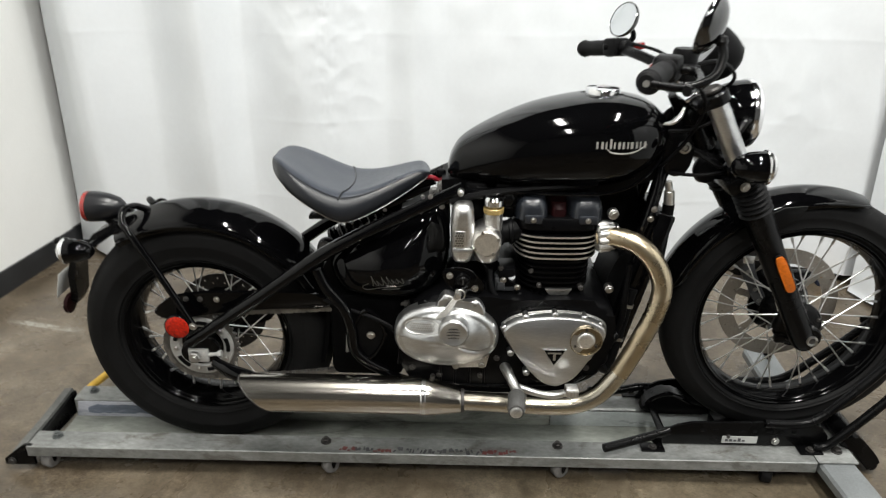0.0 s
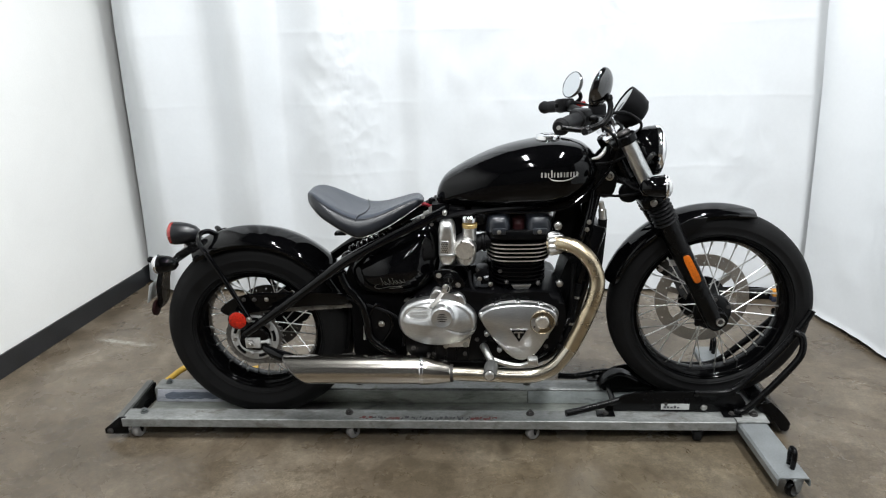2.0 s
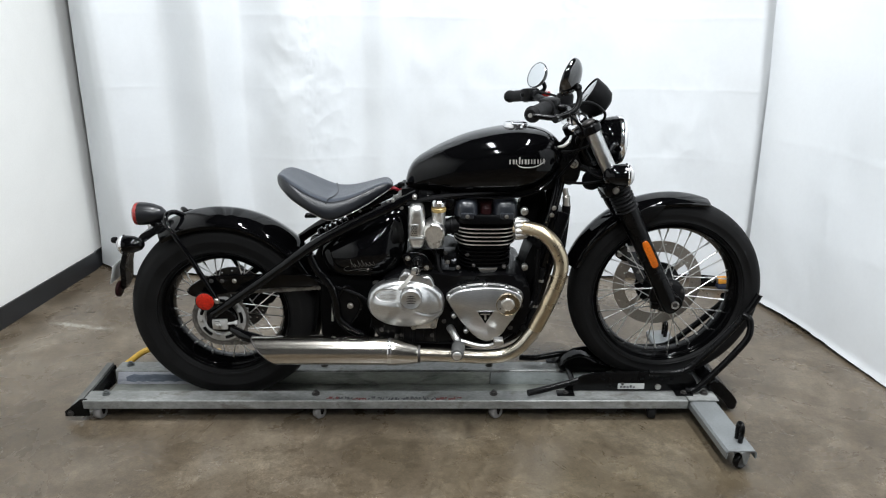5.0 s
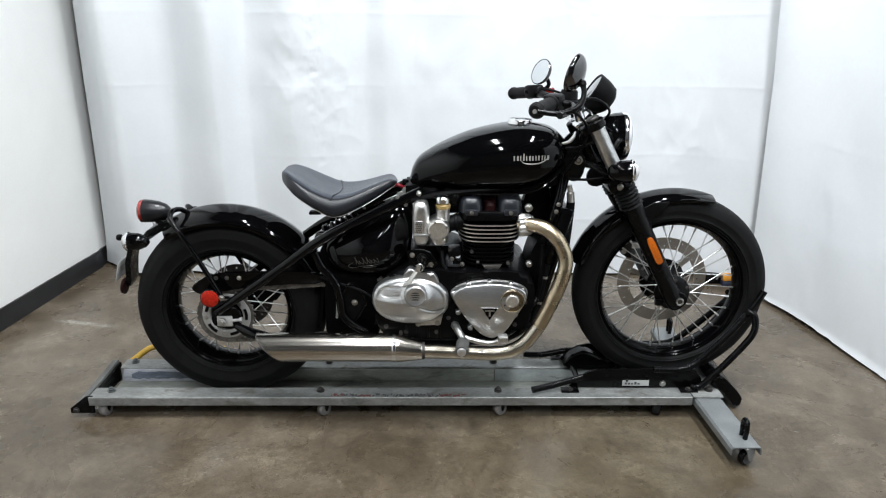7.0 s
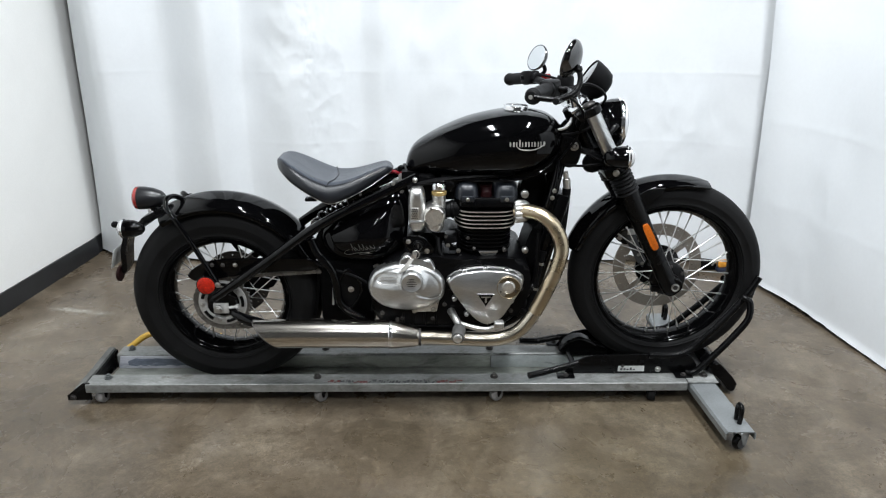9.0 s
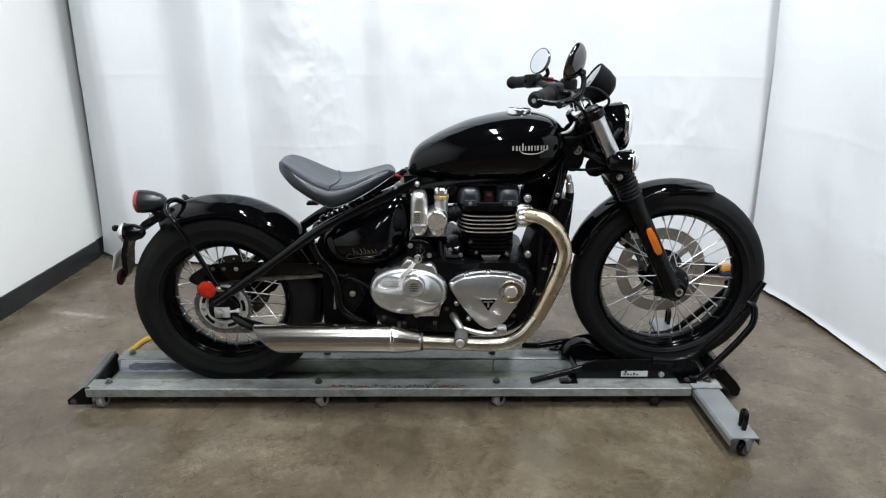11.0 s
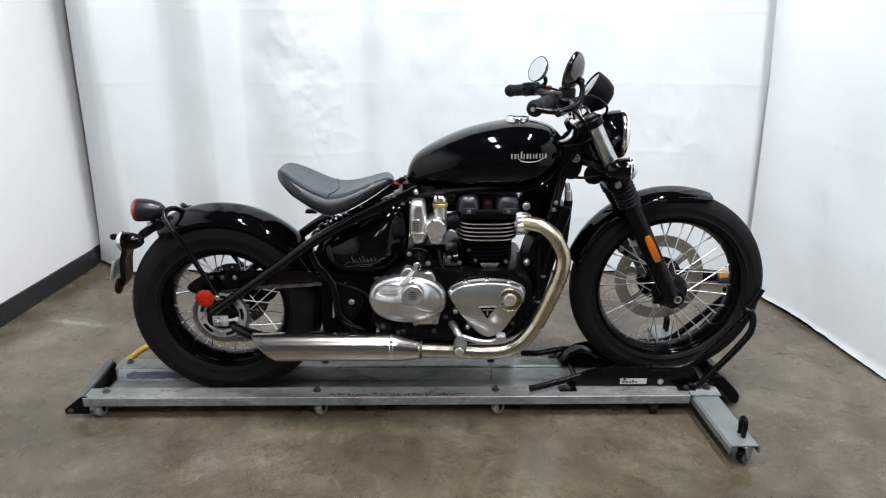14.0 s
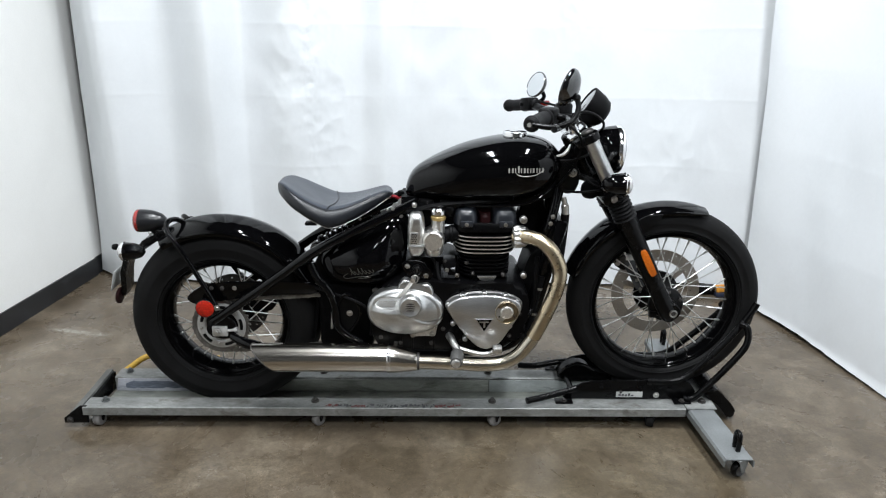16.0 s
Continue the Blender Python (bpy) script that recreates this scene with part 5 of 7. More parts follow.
part("backbone", loft([[(x_, y_, z_ + dz_) for y_, dz_ in ((-0.062, 0.0), (-0.062, 0.045), (0.062, 0.045), (0.062, 0.0))] for x_, z_ in ((0.60, 0.745), (0.70, 0.752), (0.85, 0.757), (1.0, 0.765), (1.10, 0.80))]), MATTE, bike, "black backbone and wiring under the tank")
part("coil_pack", box(0.725, 0.795, -0.085, 0.08, 0.705, 0.79, 0.006), MATTE, bike, "black coil pack")
part("coil_cap", join(lathe([(0.0, -0.006), (0.012, -0.006), (0.016, -0.003), (0.018, 0.02)], (0.752, -0.105, 0.757), "y", 28), lathe([(0.018, -0.004), (0.021, -0.003), (0.021, 0.006), (0.018, 0.006)], (0.752, -0.102, 0.757), "y", 28, True)), SATIN, bike, "black round coil cap")
part("front_engine_plate", plate(rounded([(0.985, 0.42), (1.005, 0.54), (1.035, 0.615), (1.075, 0.625), (1.085, 0.56), (1.06, 0.45), (1.02, 0.36)]), -0.07, 0.07, 0.01), MATTE, bike, "black ducting between engine and radiator")
# added black filler that keeps the far header dark and out of sight
part("upper_duct", plate(rounded([(0.985, 0.60), (0.99, 0.69), (1.01, 0.765), (1.07, 0.775), (1.085, 0.70), (1.07, 0.60)], 3), 0.03, 0.085, 0.008), MATTE, bike, "black filler added to hide the far header")
part("air_box_duct", box(0.655, 0.705, -0.085, 0.085, 0.645, 0.79, 0.01), MATTE, bike, "black air box duct behind the throttle body")
# shock and seat mount
SH0, SH1 = Vector((0.326, 0, 0.607)), Vector((0.505, 0, 0.694))
coil = []
for i in range(9 * 14 + 1):
    a, t = 2 * math.pi * i / 14, i / (9 * 14)
    u, v = (SH1 - SH0).normalized(), Vector((0, 1, 0))
    coil.append(SH0.lerp(SH1, 0.06 + 0.88 * t) + 0.0265 * (math.cos(a) * v + math.sin(a) * u.cross(v)))
shock = part("shock_absorber", cyl(0.0215, SH0, SH1, 24, 0.003), SATIN, bike, "black monoshock")
part("spring", tube(coil, 0.0058, 8, smooth=False), GLOSS, shock, "black coil spring")
part("spring_seat", cyl(0.031, SH0.lerp(SH1, 0.01), SH0.lerp(SH1, 0.06), 28, 0.002), SATIN, shock)
part("shock_clevis", plate(rounded([(0.300, 0.590), (0.302, 0.624), (0.322, 0.634), (0.345, 0.622), (0.340, 0.594)], 4), -0.062, -0.040, 0.004), SATIN, bike, "black shock clevis")
part("shock_bolt", hexbolt((0.318, -0.066, 0.615), 0.012, (0, -1, 0)), BOLT_DARK, bike)
part("seat_arm", tube([(0.385, 0.0, 0.715), (0.444, 0, 0.704), (0.512, 0, 0.743), (0.581, 0, 0.771)], 0.013, 10), SATIN, bike, "black seat arm")
part("seat_bracket", plate([(0.418, 0.701), (0.476, 0.728), (0.534, 0.755), (0.573, 0.770), (0.573, 0.760), (0.496, 0.722), (0.428, 0.689)], -0.05, -0.042, 0.002), SATIN, bike, "black seat bracket")
part("frame_infill", plate(rounded([(0.315, 0.50), (0.322, 0.585), (0.40, 0.655), (0.50, 0.70), (0.60, 0.735), (0.62, 0.66), (0.60, 0.53), (0.50, 0.49)], 3), -0.055, 0.055, 0.008), MATTE, bike, "black air box between the frame tubes")
for bx, bz, by in ((0.60, 0.772, -0.05), (0.582, 0.757, -0.055), (0.625, 0.785, -0.03)):
    part("seat_bolt", hexbolt((bx, by, bz), 0.009, (0, -1, 0.2)), BOLT, bike)

part("red_lead", tube([(0.555, -0.01, 0.776), (0.575, -0.02, 0.782), (0.592, -0.015, 0.774), (0.612, -0.02, 0.783), (0.628, -0.01, 0.776)], 0.0055, 8, 5), RED_WIRE, bike, "red insulated lead between seat and tank")
part("rubber_buffer", lathe([(0.0, -0.002), (0.011, 0.0), (0.012, 0.006), (0.010, 0.013), (0.0, 0.017)], (0.597, -0.01, 0.785), "z", 18), MATTE, bike, "black rubber tank buffer")
# solo seat
SEAT = [(0.1965, 0.815, 0.811, 0.012), (0.200, 0.826, 0.804, 0.034), (0.210, 0.832, 0.796, 0.060), (0.228, 0.832, 0.785, 0.090), (0.255, 0.820, 0.767, 0.118), (0.295, 0.799, 0.744, 0.137), (0.335, 0.780, 0.721, 0.143), (0.372, 0.768, 0.704, 0.138),
        (0.406, 0.768, 0.708, 0.124), (0.440, 0.774, 0.719, 0.106), (0.482, 0.787, 0.738, 0.084), (0.523, 0.801, 0.761, 0.064), (0.548, 0.806, 0.777, 0.052), (0.562, 0.801, 0.784, 0.038), (0.570, 0.793, 0.788, 0.016)]
secs, low_secs, piping = [], [], []
for i in range(61):
    x_ = SEAT[0][0] + (SEAT[-1][0] - SEAT[0][0]) * (0.5 - 0.5 * math.cos(math.pi * i / 60))
    zt, zb, w = lerp(SEAT, x_)
    th = max(zt - zb, 0.002)
    dish = 0.07 * th * min(1, w / 0.1)
    half_ = [(0, zt - dish), (0.35 * w, zt - dish * 0.8), (0.62 * w, zt - dish * 0.4), (0.72 * w, zt - 0.015 * th), (0.80 * w, zt - 0.05 * th), (0.845 * w, zt - 0.11 * th)]
    edge_ = half_[-1]
    ring = [(x_, -y_, z_) for y_, z_ in half_[::-1]] + [(x_, y_, z_) for y_, z_ in half_[1:]]
    secs.append(ring + [(x_, 0.80 * w, edge_[1] - 0.08 * th), (x_, -0.80 * w, edge_[1] - 0.08 * th)])
    low_ = [(0.84 * w, edge_[1] - 0.006 * th), (0.92 * w, zt - 0.24 * th), (0.98 * w, zt - 0.46 * th), (0.995 * w, zb + 0.26 * th), (0.975 * w, zb + 0.08 * th), (0.93 * w, zb), (0.4 * w, zb - 0.001)]
    low_secs.append([(x_, -y_, z_) for y_, z_ in low_] + [(x_, y_, z_) for y_, z_ in low_[::-1]])
seat = part("seat", loft(low_secs), VINYL_SHADED, bike, "grey vinyl solo seat base, side shade in its colour", 60)
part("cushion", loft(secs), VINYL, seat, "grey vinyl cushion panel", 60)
ln = []
for k in range(13):
    t = -1 + 2 * k / 12
    zt, zb, w = lerp(SEAT, 0.388 - 0.02 * t * t)
    th = zt - zb
    q = abs(t) * 0.9
    zz = zt - 0.07 * th * max(0, 1 - (q / 0.76) ** 2) - 0.2 * th * max(0, q - 0.76) / 0.16 + 0.0006
    ln.append((0.388 - 0.022 * t * t, 0.9 * w * t, zz))
part("seam", tube(ln, 0.0022, 6, 2), VINYL_SHADED, seat, "raised cross seam")
rim_ = [(lerp(SEAT, x_), x_) for x_ in np.linspace(SEAT[0][0] + 0.008, SEAT[-1][0] - 0.006, 30)]
part("seat_pan", tube([(float(x_), -float(v[2]) * 0.92, float(v[1]) - 0.0006) for v, x_ in rim_] + [(float(x_), float(v[2]) * 0.92, float(v[1]) - 0.0006) for v, x_ in rim_[::-1]], 0.0013, 8, 1, closed=True), ALU_CAST, seat, "bare alloy seat pan edge")
part("pan_lug", box(0.298, 0.336, -0.132, -0.1, 0.712, 0.721, 0.003), SATIN, seat)

# fuel tank
TANK = [(0.613, 0.812, 0.793, 0.020), (0.620, 0.838, 0.779, 0.044), (0.639, 0.869, 0.774, 0.066), (0.676, 0.896, 0.773, 0.088), (0.735, 0.927, 0.772, 0.110), (0.804, 0.955, 0.771, 0.125), (0.873, 0.973, 0.772, 0.134), (0.933, 0.983, 0.773, 0.138),
        (0.983, 0.985, 0.779, 0.137), (1.023, 0.981, 0.791, 0.130), (1.064, 0.971, 0.818, 0.115), (1.093, 0.952, 0.848, 0.092), (1.108, 0.933, 0.875, 0.066), (1.117, 0.909, 0.891, 0.030)]


def tank_ring(x_, n=44, grow=0.0):
    zt, zb, w = lerp(TANK, x_)
    zm = zb + 0.44 * (zt - zb)
    out = []
    for k in range(n):
        t = 2 * math.pi * (k + 0.5) / n
        ct, st_ = math.cos(t), math.sin(t)
        if st_ >= 0:
            y_ = (w + grow) * math.copysign(abs(ct) ** 0.78, ct)
            z_ = zm + (zt - zm + grow) * st_ ** 0.78
        else:
            y_ = (w + grow) * math.copysign(abs(ct) ** 0.62, ct) * (1 - 0.14 * (-st_) ** 2)
            z_ = zm - (zm - zb + grow) * (-st_) ** 0.72
        out.append((x_, y_, z_))
    return out


tx = [TANK[0][0] + (TANK[-1][0] - TANK[0][0]) * (0.5 - 0.5 * math.cos(math.pi * i / 64)) for i in range(65)]
tank = part("fuel_tank", loft([tank_ring(q) for q in tx]), GLOSS, bike, "gloss black teardrop fuel tank", 80)
part("tank_seam", tube([(x_, -lerp(TANK, x_)[2] * 0.9, lerp(TANK, x_)[1] + 0.006) for x_ in (0.66, 0.7, 0.76, 0.83, 0.9, 0.96, 1.01, 1.05, 1.09, 1.118)], 0.004, 8, 4), GLOSS, tank, "welded tank lip")
part("filler_cap", lathe([(0.036, -0.02), (0.037, -0.004), (0.039, -0.003), (0.0395, 0.006), (0.0395, 0.015), (0.037, 0.0185), (0.030, 0.0195), (0.0, 0.020)], (0.965, 0, 0.9765), "z", 40), CHROME, tank, "chrome filler cap")
part("cap_key_cover", box(0.949, 0.979, -0.009, 0.009, 0.9955, 0.999, 0.002), CHROME, tank)


def on_tank(x_, z_, lift=0.001):
    """The tank's near side at that length and height."""
    zt, zb, w = lerp(TANK, x_)
    zm = zb + 0.44 * (zt - zb)
    if z_ >= zm:
        s_ = min(1, ((z_ - zm) / (zt - zm)) ** (1 / 0.78))
    else:
        s_ = min(1, ((zm - z_) / (zm - zb)) ** (1 / 0.72))
    y_ = w * math.sqrt(max(0, 1 - s_ * s_)) ** (0.78 if z_ >= zm else 0.62)
    return Vector((x_, -y_ - lift, z_))


# the maker's badge, kept to plain pale blocks over a curved line
bx = 0.934
for k_, (w_, h_) in enumerate(((0.0045, 0.014), (0.0055, 0.014), (0.0035, 0.014), (0.0045, 0.021), (0.0035, 0.014), (0.0055, 0.014), (0.0045, 0.014), (0.0035, 0.014), (0.0060, 0.014), (0.0045, 0.014), (0.0035, 0.014), (0.0055, 0.014))):
    front_ = [on_tank(bx + w_ * q, 0.888 + h_ * r, 0.0016) for q, r in ((0, 0), (0.5, 0), (1, 0), (1, 0.5), (1, 1), (0.5, 1), (0, 1), (0, 0.5))]
    part("badge_block", loft([[p + Vector((0, 0.003, 0)) for p in front_], front_]), PALE_PRINT, tank)
    bx += w_ + (0.0042 if k_ % 2 else 0.0058)
part("badge_line", tube([on_tank(x_, z_) for x_, z_ in ((0.958, 0.887), (0.968, 0.880), (0.989, 0.877), (1.014, 0.879), (1.033, 0.887), (1.046, 0.896))], [0.001, 0.0018, 0.002, 0.002, 0.0016, 0.0008], 6, 4), PALE_PRINT, tank)

# engine
eng = part("crankcase", join(plate(rounded([(0.506, 0.368), (0.513, 0.468), (0.580, 0.534), (0.699, 0.540), (0.779, 0.531), (0.959, 0.533), (1.011, 0.493), (1.005, 0.392), (0.938, 0.300), (0.787, 0.277), (0.607, 0.283), (0.537, 0.307)]), -0.165, 0.165, 0.02, 3),
                             plate(rounded([(0.620, 0.509), (0.637, 0.580), (0.696, 0.592), (0.776, 0.585), (0.800, 0.511)]), -0.08, 0.08, 0.01)), ENGINE, bike, "black twin-cylinder crankcase")


def cyl_ring(z_, x0, x1, y_, p=0.55, n=40):
    cx_, a_ = (x0 + x1) / 2, (x1 - x0) / 2
    return [(cx_ + a_ * math.copysign(abs(math.cos(t)) ** p, math.cos(t)), y_ * math.copysign(abs(math.sin(t)) ** p, math.sin(t)), z_) for t in (2 * math.pi * k / n for k in range(n))]


part("cylinder_block", loft([cyl_ring(z_, 0.800, 0.942, 0.122) for z_ in (0.51, 0.57, 0.63, 0.694)]), ENGINE, eng, "black cylinder barrel")
for i in range(6):
    z_ = 0.546 + 0.0130 * i
    part("fin", loft([cyl_ring(z_, 0.784, 0.957, 0.131), cyl_ring(z_ + 0.0045, 0.784, 0.957, 0.131)]), ENGINE, eng, "black cooling fin")
for i in range(5):
    z_ = 0.6255 + 0.0131 * i
    g = 0.0015 * i
    fin = part("fin", loft([cyl_ring(z_, 0.771 - g, 0.969 + g, 0.142), cyl_ring(z_ + 0.005, 0.771 - g, 0.969 + g, 0.142)]), ENGINE, eng, "black cooling fin with machined edge")
    part("fin_edge", loft([cyl_ring(z_ + 0.0006, 0.7695 - g, 0.9705 + g, 0.1435), cyl_ring(z_ + 0.0044, 0.7695 - g, 0.9705 + g, 0.1435)]), TURNED, fin, "bright machined fin edge")
head = part("cylinder_head", loft([cyl_ring(z_, a_, b_, y_, 0.4) for z_, a_, b_, y_ in ((0.688, 0.778, 0.962, 0.13), (0.696, 0.766, 0.974, 0.137), (0.716, 0.764, 0.977, 0.138), (0.724, 0.769, 0.972, 0.134))]), ENGINE, eng, "black cylinder head")
for x0_, x1_ in ((0.767, 0.848), (0.890, 0.973)):
    part("cam_cover", loft([cyl_ring(z_, x0_ + q, x1_ - q, y_, 0.42, 28) for z_, q, y_ in ((0.719, 0.0, 0.135), (0.743, 0.002, 0.134), (0.758, 0.007, 0.130), (0.766, 0.016, 0.12), (0.769, 0.026, 0.10))]), CAMBOX, eng, "dark grey rounded cam cover")
    part("cover_step", box(x0_ + 0.022, x1_ - 0.018, -0.1405, -0.13, 0.712, 0.732, 0.004), CAMBOX, eng)
    part("cover_bolt", hexbolt((x0_ + 0.042, -0.1405, 0.722), 0.005, (0, -1, 0), 12), BOLT, eng)
part("plug_cover", loft([cyl_ring(z_, 0.847, 0.891, y_, 0.5, 24) for z_, y_ in ((0.716, 0.124), (0.741, 0.122), (0.753, 0.11))]), DARK_RED, eng, "dark red plug cover between the cam covers")
part("head_badge", join(plate([(0.847, 0.548), (0.909, 0.549), (0.901, 0.536), (0.891, 0.532), (0.865, 0.532), (0.855, 0.536)], -0.139, -0.13, 0.001)), ALU_CAST, eng, "small alloy plate under the fins")

# clutch-side cover: the oval one
def oval_shape(x, z):
    """Pressed details of the oval cover: a ridge, a slot for the panel, a boss under the cap and a curved groove."""
    out = -0.0035 * math.exp(-((z - 0.449 + 0.02 * (x - 0.5)) / 0.009) ** 2) / (1 + math.exp((x - 0.610) / 0.008)) / (1 + math.exp(-(x - 0.515) / 0.008))
    q = ((x - 0.560) / 0.043) ** 2 + ((z - 0.4785 - 0.08 * (x - 0.56)) / 0.0185) ** 2
    out += 0.004 / (1 + math.exp((q - 1.0) / 0.10))
    out -= 0.005 / (1 + math.exp((math.hypot(x - 0.633, z - 0.476) - 0.043) / 0.0025))
    arc = 0.412 + 2.6 * max(0.0, 0.695 - x) ** 1.6 + 5.0 * max(0.0, x - 0.695) ** 2
    if x > 0.635:
        fade = min(1.0, (x - 0.635) / 0.025)
        out += fade * (0.006 * math.exp(-((z - arc) / 0.0042) ** 2) + 0.003 / (1 + math.exp((z - arc) / 0.002)))
    return out


oval = ellipse(0.616, 0.4435, 0.1235, 0.080, 128, radians(-2), 0.9)
cc = part("oval_cover", relief(oval, -0.15, -0.196, -0.222, 0.84, oval_shape, 44), ALU, eng, "brushed aluminium oval engine cover", 60)
part("round_cap", lathe([(0.0, -0.011), (0.025, -0.011), (0.027, -0.0125), (0.0305, -0.013), (0.034, -0.010), (0.0355, -0.004), (0.0365, 0.014)], (0.633, -0.220, 0.476), "y", 40), ALU, cc, "round aluminium cap")
for dz, half_w in ((-0.011, 0.013), (-0.0035, 0.016), (0.004, 0.016), (0.0115, 0.012)):
    part("cap_slot", plate(rounded([(0.633 - half_w, 0.476 + dz), (0.633, 0.479 + dz), (0.633 + half_w, 0.476 + dz), (0.633, 0.4755 + dz)], 4), -0.2325, -0.2308), BOLT_DARK, cc)
oval_at = near_face(cc)
part("panel_rim", tube([oval_at(x_, z_, 0.0006) for x_, z_ in ellipse(0.560, 0.4785, 0.0405, 0.0165, 32, radians(4.6), 0.9)], 0.0012, 6, 1, closed=True), ALU_CAST, cc)
for i in range(11):
    for j in range(4):
        gx, gz = 0.533 + 0.0053 * i + (0.0026 if j % 2 else 0.0), 0.4715 + 0.0046 * j + 0.08 * 0.0053 * (i - 5)
        part("panel_dimple", cyl(0.0017, oval_at(gx, gz, -0.0005), oval_at(gx, gz, 0.0012), 7), DISC, cc)
part("release_arm", join(loft([[(x_ - w_, y_, z_ - 0.004), (x_ + w_, y_, z_ + 0.004), (x_ + w_, y_ + 0.008, z_ + 0.004), (x_ - w_, y_ + 0.008, z_ - 0.004)] for x_, y_, z_, w_ in ((0.602, -0.212, 0.506, 0.011), (0.622, -0.206, 0.530, 0.0095), (0.640, -0.196, 0.553, 0.008))]), cyl(0.008, (0.640, -0.200, 0.553), (0.642, -0.17, 0.553), 12)), TURNED, eng, "bare alloy clutch arm")
part("arm_ring", tube([(0.646 + 0.011 * math.cos(q), -0.199, 0.560 + 0.013 * math.sin(q)) for q in (2 * math.pi * k / 14 for k in range(14))], 0.0016, 6, 2, closed=True), BOLT, eng, "thin steel ring on the clutch arm")
part("cover_neck", plate(rounded([(0.590, 0.500), (0.604, 0.545), (0.628, 0.548), (0.650, 0.532), (0.690, 0.536), (0.704, 0.498), (0.65, 0.478)], 4), -0.186, -0.150, 0.006, 3), ALU, cc, "upper neck of the oval cover")
for lx, lz in ((0.614, 0.541), (0.682, 0.528)):
    part("cover_lug", cyl(0.0095, (lx, -0.184, lz), (lx, -0.15, lz), 20, 0.003), ALU_CAST, cc)
    part("cover_bolt", hexbolt((lx, -0.184, lz), 0.0045, (0, -1, 0)), BOLT, cc)

# generator-side cover: the rounded triangle
tri = rounded([(0.743, 0.482), (0.770, 0.508), (0.819, 0.521), (0.874, 0.526), (0.935, 0.521), (0.983, 0.503), (0.998, 0.481), (0.991, 0.447), (0.960, 0.389), (0.931, 0.340), (0.902, 0.317), (0.877, 0.310), (0.846, 0.324), (0.810, 0.362), (0.773, 0.415), (0.750, 0.455)], 4)
tri = [(0.7465 + (x_ - 0.743) * 0.953, 0.508 - (0.526 - z_) * 0.894) for x_, z_ in tri]
tc = part("triangle_cover", relief(tri, -0.15, -0.200, -0.214, 0.93, None, 16), ALU, eng, "brushed aluminium triangular engine cover", 60)
part("cover_rim", tube([(0.873 + 0.985 * (x_ - 0.873), -0.172, 0.44 + 0.992 * (z_ - 0.44)) for x_, z_ in tri[::2]], 0.004, 8, 2, closed=True), ALU_CAST, tc)
IX, IZ = 0.939, 0.453
part("inspection_ring", lathe([(0.0375, 0.012), (0.0375, -0.0005), (0.0365, -0.0015), (0.0350, -0.0005), (0.0342, 0.0055), (0.023, 0.0060), (0.023, 0.010)], (IX, -0.2145, IZ), "y", 48), DARK_BRONZE, tc, "bronze-tinted recessed ring")
part("inspection_cap", lathe([(0.0, -0.0035), (0.003, -0.0025), (0.006, -0.0034), (0.010, -0.0030), (0.014, -0.0030), (0.0195, -0.0015), (0.0215, 0.001), (0.0220, 0.006)], (IX, -0.2130, IZ), "y", 44), TURNED, tc, "turned bright metal cap")
for a_ in range(3):
    q = radians(90 + 120 * a_)
    part("ring_screw", cyl(0.003, (IX + 0.0275 * math.cos(q), -0.2135, IZ + 0.0275 * math.sin(q)), (IX + 0.0275 * math.cos(q), -0.207, IZ + 0.0275 * math.sin(q)), 10), BOLT_DARK, tc)
part("emblem", plate([(0.844, 0.429), (0.892, 0.430), (0.868, 0.390)], -0.2185, -0.205, 0.001), ENGINE, tc, "black triangular emblem")
part("emblem_edge", tube([(0.841, -0.2175, 0.431), (0.868, -0.2175, 0.431), (0.895, -0.2175, 0.432), (0.882, -0.2175, 0.41), (0.868, -0.2175, 0.387), (0.854, -0.2175, 0.41)], 0.0012, 6, 1, closed=True), ALU, tc)
part("emblem_bar", join(box(0.852, 0.883, -0.2195, -0.2183, 0.421, 0.425), box(0.865, 0.871, -0.2195, -0.2183, 0.404, 0.421)), ALU, tc)
for bx_, bz_ in ((0.800, 0.499), (0.867, 0.506), (0.935, 0.499), (0.972, 0.481), (0.753, 0.470), (0.769, 0.403), (0.809, 0.349), (0.953, 0.395), (0.915, 0.346)):
    part("cover_bolt", join(cyl(0.0082, (bx_, -0.192, bz_), (bx_, -0.165, bz_), 16, 0.003), cyl(0.0050, (bx_, -0.1945, bz_), (bx_, -0.191, bz_), 6)), ALU, tc)
part("lower_cover", plate([(0.648, 0.352), (0.652, 0.392), (0.722, 0.398), (0.712, 0.354)], -0.176, -0.165, 0.002), ALU_CAST, eng, "small cast bracket below the oval cover")
for bx_, bz_ in ((0.640, 0.358), (0.702, 0.362)):
    part("bracket_bolt", hexbolt((bx_, -0.177, bz_), 0.0065, (0, -1, 0)), BOLT, eng)
part("starter_motor", join(cyl(0.025, (0.753, -0.05, 0.566), (0.759, 0.05, 0.565), 24, 0.005), box(0.736, 0.778, -0.13, -0.06, 0.545, 0.596, 0.008)), ENGINE, eng, "black starter motor")
part("engine_bracket", plate(rounded([(0.604, 0.585), (0.612, 0.602), (0.664, 0.602), (0.692, 0.580), (0.704, 0.556), (0.690, 0.540), (0.660, 0.533), (0.626, 0.553)], 3), -0.155, -0.145, 0.003), GLOSS, eng, "black ignition lock bracket")
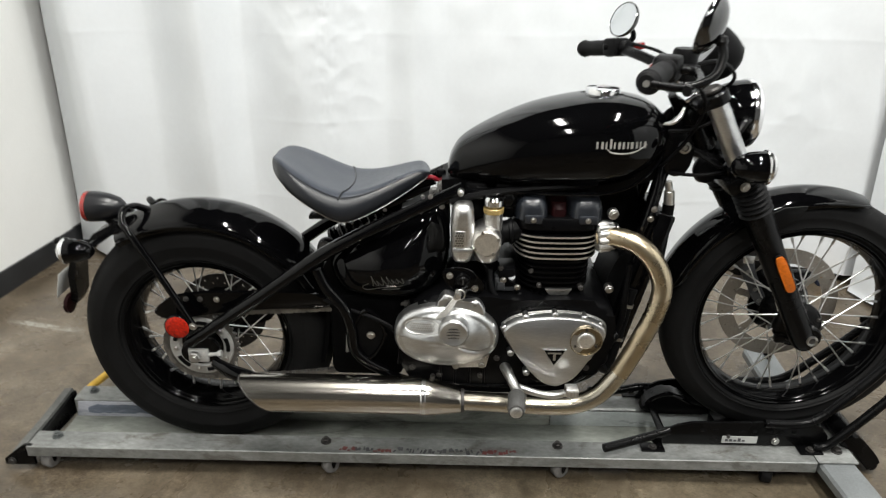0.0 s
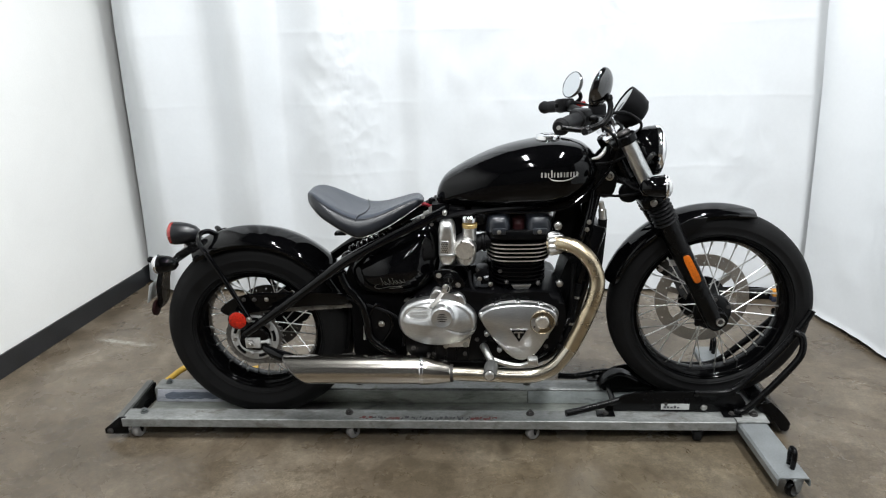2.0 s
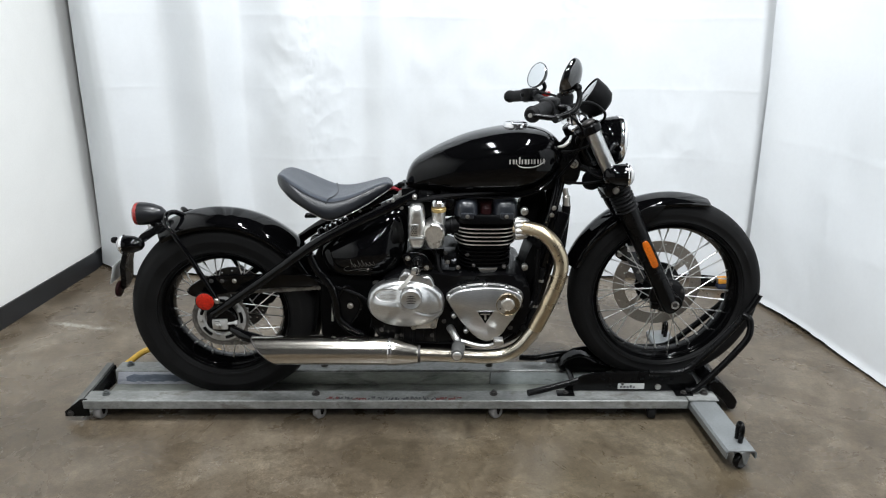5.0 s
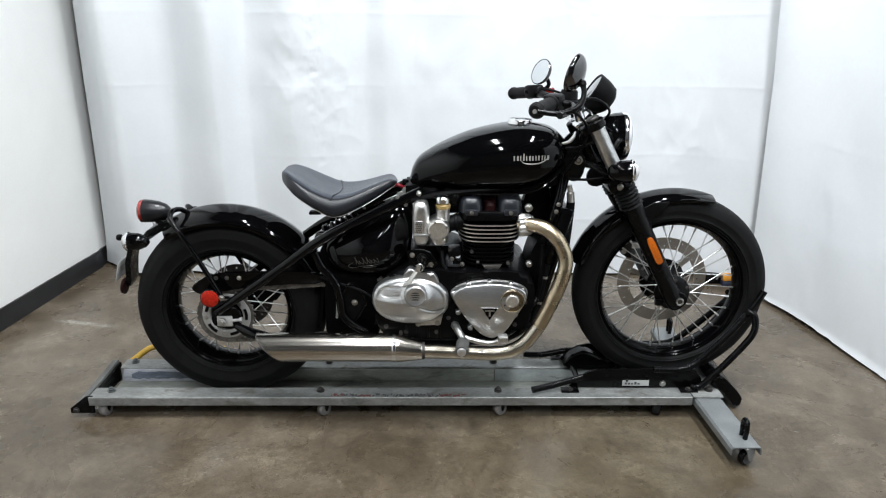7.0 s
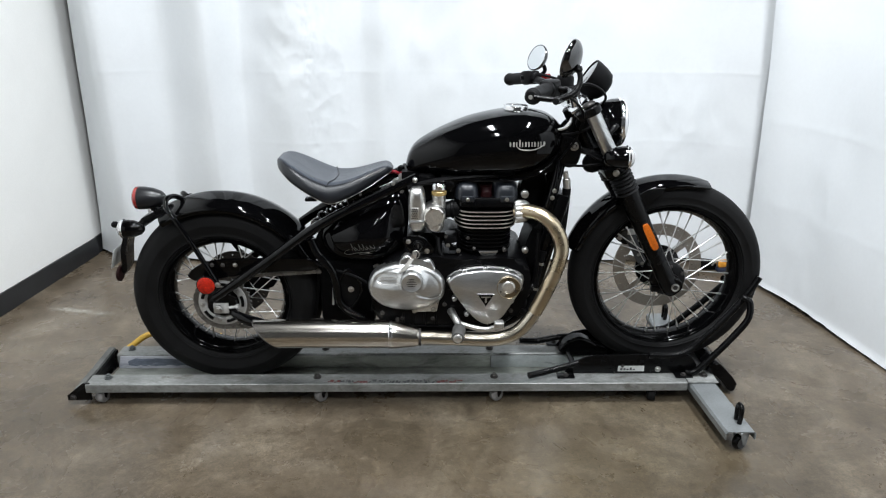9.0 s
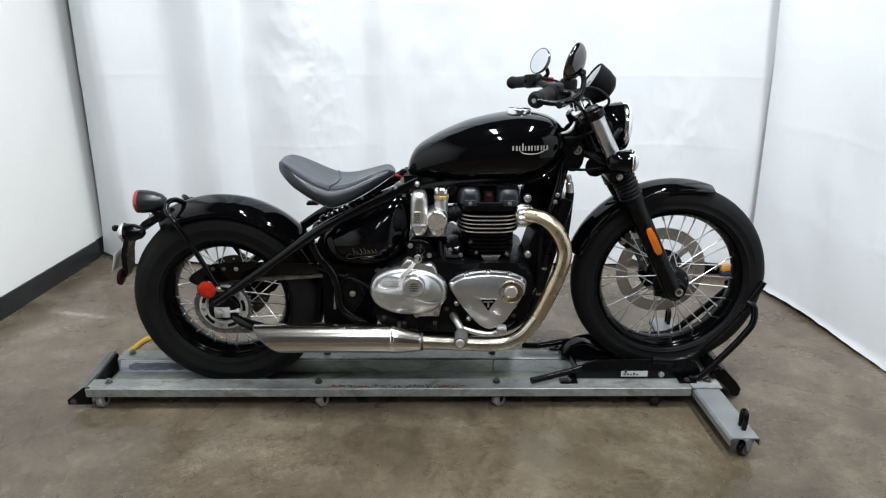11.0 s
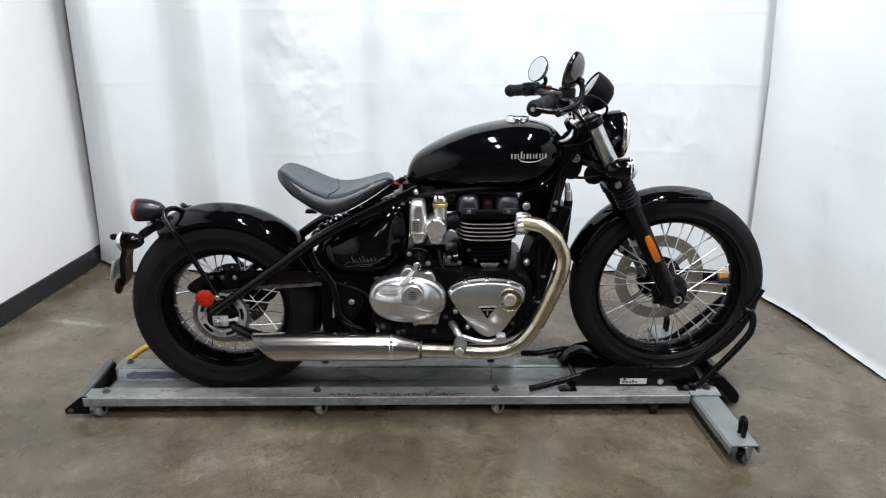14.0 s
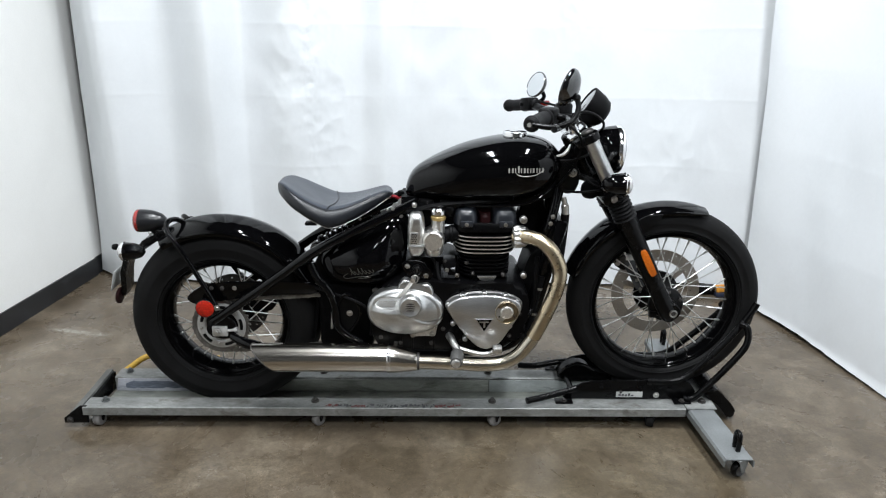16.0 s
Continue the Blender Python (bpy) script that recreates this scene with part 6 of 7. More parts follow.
lock = part("ignition_lock", join(lathe([(0.0, -0.004), (0.010, -0.004), (0.0125, -0.002), (0.0135, 0.012)], (0.653, -0.163, 0.577), "y", 28), lathe([(0.0145, -0.004), (0.017, -0.003), (0.017, 0.008), (0.0145, 0.008)], (0.653, -0.162, 0.577), "y", 28, True)), SATIN, eng, "black ignition lock")
part("key_slot", box(0.6515, 0.6545, -0.1685, -0.1668, 0.571, 0.583), BOLT_DARK, lock)
for bx_, bz_, mat_ in ((0.622, 0.588, BOLT), (0.681, 0.556, BOLT), (0.654, 0.547, BOLT_DARK)):
    part("bracket_bolt", hexbolt((bx_, -0.156, bz_), 0.0062, (0, -1, 0)), mat_, eng)
for bx_, bz_, r_ in ((0.997, 0.550, 0.0105), (0.988, 0.737, 0.012), (0.644, 0.782, 0.0075), (0.930, 0.552, 0.007), (0.832, 0.556, 0.006)):
    part("mount_bolt", join(cyl(r_, (bx_, -0.139, bz_), (bx_, -0.118, bz_), 20, 0.002), cyl(r_ * 0.6, (bx_, -0.1435, bz_), (bx_, -0.138, bz_), 6, 0.0008)), BOLT if r_ > 0.0072 else BOLT_DARK, eng)
part("connector_block", join(box(0.728, 0.776, -0.128, -0.085, 0.535, 0.572, 0.005), box(0.734, 0.752, -0.134, -0.12, 0.540, 0.562, 0.003), cyl(0.008, (0.768, -0.13, 0.575), (0.770, -0.12, 0.560), 12)), PLATE_DARK, eng, "grey wiring connector block")
for bx_, bz_ in ((0.766, 0.521), (0.756, 0.513), (0.775, 0.511), (0.748, 0.566), (0.782, 0.548)):
    part("connector_screw", hexbolt((bx_, -0.152 if bz_ < 0.53 else -0.13, bz_), 0.0055, (0, -1, 0.1)), BOLT, eng)
for k in range(4):
    part("case_rib", box(0.60 + 0.035 * k, 0.606 + 0.035 * k, -0.168, -0.12, 0.30, 0.35, 0.002), ENGINE, eng)
part("case_seam", tube([(0.54, -0.166, 0.31), (0.64, -0.168, 0.30), (0.78, -0.168, 0.297), (0.92, -0.166, 0.31)], 0.004, 8, 4), SATIN, eng)
for bx_, bz_ in ((0.738, 0.375), (0.70, 0.325), (0.60, 0.325), (0.535, 0.345), (0.985, 0.43), (0.955, 0.352)):
    part("case_bolt", hexbolt((bx_, -0.166, bz_), 0.0058, (0, -1, 0)), BOLT_DARK, eng)
part("water_pump", join(lathe([(0.0, -0.012), (0.018, -0.012), (0.024, -0.006), (0.026, 0.02)], (0.985, -0.15, 0.375), "y", 28), cyl(0.011, (0.99, -0.155, 0.385), (1.03, -0.13, 0.43), 16, 0.002)), SATIN, eng, "black water pump housing")
part("pump_hose", tube([(0.985, -0.15, 0.36), (1.01, -0.14, 0.335), (1.03, -0.13, 0.40), (1.045, -0.12, 0.47), (1.06, -0.11, 0.54)], 0.0115, 12), MATTE, eng, "black coolant hose")
for cz_ in (0.415, 0.50):
    part("hose_clip", lathe([(0.0122, -0.004), (0.0135, -0.004), (0.0135, 0.004), (0.0122, 0.004)], (1.034 + (cz_ - 0.415) * 0.19, -0.129 + (cz_ - 0.415) * 0.12, cz_), Vector((0.2, 0.1, 1)), 20, True), BOLT, eng, "steel hose clip")
part("breather_hose", tube([(0.79, -0.125, 0.53), (0.775, -0.14, 0.515), (0.745, -0.145, 0.52), (0.722, -0.14, 0.545), (0.715, -0.12, 0.59)], 0.0075, 10), MATTE, eng, "black breather hose")
part("wire_loom", tube([(0.70, -0.10, 0.60), (0.715, -0.12, 0.575), (0.71, -0.13, 0.54), (0.725, -0.14, 0.50), (0.738, -0.15, 0.47)], 0.006, 8), MATTE, eng, "black wire loom")
for bx_, bz_ in ((0.742, 0.595), (0.812, 0.59)):
    part("barrel_nut", hexbolt((bx_, -0.126, bz_), 0.005, (0, -1, 0)), BOLT_DARK, eng)

# throttle body styled as a carburettor, air box and side cover
carb = part("throttle_body", join(lathe([(0.0, -0.012), (0.022, -0.012), (0.033, -0.008), (0.036, 0.004), (0.036, 0.06)], (0.704, -0.152, 0.672), "y", 36), cyl(0.0215, (0.718, -0.125, 0.690), (0.719, -0.125, 0.745), 24, 0.003), lathe([(0.031, 0.0), (0.0305, -0.016), (0.026, -0.028), (0.016, -0.034), (0.0, -0.035)], (0.706, -0.13, 0.650), "z", 28)), ALU_CAST, bike, "cast throttle body")
part("cap_band", cyl(0.0235, (0.719, -0.125, 0.733), (0.719, -0.125, 0.747), 24, 0.002), OIL, carb, "amber band")
part("cap_top", cyl(0.0235, (0.719, -0.125, 0.747), (0.719, -0.125, 0.772), 24, 0.006), CHROME, carb, "bright cap")
part("carb_cover", lathe([(0.0, -0.003), (0.028, -0.003), (0.0315, 0.0), (0.0320, 0.004)], (0.704, -0.165, 0.672), "y", 40), TURNED, carb, "round carburettor cover")
for q in (0.4, 1.9, 3.6, 5.3):
    part("carb_screw", cyl(0.0038, (0.704 + 0.0285 * math.cos(q), -0.1705, 0.672 + 0.0285 * math.sin(q)), (0.704 + 0.0285 * math.cos(q), -0.165, 0.672 + 0.0285 * math.sin(q)), 8), BOLT, carb)
part("intake_rubber", join(cyl(0.026, (0.725, -0.105, 0.675), (0.785, -0.095, 0.683), 24, 0.003), cyl(0.030, (0.757, -0.1, 0.678), (0.767, -0.1, 0.679), 24, 0.002), cyl(0.030, (0.732, -0.104, 0.676), (0.742, -0.103, 0.677), 24, 0.002)), MATTE, bike, "black intake rubber")
for s in (-1, 1):
    horn = part("air_horn", loft([[(0.6495 + q * math.copysign(abs(math.cos(t)) ** 0.55, math.cos(t)), s * y_, 0.690 + h_ * math.copysign(abs(math.sin(t)) ** 0.62, math.sin(t))) for t in (2 * math.pi * m / 40 for m in range(40))] for y_, q, h_ in ((0.166, 0.009, 0.052), (0.163, 0.018, 0.062), (0.156, 0.025, 0.069), (0.145, 0.027, 0.072), (0.11, 0.027, 0.072), (0.10, 0.024, 0.068))]), ALU_CAST, bike, "brushed aluminium air intake")
    part("intake_lip", box(0.626, 0.674, s * 0.162 - 0.009, s * 0.162 + 0.009, 0.650, 0.661, 0.004), ALU, horn)
    grille = part("intake_grille", box(0.631, 0.656, s * 0.1665 - 0.003, s * 0.1665 + 0.003, 0.664, 0.703, 0.003), ALU_CAST, horn, "perforated alloy grille")
    for i in range(4):
        for j in range(6):
            gx, gz = 0.6350 + 0.0053 * i + (0.0026 if j % 2 else 0), 0.6685 + 0.006 * j
            if gx < 0.6535:
                part("grille_hole", cyl(0.002, (gx, s * 0.1692, gz), (gx, s * 0.1697, gz), 6), MATTE, grille)
side = rounded([(0.335, 0.590), (0.366, 0.633), (0.419, 0.666), (0.496, 0.702), (0.575, 0.723), (0.607, 0.709), (0.621, 0.659), (0.613, 0.594), (0.585, 0.544), (0.536, 0.515), (0.462, 0.510), (0.398, 0.518), (0.359, 0.536)], 4)
for s in (-1, 1):
    bm = relief(side, 0.06, 0.112, 0.150, 0.80, None, 20)
    for v in bm.verts:
        v.co.y -= 0.30 * (v.co.z - 0.575)
    if s < 0:
        bmesh.ops.transform(bm, matrix=Matrix.Diagonal((1, -1, 1, 1)), verts=bm.verts)
    cover = part("side_cover", bm, GLOSS, bike, "gloss black side cover", 60)
    if s < 0:
        # a product script, kept to a plain dim wave and a line
        skin = near_face(cover)
        wave, n_ = [], 96
        for k in range(n_ + 1):
            q = k / n_
            tall = 0.013 if q < 0.16 else (0.011 if 0.33 < q < 0.62 else 0.0065)
            a_ = 2 * math.pi * 6.5 * q
            x_, z_ = 0.436 + 0.078 * q + 0.0050 * math.sin(a_ * 1.0 + 1.2), 0.548 + 0.010 * q + tall * (1 - math.cos(a_))
            wave.append(skin(x_, z_))
        part("script_stroke", tube([p for p in wave if p], 0.0009, 6, 1), DIM_PRINT, cover)
        part("script_stroke", tube([p for p in (skin(x_, z_) for x_, z_ in ((0.432, 0.553), (0.419, 0.546), (0.415, 0.538), (0.424, 0.533), (0.440, 0.536), (0.455, 0.541), (0.475, 0.543), (0.497, 0.546), (0.512, 0.550))) if p], [0.0006, 0.0012, 0.0013, 0.0012, 0.001, 0.001, 0.001, 0.0009, 0.0006], 6, 4), DIM_PRINT, cover)
        part("script_stroke", tube([p for p in (skin(x_, z_) for x_, z_ in ((0.462, 0.536), (0.48, 0.537), (0.504, 0.540))) if p], 0.0014, 6, 3), DIM_PRINT, cover)

# exhausts
for s in (-1, 1):
    y_ = 0.2 * s
    hd = [(0.966, s * 0.118, 0.676), (0.995, s * 0.135, 0.682), (1.040, s * 0.155, 0.675), (1.080, s * 0.172, 0.641), (1.104, s * 0.182, 0.586), (1.096, s * 0.19, 0.525), (1.066, s * 0.195, 0.444), (1.028, s * 0.198, 0.360), (0.985, y_, 0.301), (0.936, y_, 0.272), (0.875, y_, 0.264), (0.785, y_, 0.268), (0.645, y_, 0.274)]
    ex = part("exhaust_header", tube(hd[:8], 0.0235, 20, 8), BRONZE, bike, "golden heat-tinted exhaust header")
    part("exhaust_pipe", tube(hd[7:], 0.0234, 20, 8), PIPE, ex, "brushed stainless exhaust pipe")
    h0, hd_ = Vector(hd[0]), Vector((0.95, s * -0.12, 0.10)).normalized()
    part("header_clamp", fluted(0.0375, h0 - hd_ * 0.010, h0 + hd_ * 0.034, 12, 0.13), ALU_CAST, ex, "finned cast alloy exhaust rose")
    part("clamp_collar", cyl(0.0275, h0 + hd_ * 0.030, h0 + hd_ * 0.042, 28, 0.002), ALU, ex)
    for q in (0.9, 4.0):
        part("clamp_nut", hexbolt(h0 + hd_ * 0.034 + Vector((0, s * 0.024 * math.cos(q), 0.028 * math.sin(q))), 0.006, hd_), BOLT, ex)
    ms = []
    prof = [(0.653, 0.0255, 0.274), (0.653, 0.0300, 0.2745), (0.650, 0.0312, 0.275), (0.640, 0.0330, 0.276), (0.625, 0.0368, 0.278), (0.585, 0.046, 0.284), (0.567, 0.0485, 0.286), (0.561, 0.0485, 0.286), (0.559, 0.0465, 0.286), (0.486, 0.0465, 0.286), (0.338, 0.0465, 0.287), (0.232, 0.0465, 0.287)]
    for x_, r_, z_ in prof:
        ms.append([(x_, y_ + r_ * math.cos(t), z_ + r_ * math.sin(t)) for t in (2 * math.pi * k / 40 for k in range(40))])
    for r_, back in ((0.0465, 0.0), (0.0455, -0.002), (0.040, -0.002), (0.038, 0.05)):
        ms.append([(0.163 + back - 0.97 * r_ * math.sin(t), y_ + r_ * math.cos(t), 0.287 + r_ * math.sin(t)) for t in (2 * math.pi * k / 40 for k in range(40))])
    part("muffler", loft(ms), STEEL, ex, "brushed stainless slash-cut muffler", 14)
    part("slash_rim", tube([(0.1635 - 0.97 * (0.0455 * math.sin(t)), y_ + 0.0455 * math.cos(t), 0.287 + 0.0455 * math.sin(t)) for t in (2 * math.pi * k / 32 for k in range(32))], 0.0022, 6, 1, closed=True), BOLT_DARK, ex)
    part("muffler_band", lathe([(0.0485, -0.006), (0.0497, -0.004), (0.0497, 0.004), (0.0485, 0.006), (0.046, 0.006), (0.046, -0.006)], (0.563, y_, 0.286), "x", 40, True), CHROME, ex)
    part("end_cap", cyl(0.036, (0.214, y_, 0.287), (0.220, y_, 0.287), 30), BOLT_DARK, ex, "dark muffler core")
    part("joint_ring", lathe([(0.0236, -0.004), (0.0285, -0.004), (0.0285, 0.004), (0.0236, 0.004)], (0.6575, y_, 0.274), "x", 32, True), BOLT_DARK, ex, "dark joint ring")
    part("muffler_stud", cyl(0.006, (0.584, y_ - s * 0.01, 0.324), (0.585, y_ - s * 0.01, 0.339), 10), BOLT_DARK, ex)

# footpegs and pedals
for s in (-1, 1):
    peg = part("footpeg_mount", tube([(0.759, s * 0.16, 0.349), (0.767, s * 0.20, 0.349), (0.781, s * 0.235, 0.336), (0.783, s * 0.25, 0.330)], [0.014, 0.012, 0.012, 0.014], 12), ALU_CAST, bike, "polished footpeg mount")
    part("footpeg", lathe([(0.0, -0.002), (0.017, 0.0), (0.021, 0.006), (0.0205, 0.055), (0.018, 0.066), (0.0, 0.068)], (0.783, s * 0.252, 0.329), Vector((-0.1, s, 0.0)), 28), PEG, peg, "grey rubber footpeg")
    part("peg_end", lathe([(0.0, 0.004), (0.010, 0.003), (0.014, 0.0), (0.014, -0.004)], (0.776, s * 0.322, 0.329), Vector((0, s, 0)), 24), ALU_CAST, peg, "bright peg end")
    part("peg_bolt", cyl(0.008, (0.780, s * 0.262, 0.310), (0.781, s * 0.262, 0.290), 12, 0.003), BOLT, peg)
part("brake_pedal", join(tube([(0.771, -0.225, 0.341), (0.821, -0.235, 0.327), (0.866, -0.238, 0.320), (0.893, -0.24, 0.327), (0.905, -0.242, 0.339)], [0.008, 0.0085, 0.008, 0.008, 0.009], 10), box(0.893, 0.923, -0.268, -0.238, 0.335, 0.355, 0.003)), ALU_CAST, bike, "bare alloy brake pedal")
for k in range(4):
    part("pedal_rib", box(0.897 + 0.007 * k, 0.9005 + 0.007 * k, -0.2705, -0.267, 0.336, 0.352, 0.0005), ALU, bike)

# radiator, oil cooler and horn side
rad = part("radiator", moved(box(-0.022, 0.022, -0.095, 0.095, -0.16, 0.16, 0.006), Matrix.Translation((1.074, 0, 0.563)) @ Matrix.Rotation(radians(14), 4, "Y")), ENGINE, bike, "slim black radiator")
for k in range(18):
    part("radiator_fin", moved(box(0.021, 0.024, -0.085, 0.085, -0.148 + 0.0165 * k, -0.145 + 0.0165 * k), Matrix.Translation((1.074, 0, 0.563)) @ Matrix.Rotation(radians(14), 4, "Y")), BOLT_DARK, rad)
part("radiator_shroud", moved(box(-0.02, 0.02, -0.112, -0.096, -0.18, 0.18, 0.006), Matrix.Translation((1.075, 0, 0.552)) @ Matrix.Rotation(radians(14), 4, "Y")), GLOSS, rad, "black radiator side shroud")
part("coolant_cap", join(cyl(0.0125, (1.136, -0.05, 0.730), (1.132, -0.05, 0.768), 16, 0.003), cyl(0.009, (1.132, -0.05, 0.768), (1.126, -0.05, 0.790), 12)), TURNED, bike, "pale metal hose fitting")
part("riser_hose", tube([(1.135, -0.05, 0.735), (1.134, -0.05, 0.70), (1.130, -0.052, 0.64), (1.125, -0.055, 0.58)], 0.014, 12), MATTE, bike, "black coolant hose")
part("drain_hose", tube([(1.039, -0.13, 0.614), (1.036, -0.135, 0.534), (1.034, -0.13, 0.453), (1.008, -0.12, 0.371), (0.980, -0.11, 0.309)], 0.008, 8), MATTE, bike, "black hose")

# small hardware round the frame
for bx_, by_, bz_, r_ in ((0.576, -0.115, 0.765, 0.006), (0.602, -0.115, 0.742, 0.006), (0.556, -0.07, 0.75, 0.005), (0.470, -0.105, 0.728, 0.0045)):
    part("frame_screw", hexbolt((bx_, by_, bz_), r_ * 0.8, (0, -1, 0.1), 12), BOLT if bx_ > 0.5 else BOLT_DARK, bike)
part("steel_rod", cyl(0.0045, (0.372, -0.10, 0.425), (0.366, -0.10, 0.345), 10), BOLT, bike, "bare steel link rod")
part("brake_hose", tube([(0.30, -0.10, 0.50), (0.36, -0.125, 0.485), (0.44, -0.15, 0.47), (0.49, -0.155, 0.44), (0.505, -0.155, 0.39), (0.50, -0.15, 0.345)], 0.005, 8), MATTE, bike, "black brake hose")
part("loom", tube([(0.62, -0.12, 0.755), (0.70, -0.115, 0.775), (0.80, -0.10, 0.782), (0.92, -0.09, 0.79), (1.04, -0.075, 0.812)], 0.008, 8), MATTE, bike, "black wiring loom under the tank")
part("side_stand", join(tube([(0.60, 0.14, 0.27), (0.50, 0.17, 0.245), (0.36, 0.18, 0.235)], 0.011, 10)), SATIN, bike, "folded black side stand")

# fork, headlight, mudguard
RAKE = radians(27.7)
UP = Vector((-math.sin(RAKE), 0, math.cos(RAKE)))
OUT = Vector((math.cos(RAKE), 0, math.sin(RAKE)))
FOOT = FA + OUT * -0.012


def on_fork(y_, d, out=0.0):
    return FOOT + Vector((0, y_, 0)) + UP * d + OUT * out


for s in (-1, 1):
    y_ = 0.105 * s
    leg = part("fork_leg", join(tube([on_fork(y_, -0.03), on_fork(y_, -0.01), on_fork(y_, 0.05), on_fork(y_, 0.12), on_fork(y_, 0.30), on_fork(y_, 0.345), on_fork(y_, 0.376)], [0.019, 0.028, 0.029, 0.0285, 0.031, 0.0335, 0.0335], 20, 5), cyl(0.029, on_fork(y_ - 0.03 * s, 0.0, 0.012), on_fork(y_ + 0.02 * s, 0.0, 0.012), 24, 0.004)), SATIN, bike, "black lower fork leg")
    gait = []
    for k in range(43):
        q = 0.362 + 0.080 * k / 42
        gait.append((0.0345 + 0.0042 * math.cos(2 * math.pi * 6.5 * k / 42 + math.pi), q))
    part("fork_gaiter", lathe(gait, on_fork(y_, 0), UP, 28), GRIP, leg, "ribbed black rubber fork gaiter")
    part("fork_shroud", cyl(0.0235, on_fork(y_, 0.495), on_fork(y_, 0.645), 28, 0.003), ALU, leg, "bright alloy fork shroud")
    part("fork_cap", cyl(0.021, on_fork(y_, 0.67), on_fork(y_, 0.682), 8, 0.004), BOLT_DARK, leg)
    if s < 0:
        part("axle_end", lathe([(0.0085, 0.004), (0.0085, -0.001), (0.0105, -0.002), (0.0135, -0.001), (0.0135, 0.004)], FA + Vector((0, -0.1365, 0)), "y", 24, True), BOLT, leg, "hollow steel axle end")
        amb = moved(plate(ellipse(0, 0, 0.0115, 0.049, 40, 0, 0.45), -0.006, 0.006, 0.002), Matrix.Translation(on_fork(-0.141, 0.207, 0.004)) @ Matrix.Rotation(-RAKE, 4, "Y"))
        part("reflector", amb, AMBER, leg, "amber side reflector")
        part("reflector_backing", moved(plate(ellipse(0, 0, 0.0135, 0.052, 40, 0, 0.45), -0.004, 0.010, 0.002), Matrix.Translation(on_fork(-0.138, 0.207, 0.004)) @ Matrix.Rotation(-RAKE, 4, "Y")), MATTE, leg)
part("front_axle", cyl(0.009, FA + Vector((0, -0.1345, 0)), FA + Vector((0, 0.13, 0)), 16), BOLT_DARK, bike)
part("lower_clamp", join(moved(box(-0.03, 0.03, -0.135, 0.135, -0.018, 0.018, 0.008), Matrix.Translation(on_fork(0, 0.455, -0.015)) @ Matrix.Rotation(-RAKE, 4, "Y")), *[cyl(0.031, on_fork(0.105 * s, 0.435), on_fork(0.105 * s, 0.497), 24, 0.004) for s in (-1, 1)]), SATIN, bike, "black lower fork clamp")
part("upper_clamp", join(moved(box(-0.03, 0.03, -0.13, 0.13, -0.013, 0.013, 0.006), Matrix.Translation(on_fork(0, 0.655, -0.018)) @ Matrix.Rotation(-RAKE, 4, "Y")), *[cyl(0.031, on_fork(0.105 * s, 0.642), on_fork(0.105 * s, 0.67), 24, 0.004) for s in (-1, 1)]), SATIN, bike, "black upper fork clamp")
for s in (-1, 1):
    part("clamp_bolt", hexbolt(on_fork(s * 0.138, 0.45, -0.012), 0.008, (0, s, 0)), BOLT, bike)

hl = part("headlight", lathe([(0.0, -0.075), (0.025, -0.073), (0.048, -0.062), (0.064, -0.04), (0.073, -0.012), (0.0755, 0.012), (0.0735, 0.012)], (1.279, 0, 0.941), Vector((1, 0, -0.02)), 48), GLOSS, bike, "gloss black headlight bowl")
part("headlight_ring", lathe([(0.0745, 0.008), (0.0775, 0.008), (0.079, 0.015), (0.0785, 0.024), (0.075, 0.029), (0.071, 0.022)], (1.279, 0, 0.941), Vector((1, 0, -0.02)), 56, True), CHROME, hl, "chrome headlight ring")
part("headlight_lens", lathe([(0.0, 0.048), (0.03, 0.044), (0.056, 0.036), (0.073, 0.023), (0.0, 0.016)], (1.279, 0, 0.941), Vector((1, 0, -0.02)), 48), GLASS, hl, "clear headlight lens")
part("headlight_reflector", lathe([(0.0, -0.03), (0.03, -0.024), (0.053, -0.008), (0.0705, 0.0125), (0.0685, 0.0125)], (1.279, 0, 0.941), Vector((1, 0, -0.02)), 40), CHROME, hl)
for s in (-1, 1):
    part("headlight_bracket", tube([on_fork(s * 0.10, 0.56, 0.02), (1.262, s * 0.093, 0.940), (1.273, s * 0.078, 0.941)], 0.009, 8), SATIN, bike)
    turn_signal(1.262, 0.175 * s, 0.863, 1, 1.2)
    part("signal_stem", tube([(1.254, s * 0.175, 0.865), (1.251, s * 0.14, 0.865), on_fork(s * 0.11, 0.46, 0.0)], 0.0085, 8), SATIN, bike)

FC = Vector((1.486, 0, 0.415))
fender("front_mudguard", FC, 0.355, 0.063, 0.034, 69, 162, -0.004, 0.25, "gloss black front mudguard", 0.5)
for s in (-1, 1):
    part("mudguard_bracket", plate([(1.349, 0.710), (1.399, 0.737), (1.450, 0.742), (1.441, 0.722), (1.381, 0.670)], s * 0.072 - 0.003, s * 0.072 + 0.003, 0.001), SATIN, bike)
drilled_disc(front, "brake_disc", FA, 0.068, 0.116, 0.157, 20, (0.126, 0.145), DISC, 9)
part("disc_carrier", lathe([(0.018, -0.090), (0.036, -0.086), (0.044, -0.060), (0.058, -0.026), (0.074, -0.010), (0.079, -0.004), (0.079, 0.004), (0.018, 0.004)], FA + Vector((0, 0.066, 0)), "y", 48, True), SATIN, front, "black hub body with the disc flange")
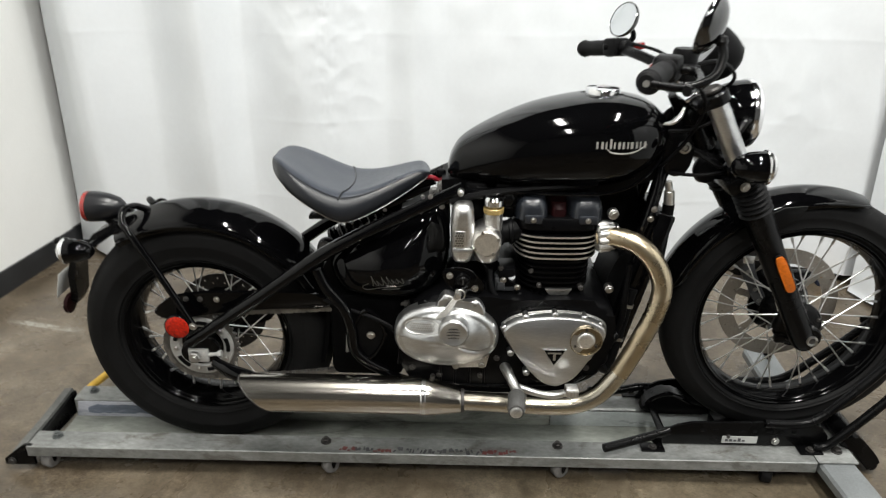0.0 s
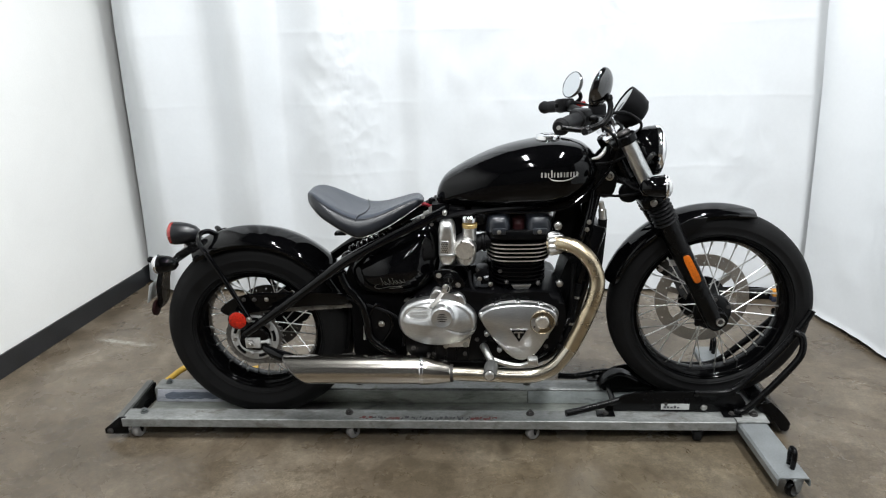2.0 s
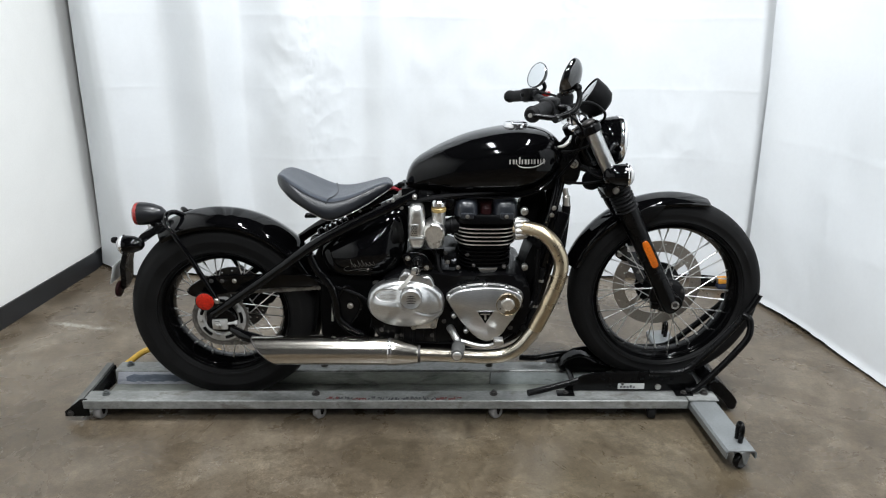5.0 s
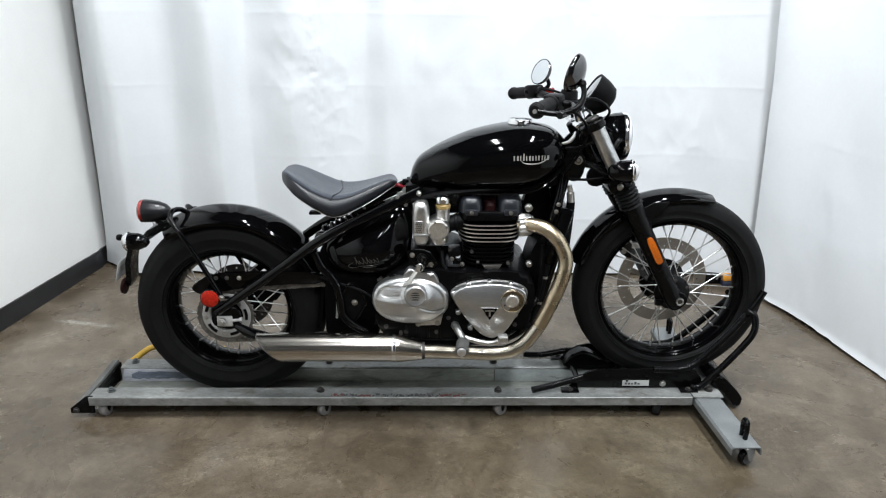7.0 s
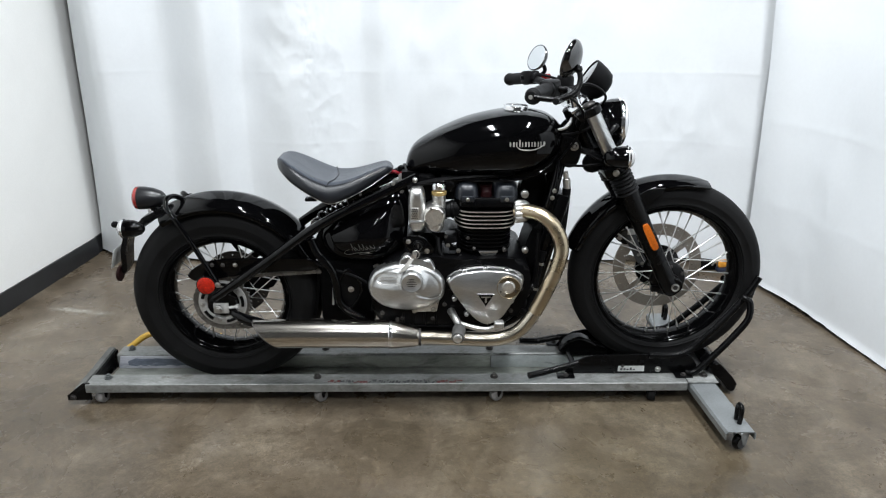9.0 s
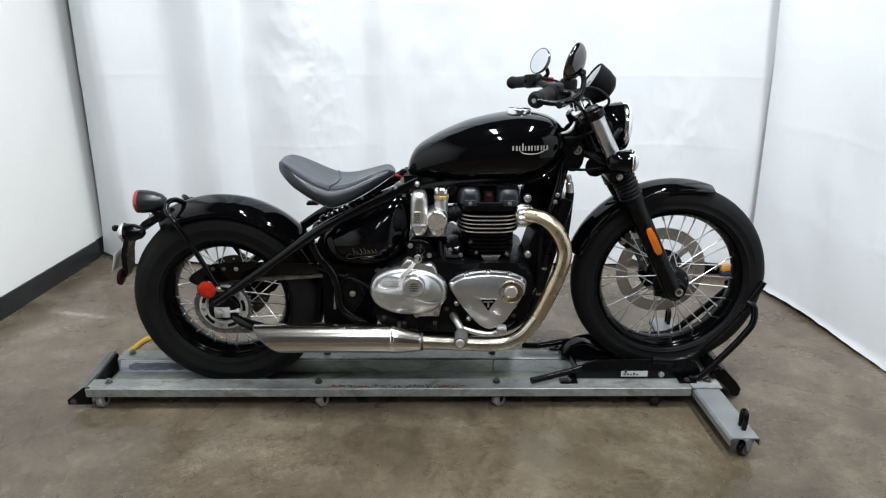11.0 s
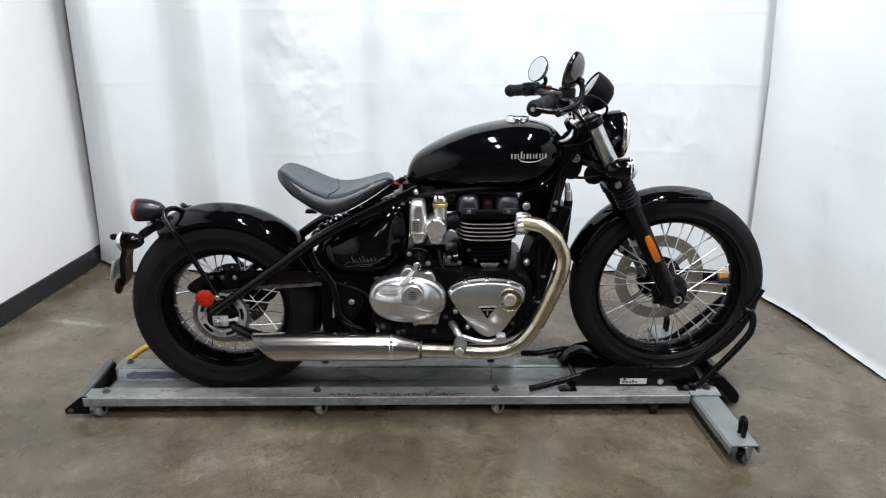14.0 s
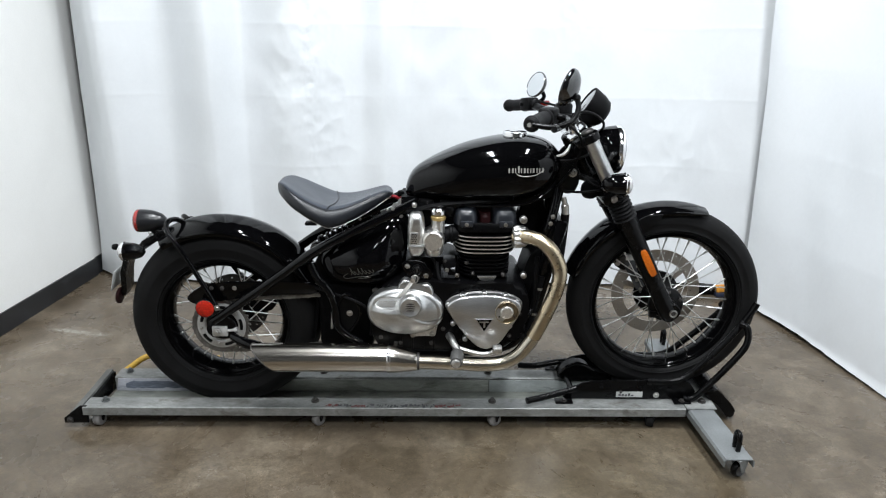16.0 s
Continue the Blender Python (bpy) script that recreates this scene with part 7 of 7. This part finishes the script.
for k in range(6):
    turn_ = Matrix.Translation(FA + Vector((0, 0.067, 0))) @ Matrix.Rotation(2 * math.pi * k / 6 + 0.3, 4, "Y")
    part("carrier_arm", moved(plate(rounded([(0.060, -0.018), (0.084, -0.008), (0.112, -0.010), (0.124, 0.0), (0.112, 0.010), (0.084, 0.008), (0.060, 0.018)], 3), -0.003, 0.003, 0.001), turn_), DISC, front)
    part("disc_rivet", moved(cyl(0.006, (0.117, -0.005, 0), (0.117, 0.005, 0), 14, 0.001), turn_), BOLT, front)
part("hub_flange", lathe([(0.02, -0.070), (0.047, -0.068), (0.055, -0.062), (0.060, -0.055), (0.060, -0.044), (0.02, -0.042)], FA, "y", 40), SATIN, front, "black hub flange")
for k in range(6):
    q = 2 * math.pi * k / 6 + 0.5
    part("flange_bolt", hexbolt((FA.x + 0.049 * math.cos(q), -0.069, FA.z + 0.049 * math.sin(q)), 0.005, (0, -1, 0)), BOLT_DARK, front)
cal = part("brake_caliper", plate(rounded([(1.342, 0.522), (1.344, 0.573), (1.379, 0.609), (1.421, 0.595), (1.428, 0.549), (1.394, 0.507)]), 0.045, 0.105, 0.008), SATIN, bike, "black brake caliper")
part("piston_cover", join(cyl(0.017, (1.366, 0.048, 0.545), (1.366, 0.038, 0.545), 20, 0.003), cyl(0.015, (1.398, 0.048, 0.578), (1.398, 0.039, 0.578), 20, 0.003)), BOLT_DARK, cal, "dull steel piston cover")
part("caliper_carrier", plate(rounded([(1.360, 0.560), (1.374, 0.520), (1.398, 0.480), (1.420, 0.440), (1.444, 0.422), (1.452, 0.446), (1.432, 0.482), (1.414, 0.520), (1.392, 0.566)], 4), 0.040, 0.048, 0.002), PLATE_DARK, cal, "dark grey caliper carrier")
part("pad_spring", box(1.374, 1.402, 0.036, 0.046, 0.545, 0.566, 0.002), ALU_CAST, cal, "bright pad retaining spring")
for q in ((1.353, 0.566), (1.412, 0.560), (1.392, 0.520), (1.384, 0.600), (1.420, 0.470), (1.436, 0.438), (1.350, 0.532)):
    part("caliper_bolt", hexbolt((q[0], 0.044, q[1]), 0.0065, (0, -1, 0)), BOLT, cal)
part("brake_line", tube([(1.40, 0.07, 0.60), (1.385, 0.08, 0.66), (1.33, 0.085, 0.74), (1.27, 0.08, 0.81)], 0.0045, 8), MATTE, bike, "black front brake line")
part("wheel_sensor", join(cyl(0.006, (1.457, -0.062, 0.392), (1.492, -0.075, 0.386), 8), box(1.440, 1.466, -0.078, -0.062, 0.379, 0.399, 0.003)), SATIN, bike)

# handlebar and controls
bar = [(0.974, 0.385, 1.053), (1.03, 0.275, 1.064), (1.07, 0.19, 1.056), (1.115, 0.11, 1.038), (1.14, 0.05, 1.030), (1.145, 0, 1.029)]
LEAN = 0.055


def bar_place(k, s):
    """A point of the handlebar, which stands a little turned and dips to its far side."""
    x_, y_, z_ = bar[k]
    return Vector((x_ + 0.028 * s * y_, s * y_, z_ - LEAN * s * y_))


BARS = [bar_place(k, 1) for k in range(6)] + [bar_place(k, -1) for k in (4, 3, 2, 1, 0)]
hb = part("handlebar", tube(BARS, 0.0125, 14), SATIN, bike, "black flat handlebar")
for s in (-1, 1):
    a, b = bar_place(0, s), bar_place(1, s)
    ax = (b - a).normalized()
    grip = part("grip", lathe([(0.0, -0.016), (0.015, -0.016), (0.0195, -0.012), (0.0205, -0.004), (0.0225, -0.002), (0.0225, 0.004), (0.0195, 0.008), (0.0205, 0.055), (0.0195, 0.10), (0.024, 0.104), (0.024, 0.112), (0.0, 0.114)], a, ax, 28), GRIP, hb, "black rubber grip")
    part("bar_end", cyl(0.006, a - ax * 0.0185, a - ax * 0.014, 12), BOLT, grip)
    c = a + ax * 0.135
    part("switch_housing", moved(box(-0.025, 0.024, -0.027, 0.027, -0.022, 0.024, 0.008), Matrix.Translation(c) @ Vector((0, 1, 0)).rotation_difference(Vector((ax.x, ax.y, ax.z)) * (1 if ax.y > 0 else -1)).to_matrix().to_4x4()), MATTE, hb, "black switch housing")
    part("switch_button", box(c.x - 0.034, c.x - 0.018, c.y - 0.008, c.y + 0.008, c.z - 0.006, c.z + 0.008, 0.003), RED if s < 0 else MATTE, hb, "red switch" if s < 0 else "")
    lv = c + Vector((0.018, 0, 0.0))
    part("lever", tube([lv, lv + Vector((0.03, s * 0.02, -0.004)), lv + Vector((0.022, s * 0.07, -0.01)), lv + Vector((-0.008, s * 0.13, -0.014)), lv + Vector((-0.03, s * 0.17, -0.012))], [0.009, 0.009, 0.008, 0.007, 0.009], 10), SATIN, hb, "black hand lever")
    part("perch", cyl(0.017, c + ax * 0.028, c + ax * 0.05, 20, 0.003), MATTE, hb)
part("kill_switch", moved(box(-0.017, 0.017, -0.012, 0.012, -0.008, 0.009, 0.004), Matrix.Translation((1.094, 0.245, 1.056)) @ Matrix.Rotation(radians(-12), 4, "Y")), RED, hb, "red switch lever")
# brake fluid reservoir
part("reservoir", moved(lathe([(0.0, 0.03), (0.022, 0.03), (0.025, 0.024), (0.025, -0.02), (0.02, -0.026), (0.0, -0.026)], (0, 0, 0), "z", 28), Matrix.Translation((1.083, -0.185, 1.077))), MATTE, hb, "black brake fluid reservoir")
for s in (-1, 1):
    part("bar_riser", join(cyl(0.016, on_fork(s * 0.045, 0.668, -0.03), Vector((1.140, s * 0.045, 1.030)), 18, 0.003), cyl(0.02, (1.139, s * 0.045 - 0.014, 1.035), (1.139, s * 0.045 + 0.014, 1.035), 20, 0.003)), CHROME, bike, "polished handlebar riser")
part("clamp_cover", moved(box(-0.036, 0.030, -0.09, 0.09, -0.004, 0.006, 0.004), Matrix.Translation(on_fork(0, 0.671, -0.02)) @ Matrix.Rotation(-RAKE, 4, "Y")), CHROME, bike, "polished top clamp plate")
part("master_cylinder", join(moved(box(-0.018, 0.02, -0.035, 0.03, -0.016, 0.016, 0.006), Matrix.Translation((1.075, -0.2, 1.064)) @ Matrix.Rotation(radians(20), 4, "Z")), cyl(0.007, (1.085, -0.165, 1.06), (1.10, -0.145, 1.05), 12)), MATTE, hb, "black brake master cylinder")

# instrument
IC = Vector((1.194, 0.0, 1.082))
IAX = Vector((-0.83, 0.03, 0.55))
ins = part("instrument", lathe([(0.0, -0.068), (0.03, -0.066), (0.046, -0.054), (0.054, -0.028), (0.057, 0.0), (0.057, 0.010), (0.054, 0.012), (0.053, 0.005), (0.0, 0.005)], IC, IAX, 44), MATTE, bike, "round black instrument pod")
part("instrument_glass", lathe([(0.0, 0.011), (0.03, 0.0105), (0.050, 0.0085), (0.0525, 0.0055), (0.0, 0.0055)], IC, IAX, 40), DIAL, ins, "glossy instrument face")
part("instrument_bracket", tube([tuple(IC - IAX.normalized() * 0.06), (1.225, 0, 1.035), (1.195, 0, 1.015)], 0.012, 8), SATIN, ins)


def mirror(centre, facing, r, stem, name_label):
    m_ = part("mirror", lathe([(0.0, -0.027), (r * 0.35, -0.0255), (r * 0.65, -0.020), (r * 0.85, -0.0125), (r * 0.96, -0.006), (r, 0.0), (r, 0.004), (r * 0.96, 0.0055), (r * 0.95, 0.003), (0.0, 0.003)], centre, facing, 40), MIRROR_BACK, hb, name_label)
    part("mirror_glass", lathe([(0.0, 0.0040), (r * 0.93, 0.0040), (r * 0.93, 0.0031), (0.0, 0.0031)], centre, facing, 40), MIRROR, m_, "silvered mirror glass")
    part("mirror_stem", tube(stem, 0.0075, 10), SATIN, m_, "black mirror stem")
    part("stem_ball", lathe([(0.0, -0.011), (0.008, -0.008), (0.011, 0.0), (0.008, 0.008), (0.0, 0.011)], Vector(stem[0]), "z", 16), SATIN, m_)


mirror(Vector((1.080, 0.372, 1.110)), Vector((-0.82, -0.47, 0.40)), 0.048, [(1.092, 0.372, 1.10), (1.11, 0.372, 1.068), (1.09, 0.385, 1.045), (1.03, 0.40, 1.034), (0.976, 0.402, 1.032)], "round black bar-end mirror")
mirror(Vector((1.060, -0.362, 1.168)), Vector((-0.83, 0.48, 0.27)), 0.052, [(1.082, -0.372, 1.142), (1.086, -0.38, 1.116), (1.07, -0.392, 1.085), (1.02, -0.402, 1.068), (0.962, -0.402, 1.074)], "round black bar-end mirror")

# cables and hoses
CAB = (((1.040, -0.235, 1.066), (1.109, -0.2, 1.037), (1.156, -0.13, 0.978), (1.142, -0.09, 0.898), (1.095, -0.07, 0.826)),
       ((1.070, 0.235, 1.066), (1.144, 0.18, 1.047), (1.181, 0.1, 0.998), (1.171, 0.05, 0.918), (1.112, 0.04, 0.836)),
       ((1.069, -0.18, 1.061), (1.161, -0.15, 1.078), (1.235, -0.06, 1.030), (1.228, 0.02, 0.969), (1.203, 0.05, 0.878)),
       ((1.176, -0.05, 0.863), (1.227, -0.075, 0.834), (1.267, -0.075, 0.830), (1.326, -0.07, 0.790), (1.356, -0.03, 0.740)),
       ((1.116, -0.06, 0.816), (1.165, -0.09, 0.818), (1.226, -0.09, 0.824), (1.290, -0.05, 0.820)),
       ((1.101, -0.085, 0.917), (1.140, -0.1, 0.923), (1.184, -0.105, 0.944), (1.205, -0.09, 0.974)))
for pts in CAB:
    part("cable", tube(pts, 0.0042, 8), MATTE, bike, "black control cable")
part("ignition_cover", join(cyl(0.02, (1.168, -0.045, 0.948), (1.166, -0.075, 0.948), 20, 0.004), box(1.143, 1.193, -0.05, 0.05, 0.918, 0.973, 0.01)), MATTE, bike, "black ignition housing")
part("horn", lathe([(0.0, -0.018), (0.016, -0.017), (0.029, -0.010), (0.034, 0.002), (0.030, 0.016), (0.0, 0.022)], (1.213, -0.035, 0.817), Vector((0.3, -1, -0.1)), 32), MATTE, bike, "black round horn")
part("horn_bracket", tube([(1.178, -0.02, 0.855), (1.20, -0.025, 0.85), (1.225, -0.03, 0.845), (1.25, -0.04, 0.83)], 0.012, 8), SATIN, bike)
part("neck_plate", plate(rounded([(1.104, 0.906), (1.128, 0.918), (1.150, 0.908), (1.170, 0.874), (1.162, 0.822), (1.136, 0.806), (1.108, 0.822), (1.100, 0.866)], 4), -0.066, -0.060, 0.002), SATIN, bike, "black steering neck plate")
part("neck_bolt", join(lathe([(0.0, -0.004), (0.0055, -0.004), (0.006, 0.0), (0.006, 0.004)], (1.146, -0.073, 0.876), "y", 6), lathe([(0.0085, -0.006), (0.0135, -0.005), (0.014, 0.006), (0.0085, 0.006)], (1.146, -0.070, 0.876), "y", 28, True)), BOLT, bike, "steel neck bolt")
part("polished_bracket", tube([(1.088, -0.08, 0.931), (1.108, -0.085, 0.936), (1.124, -0.08, 0.950), (1.131, -0.075, 0.967)], [0.003, 0.0055, 0.006, 0.003], 8), ALU_CAST, bike, "polished bracket behind the tank")
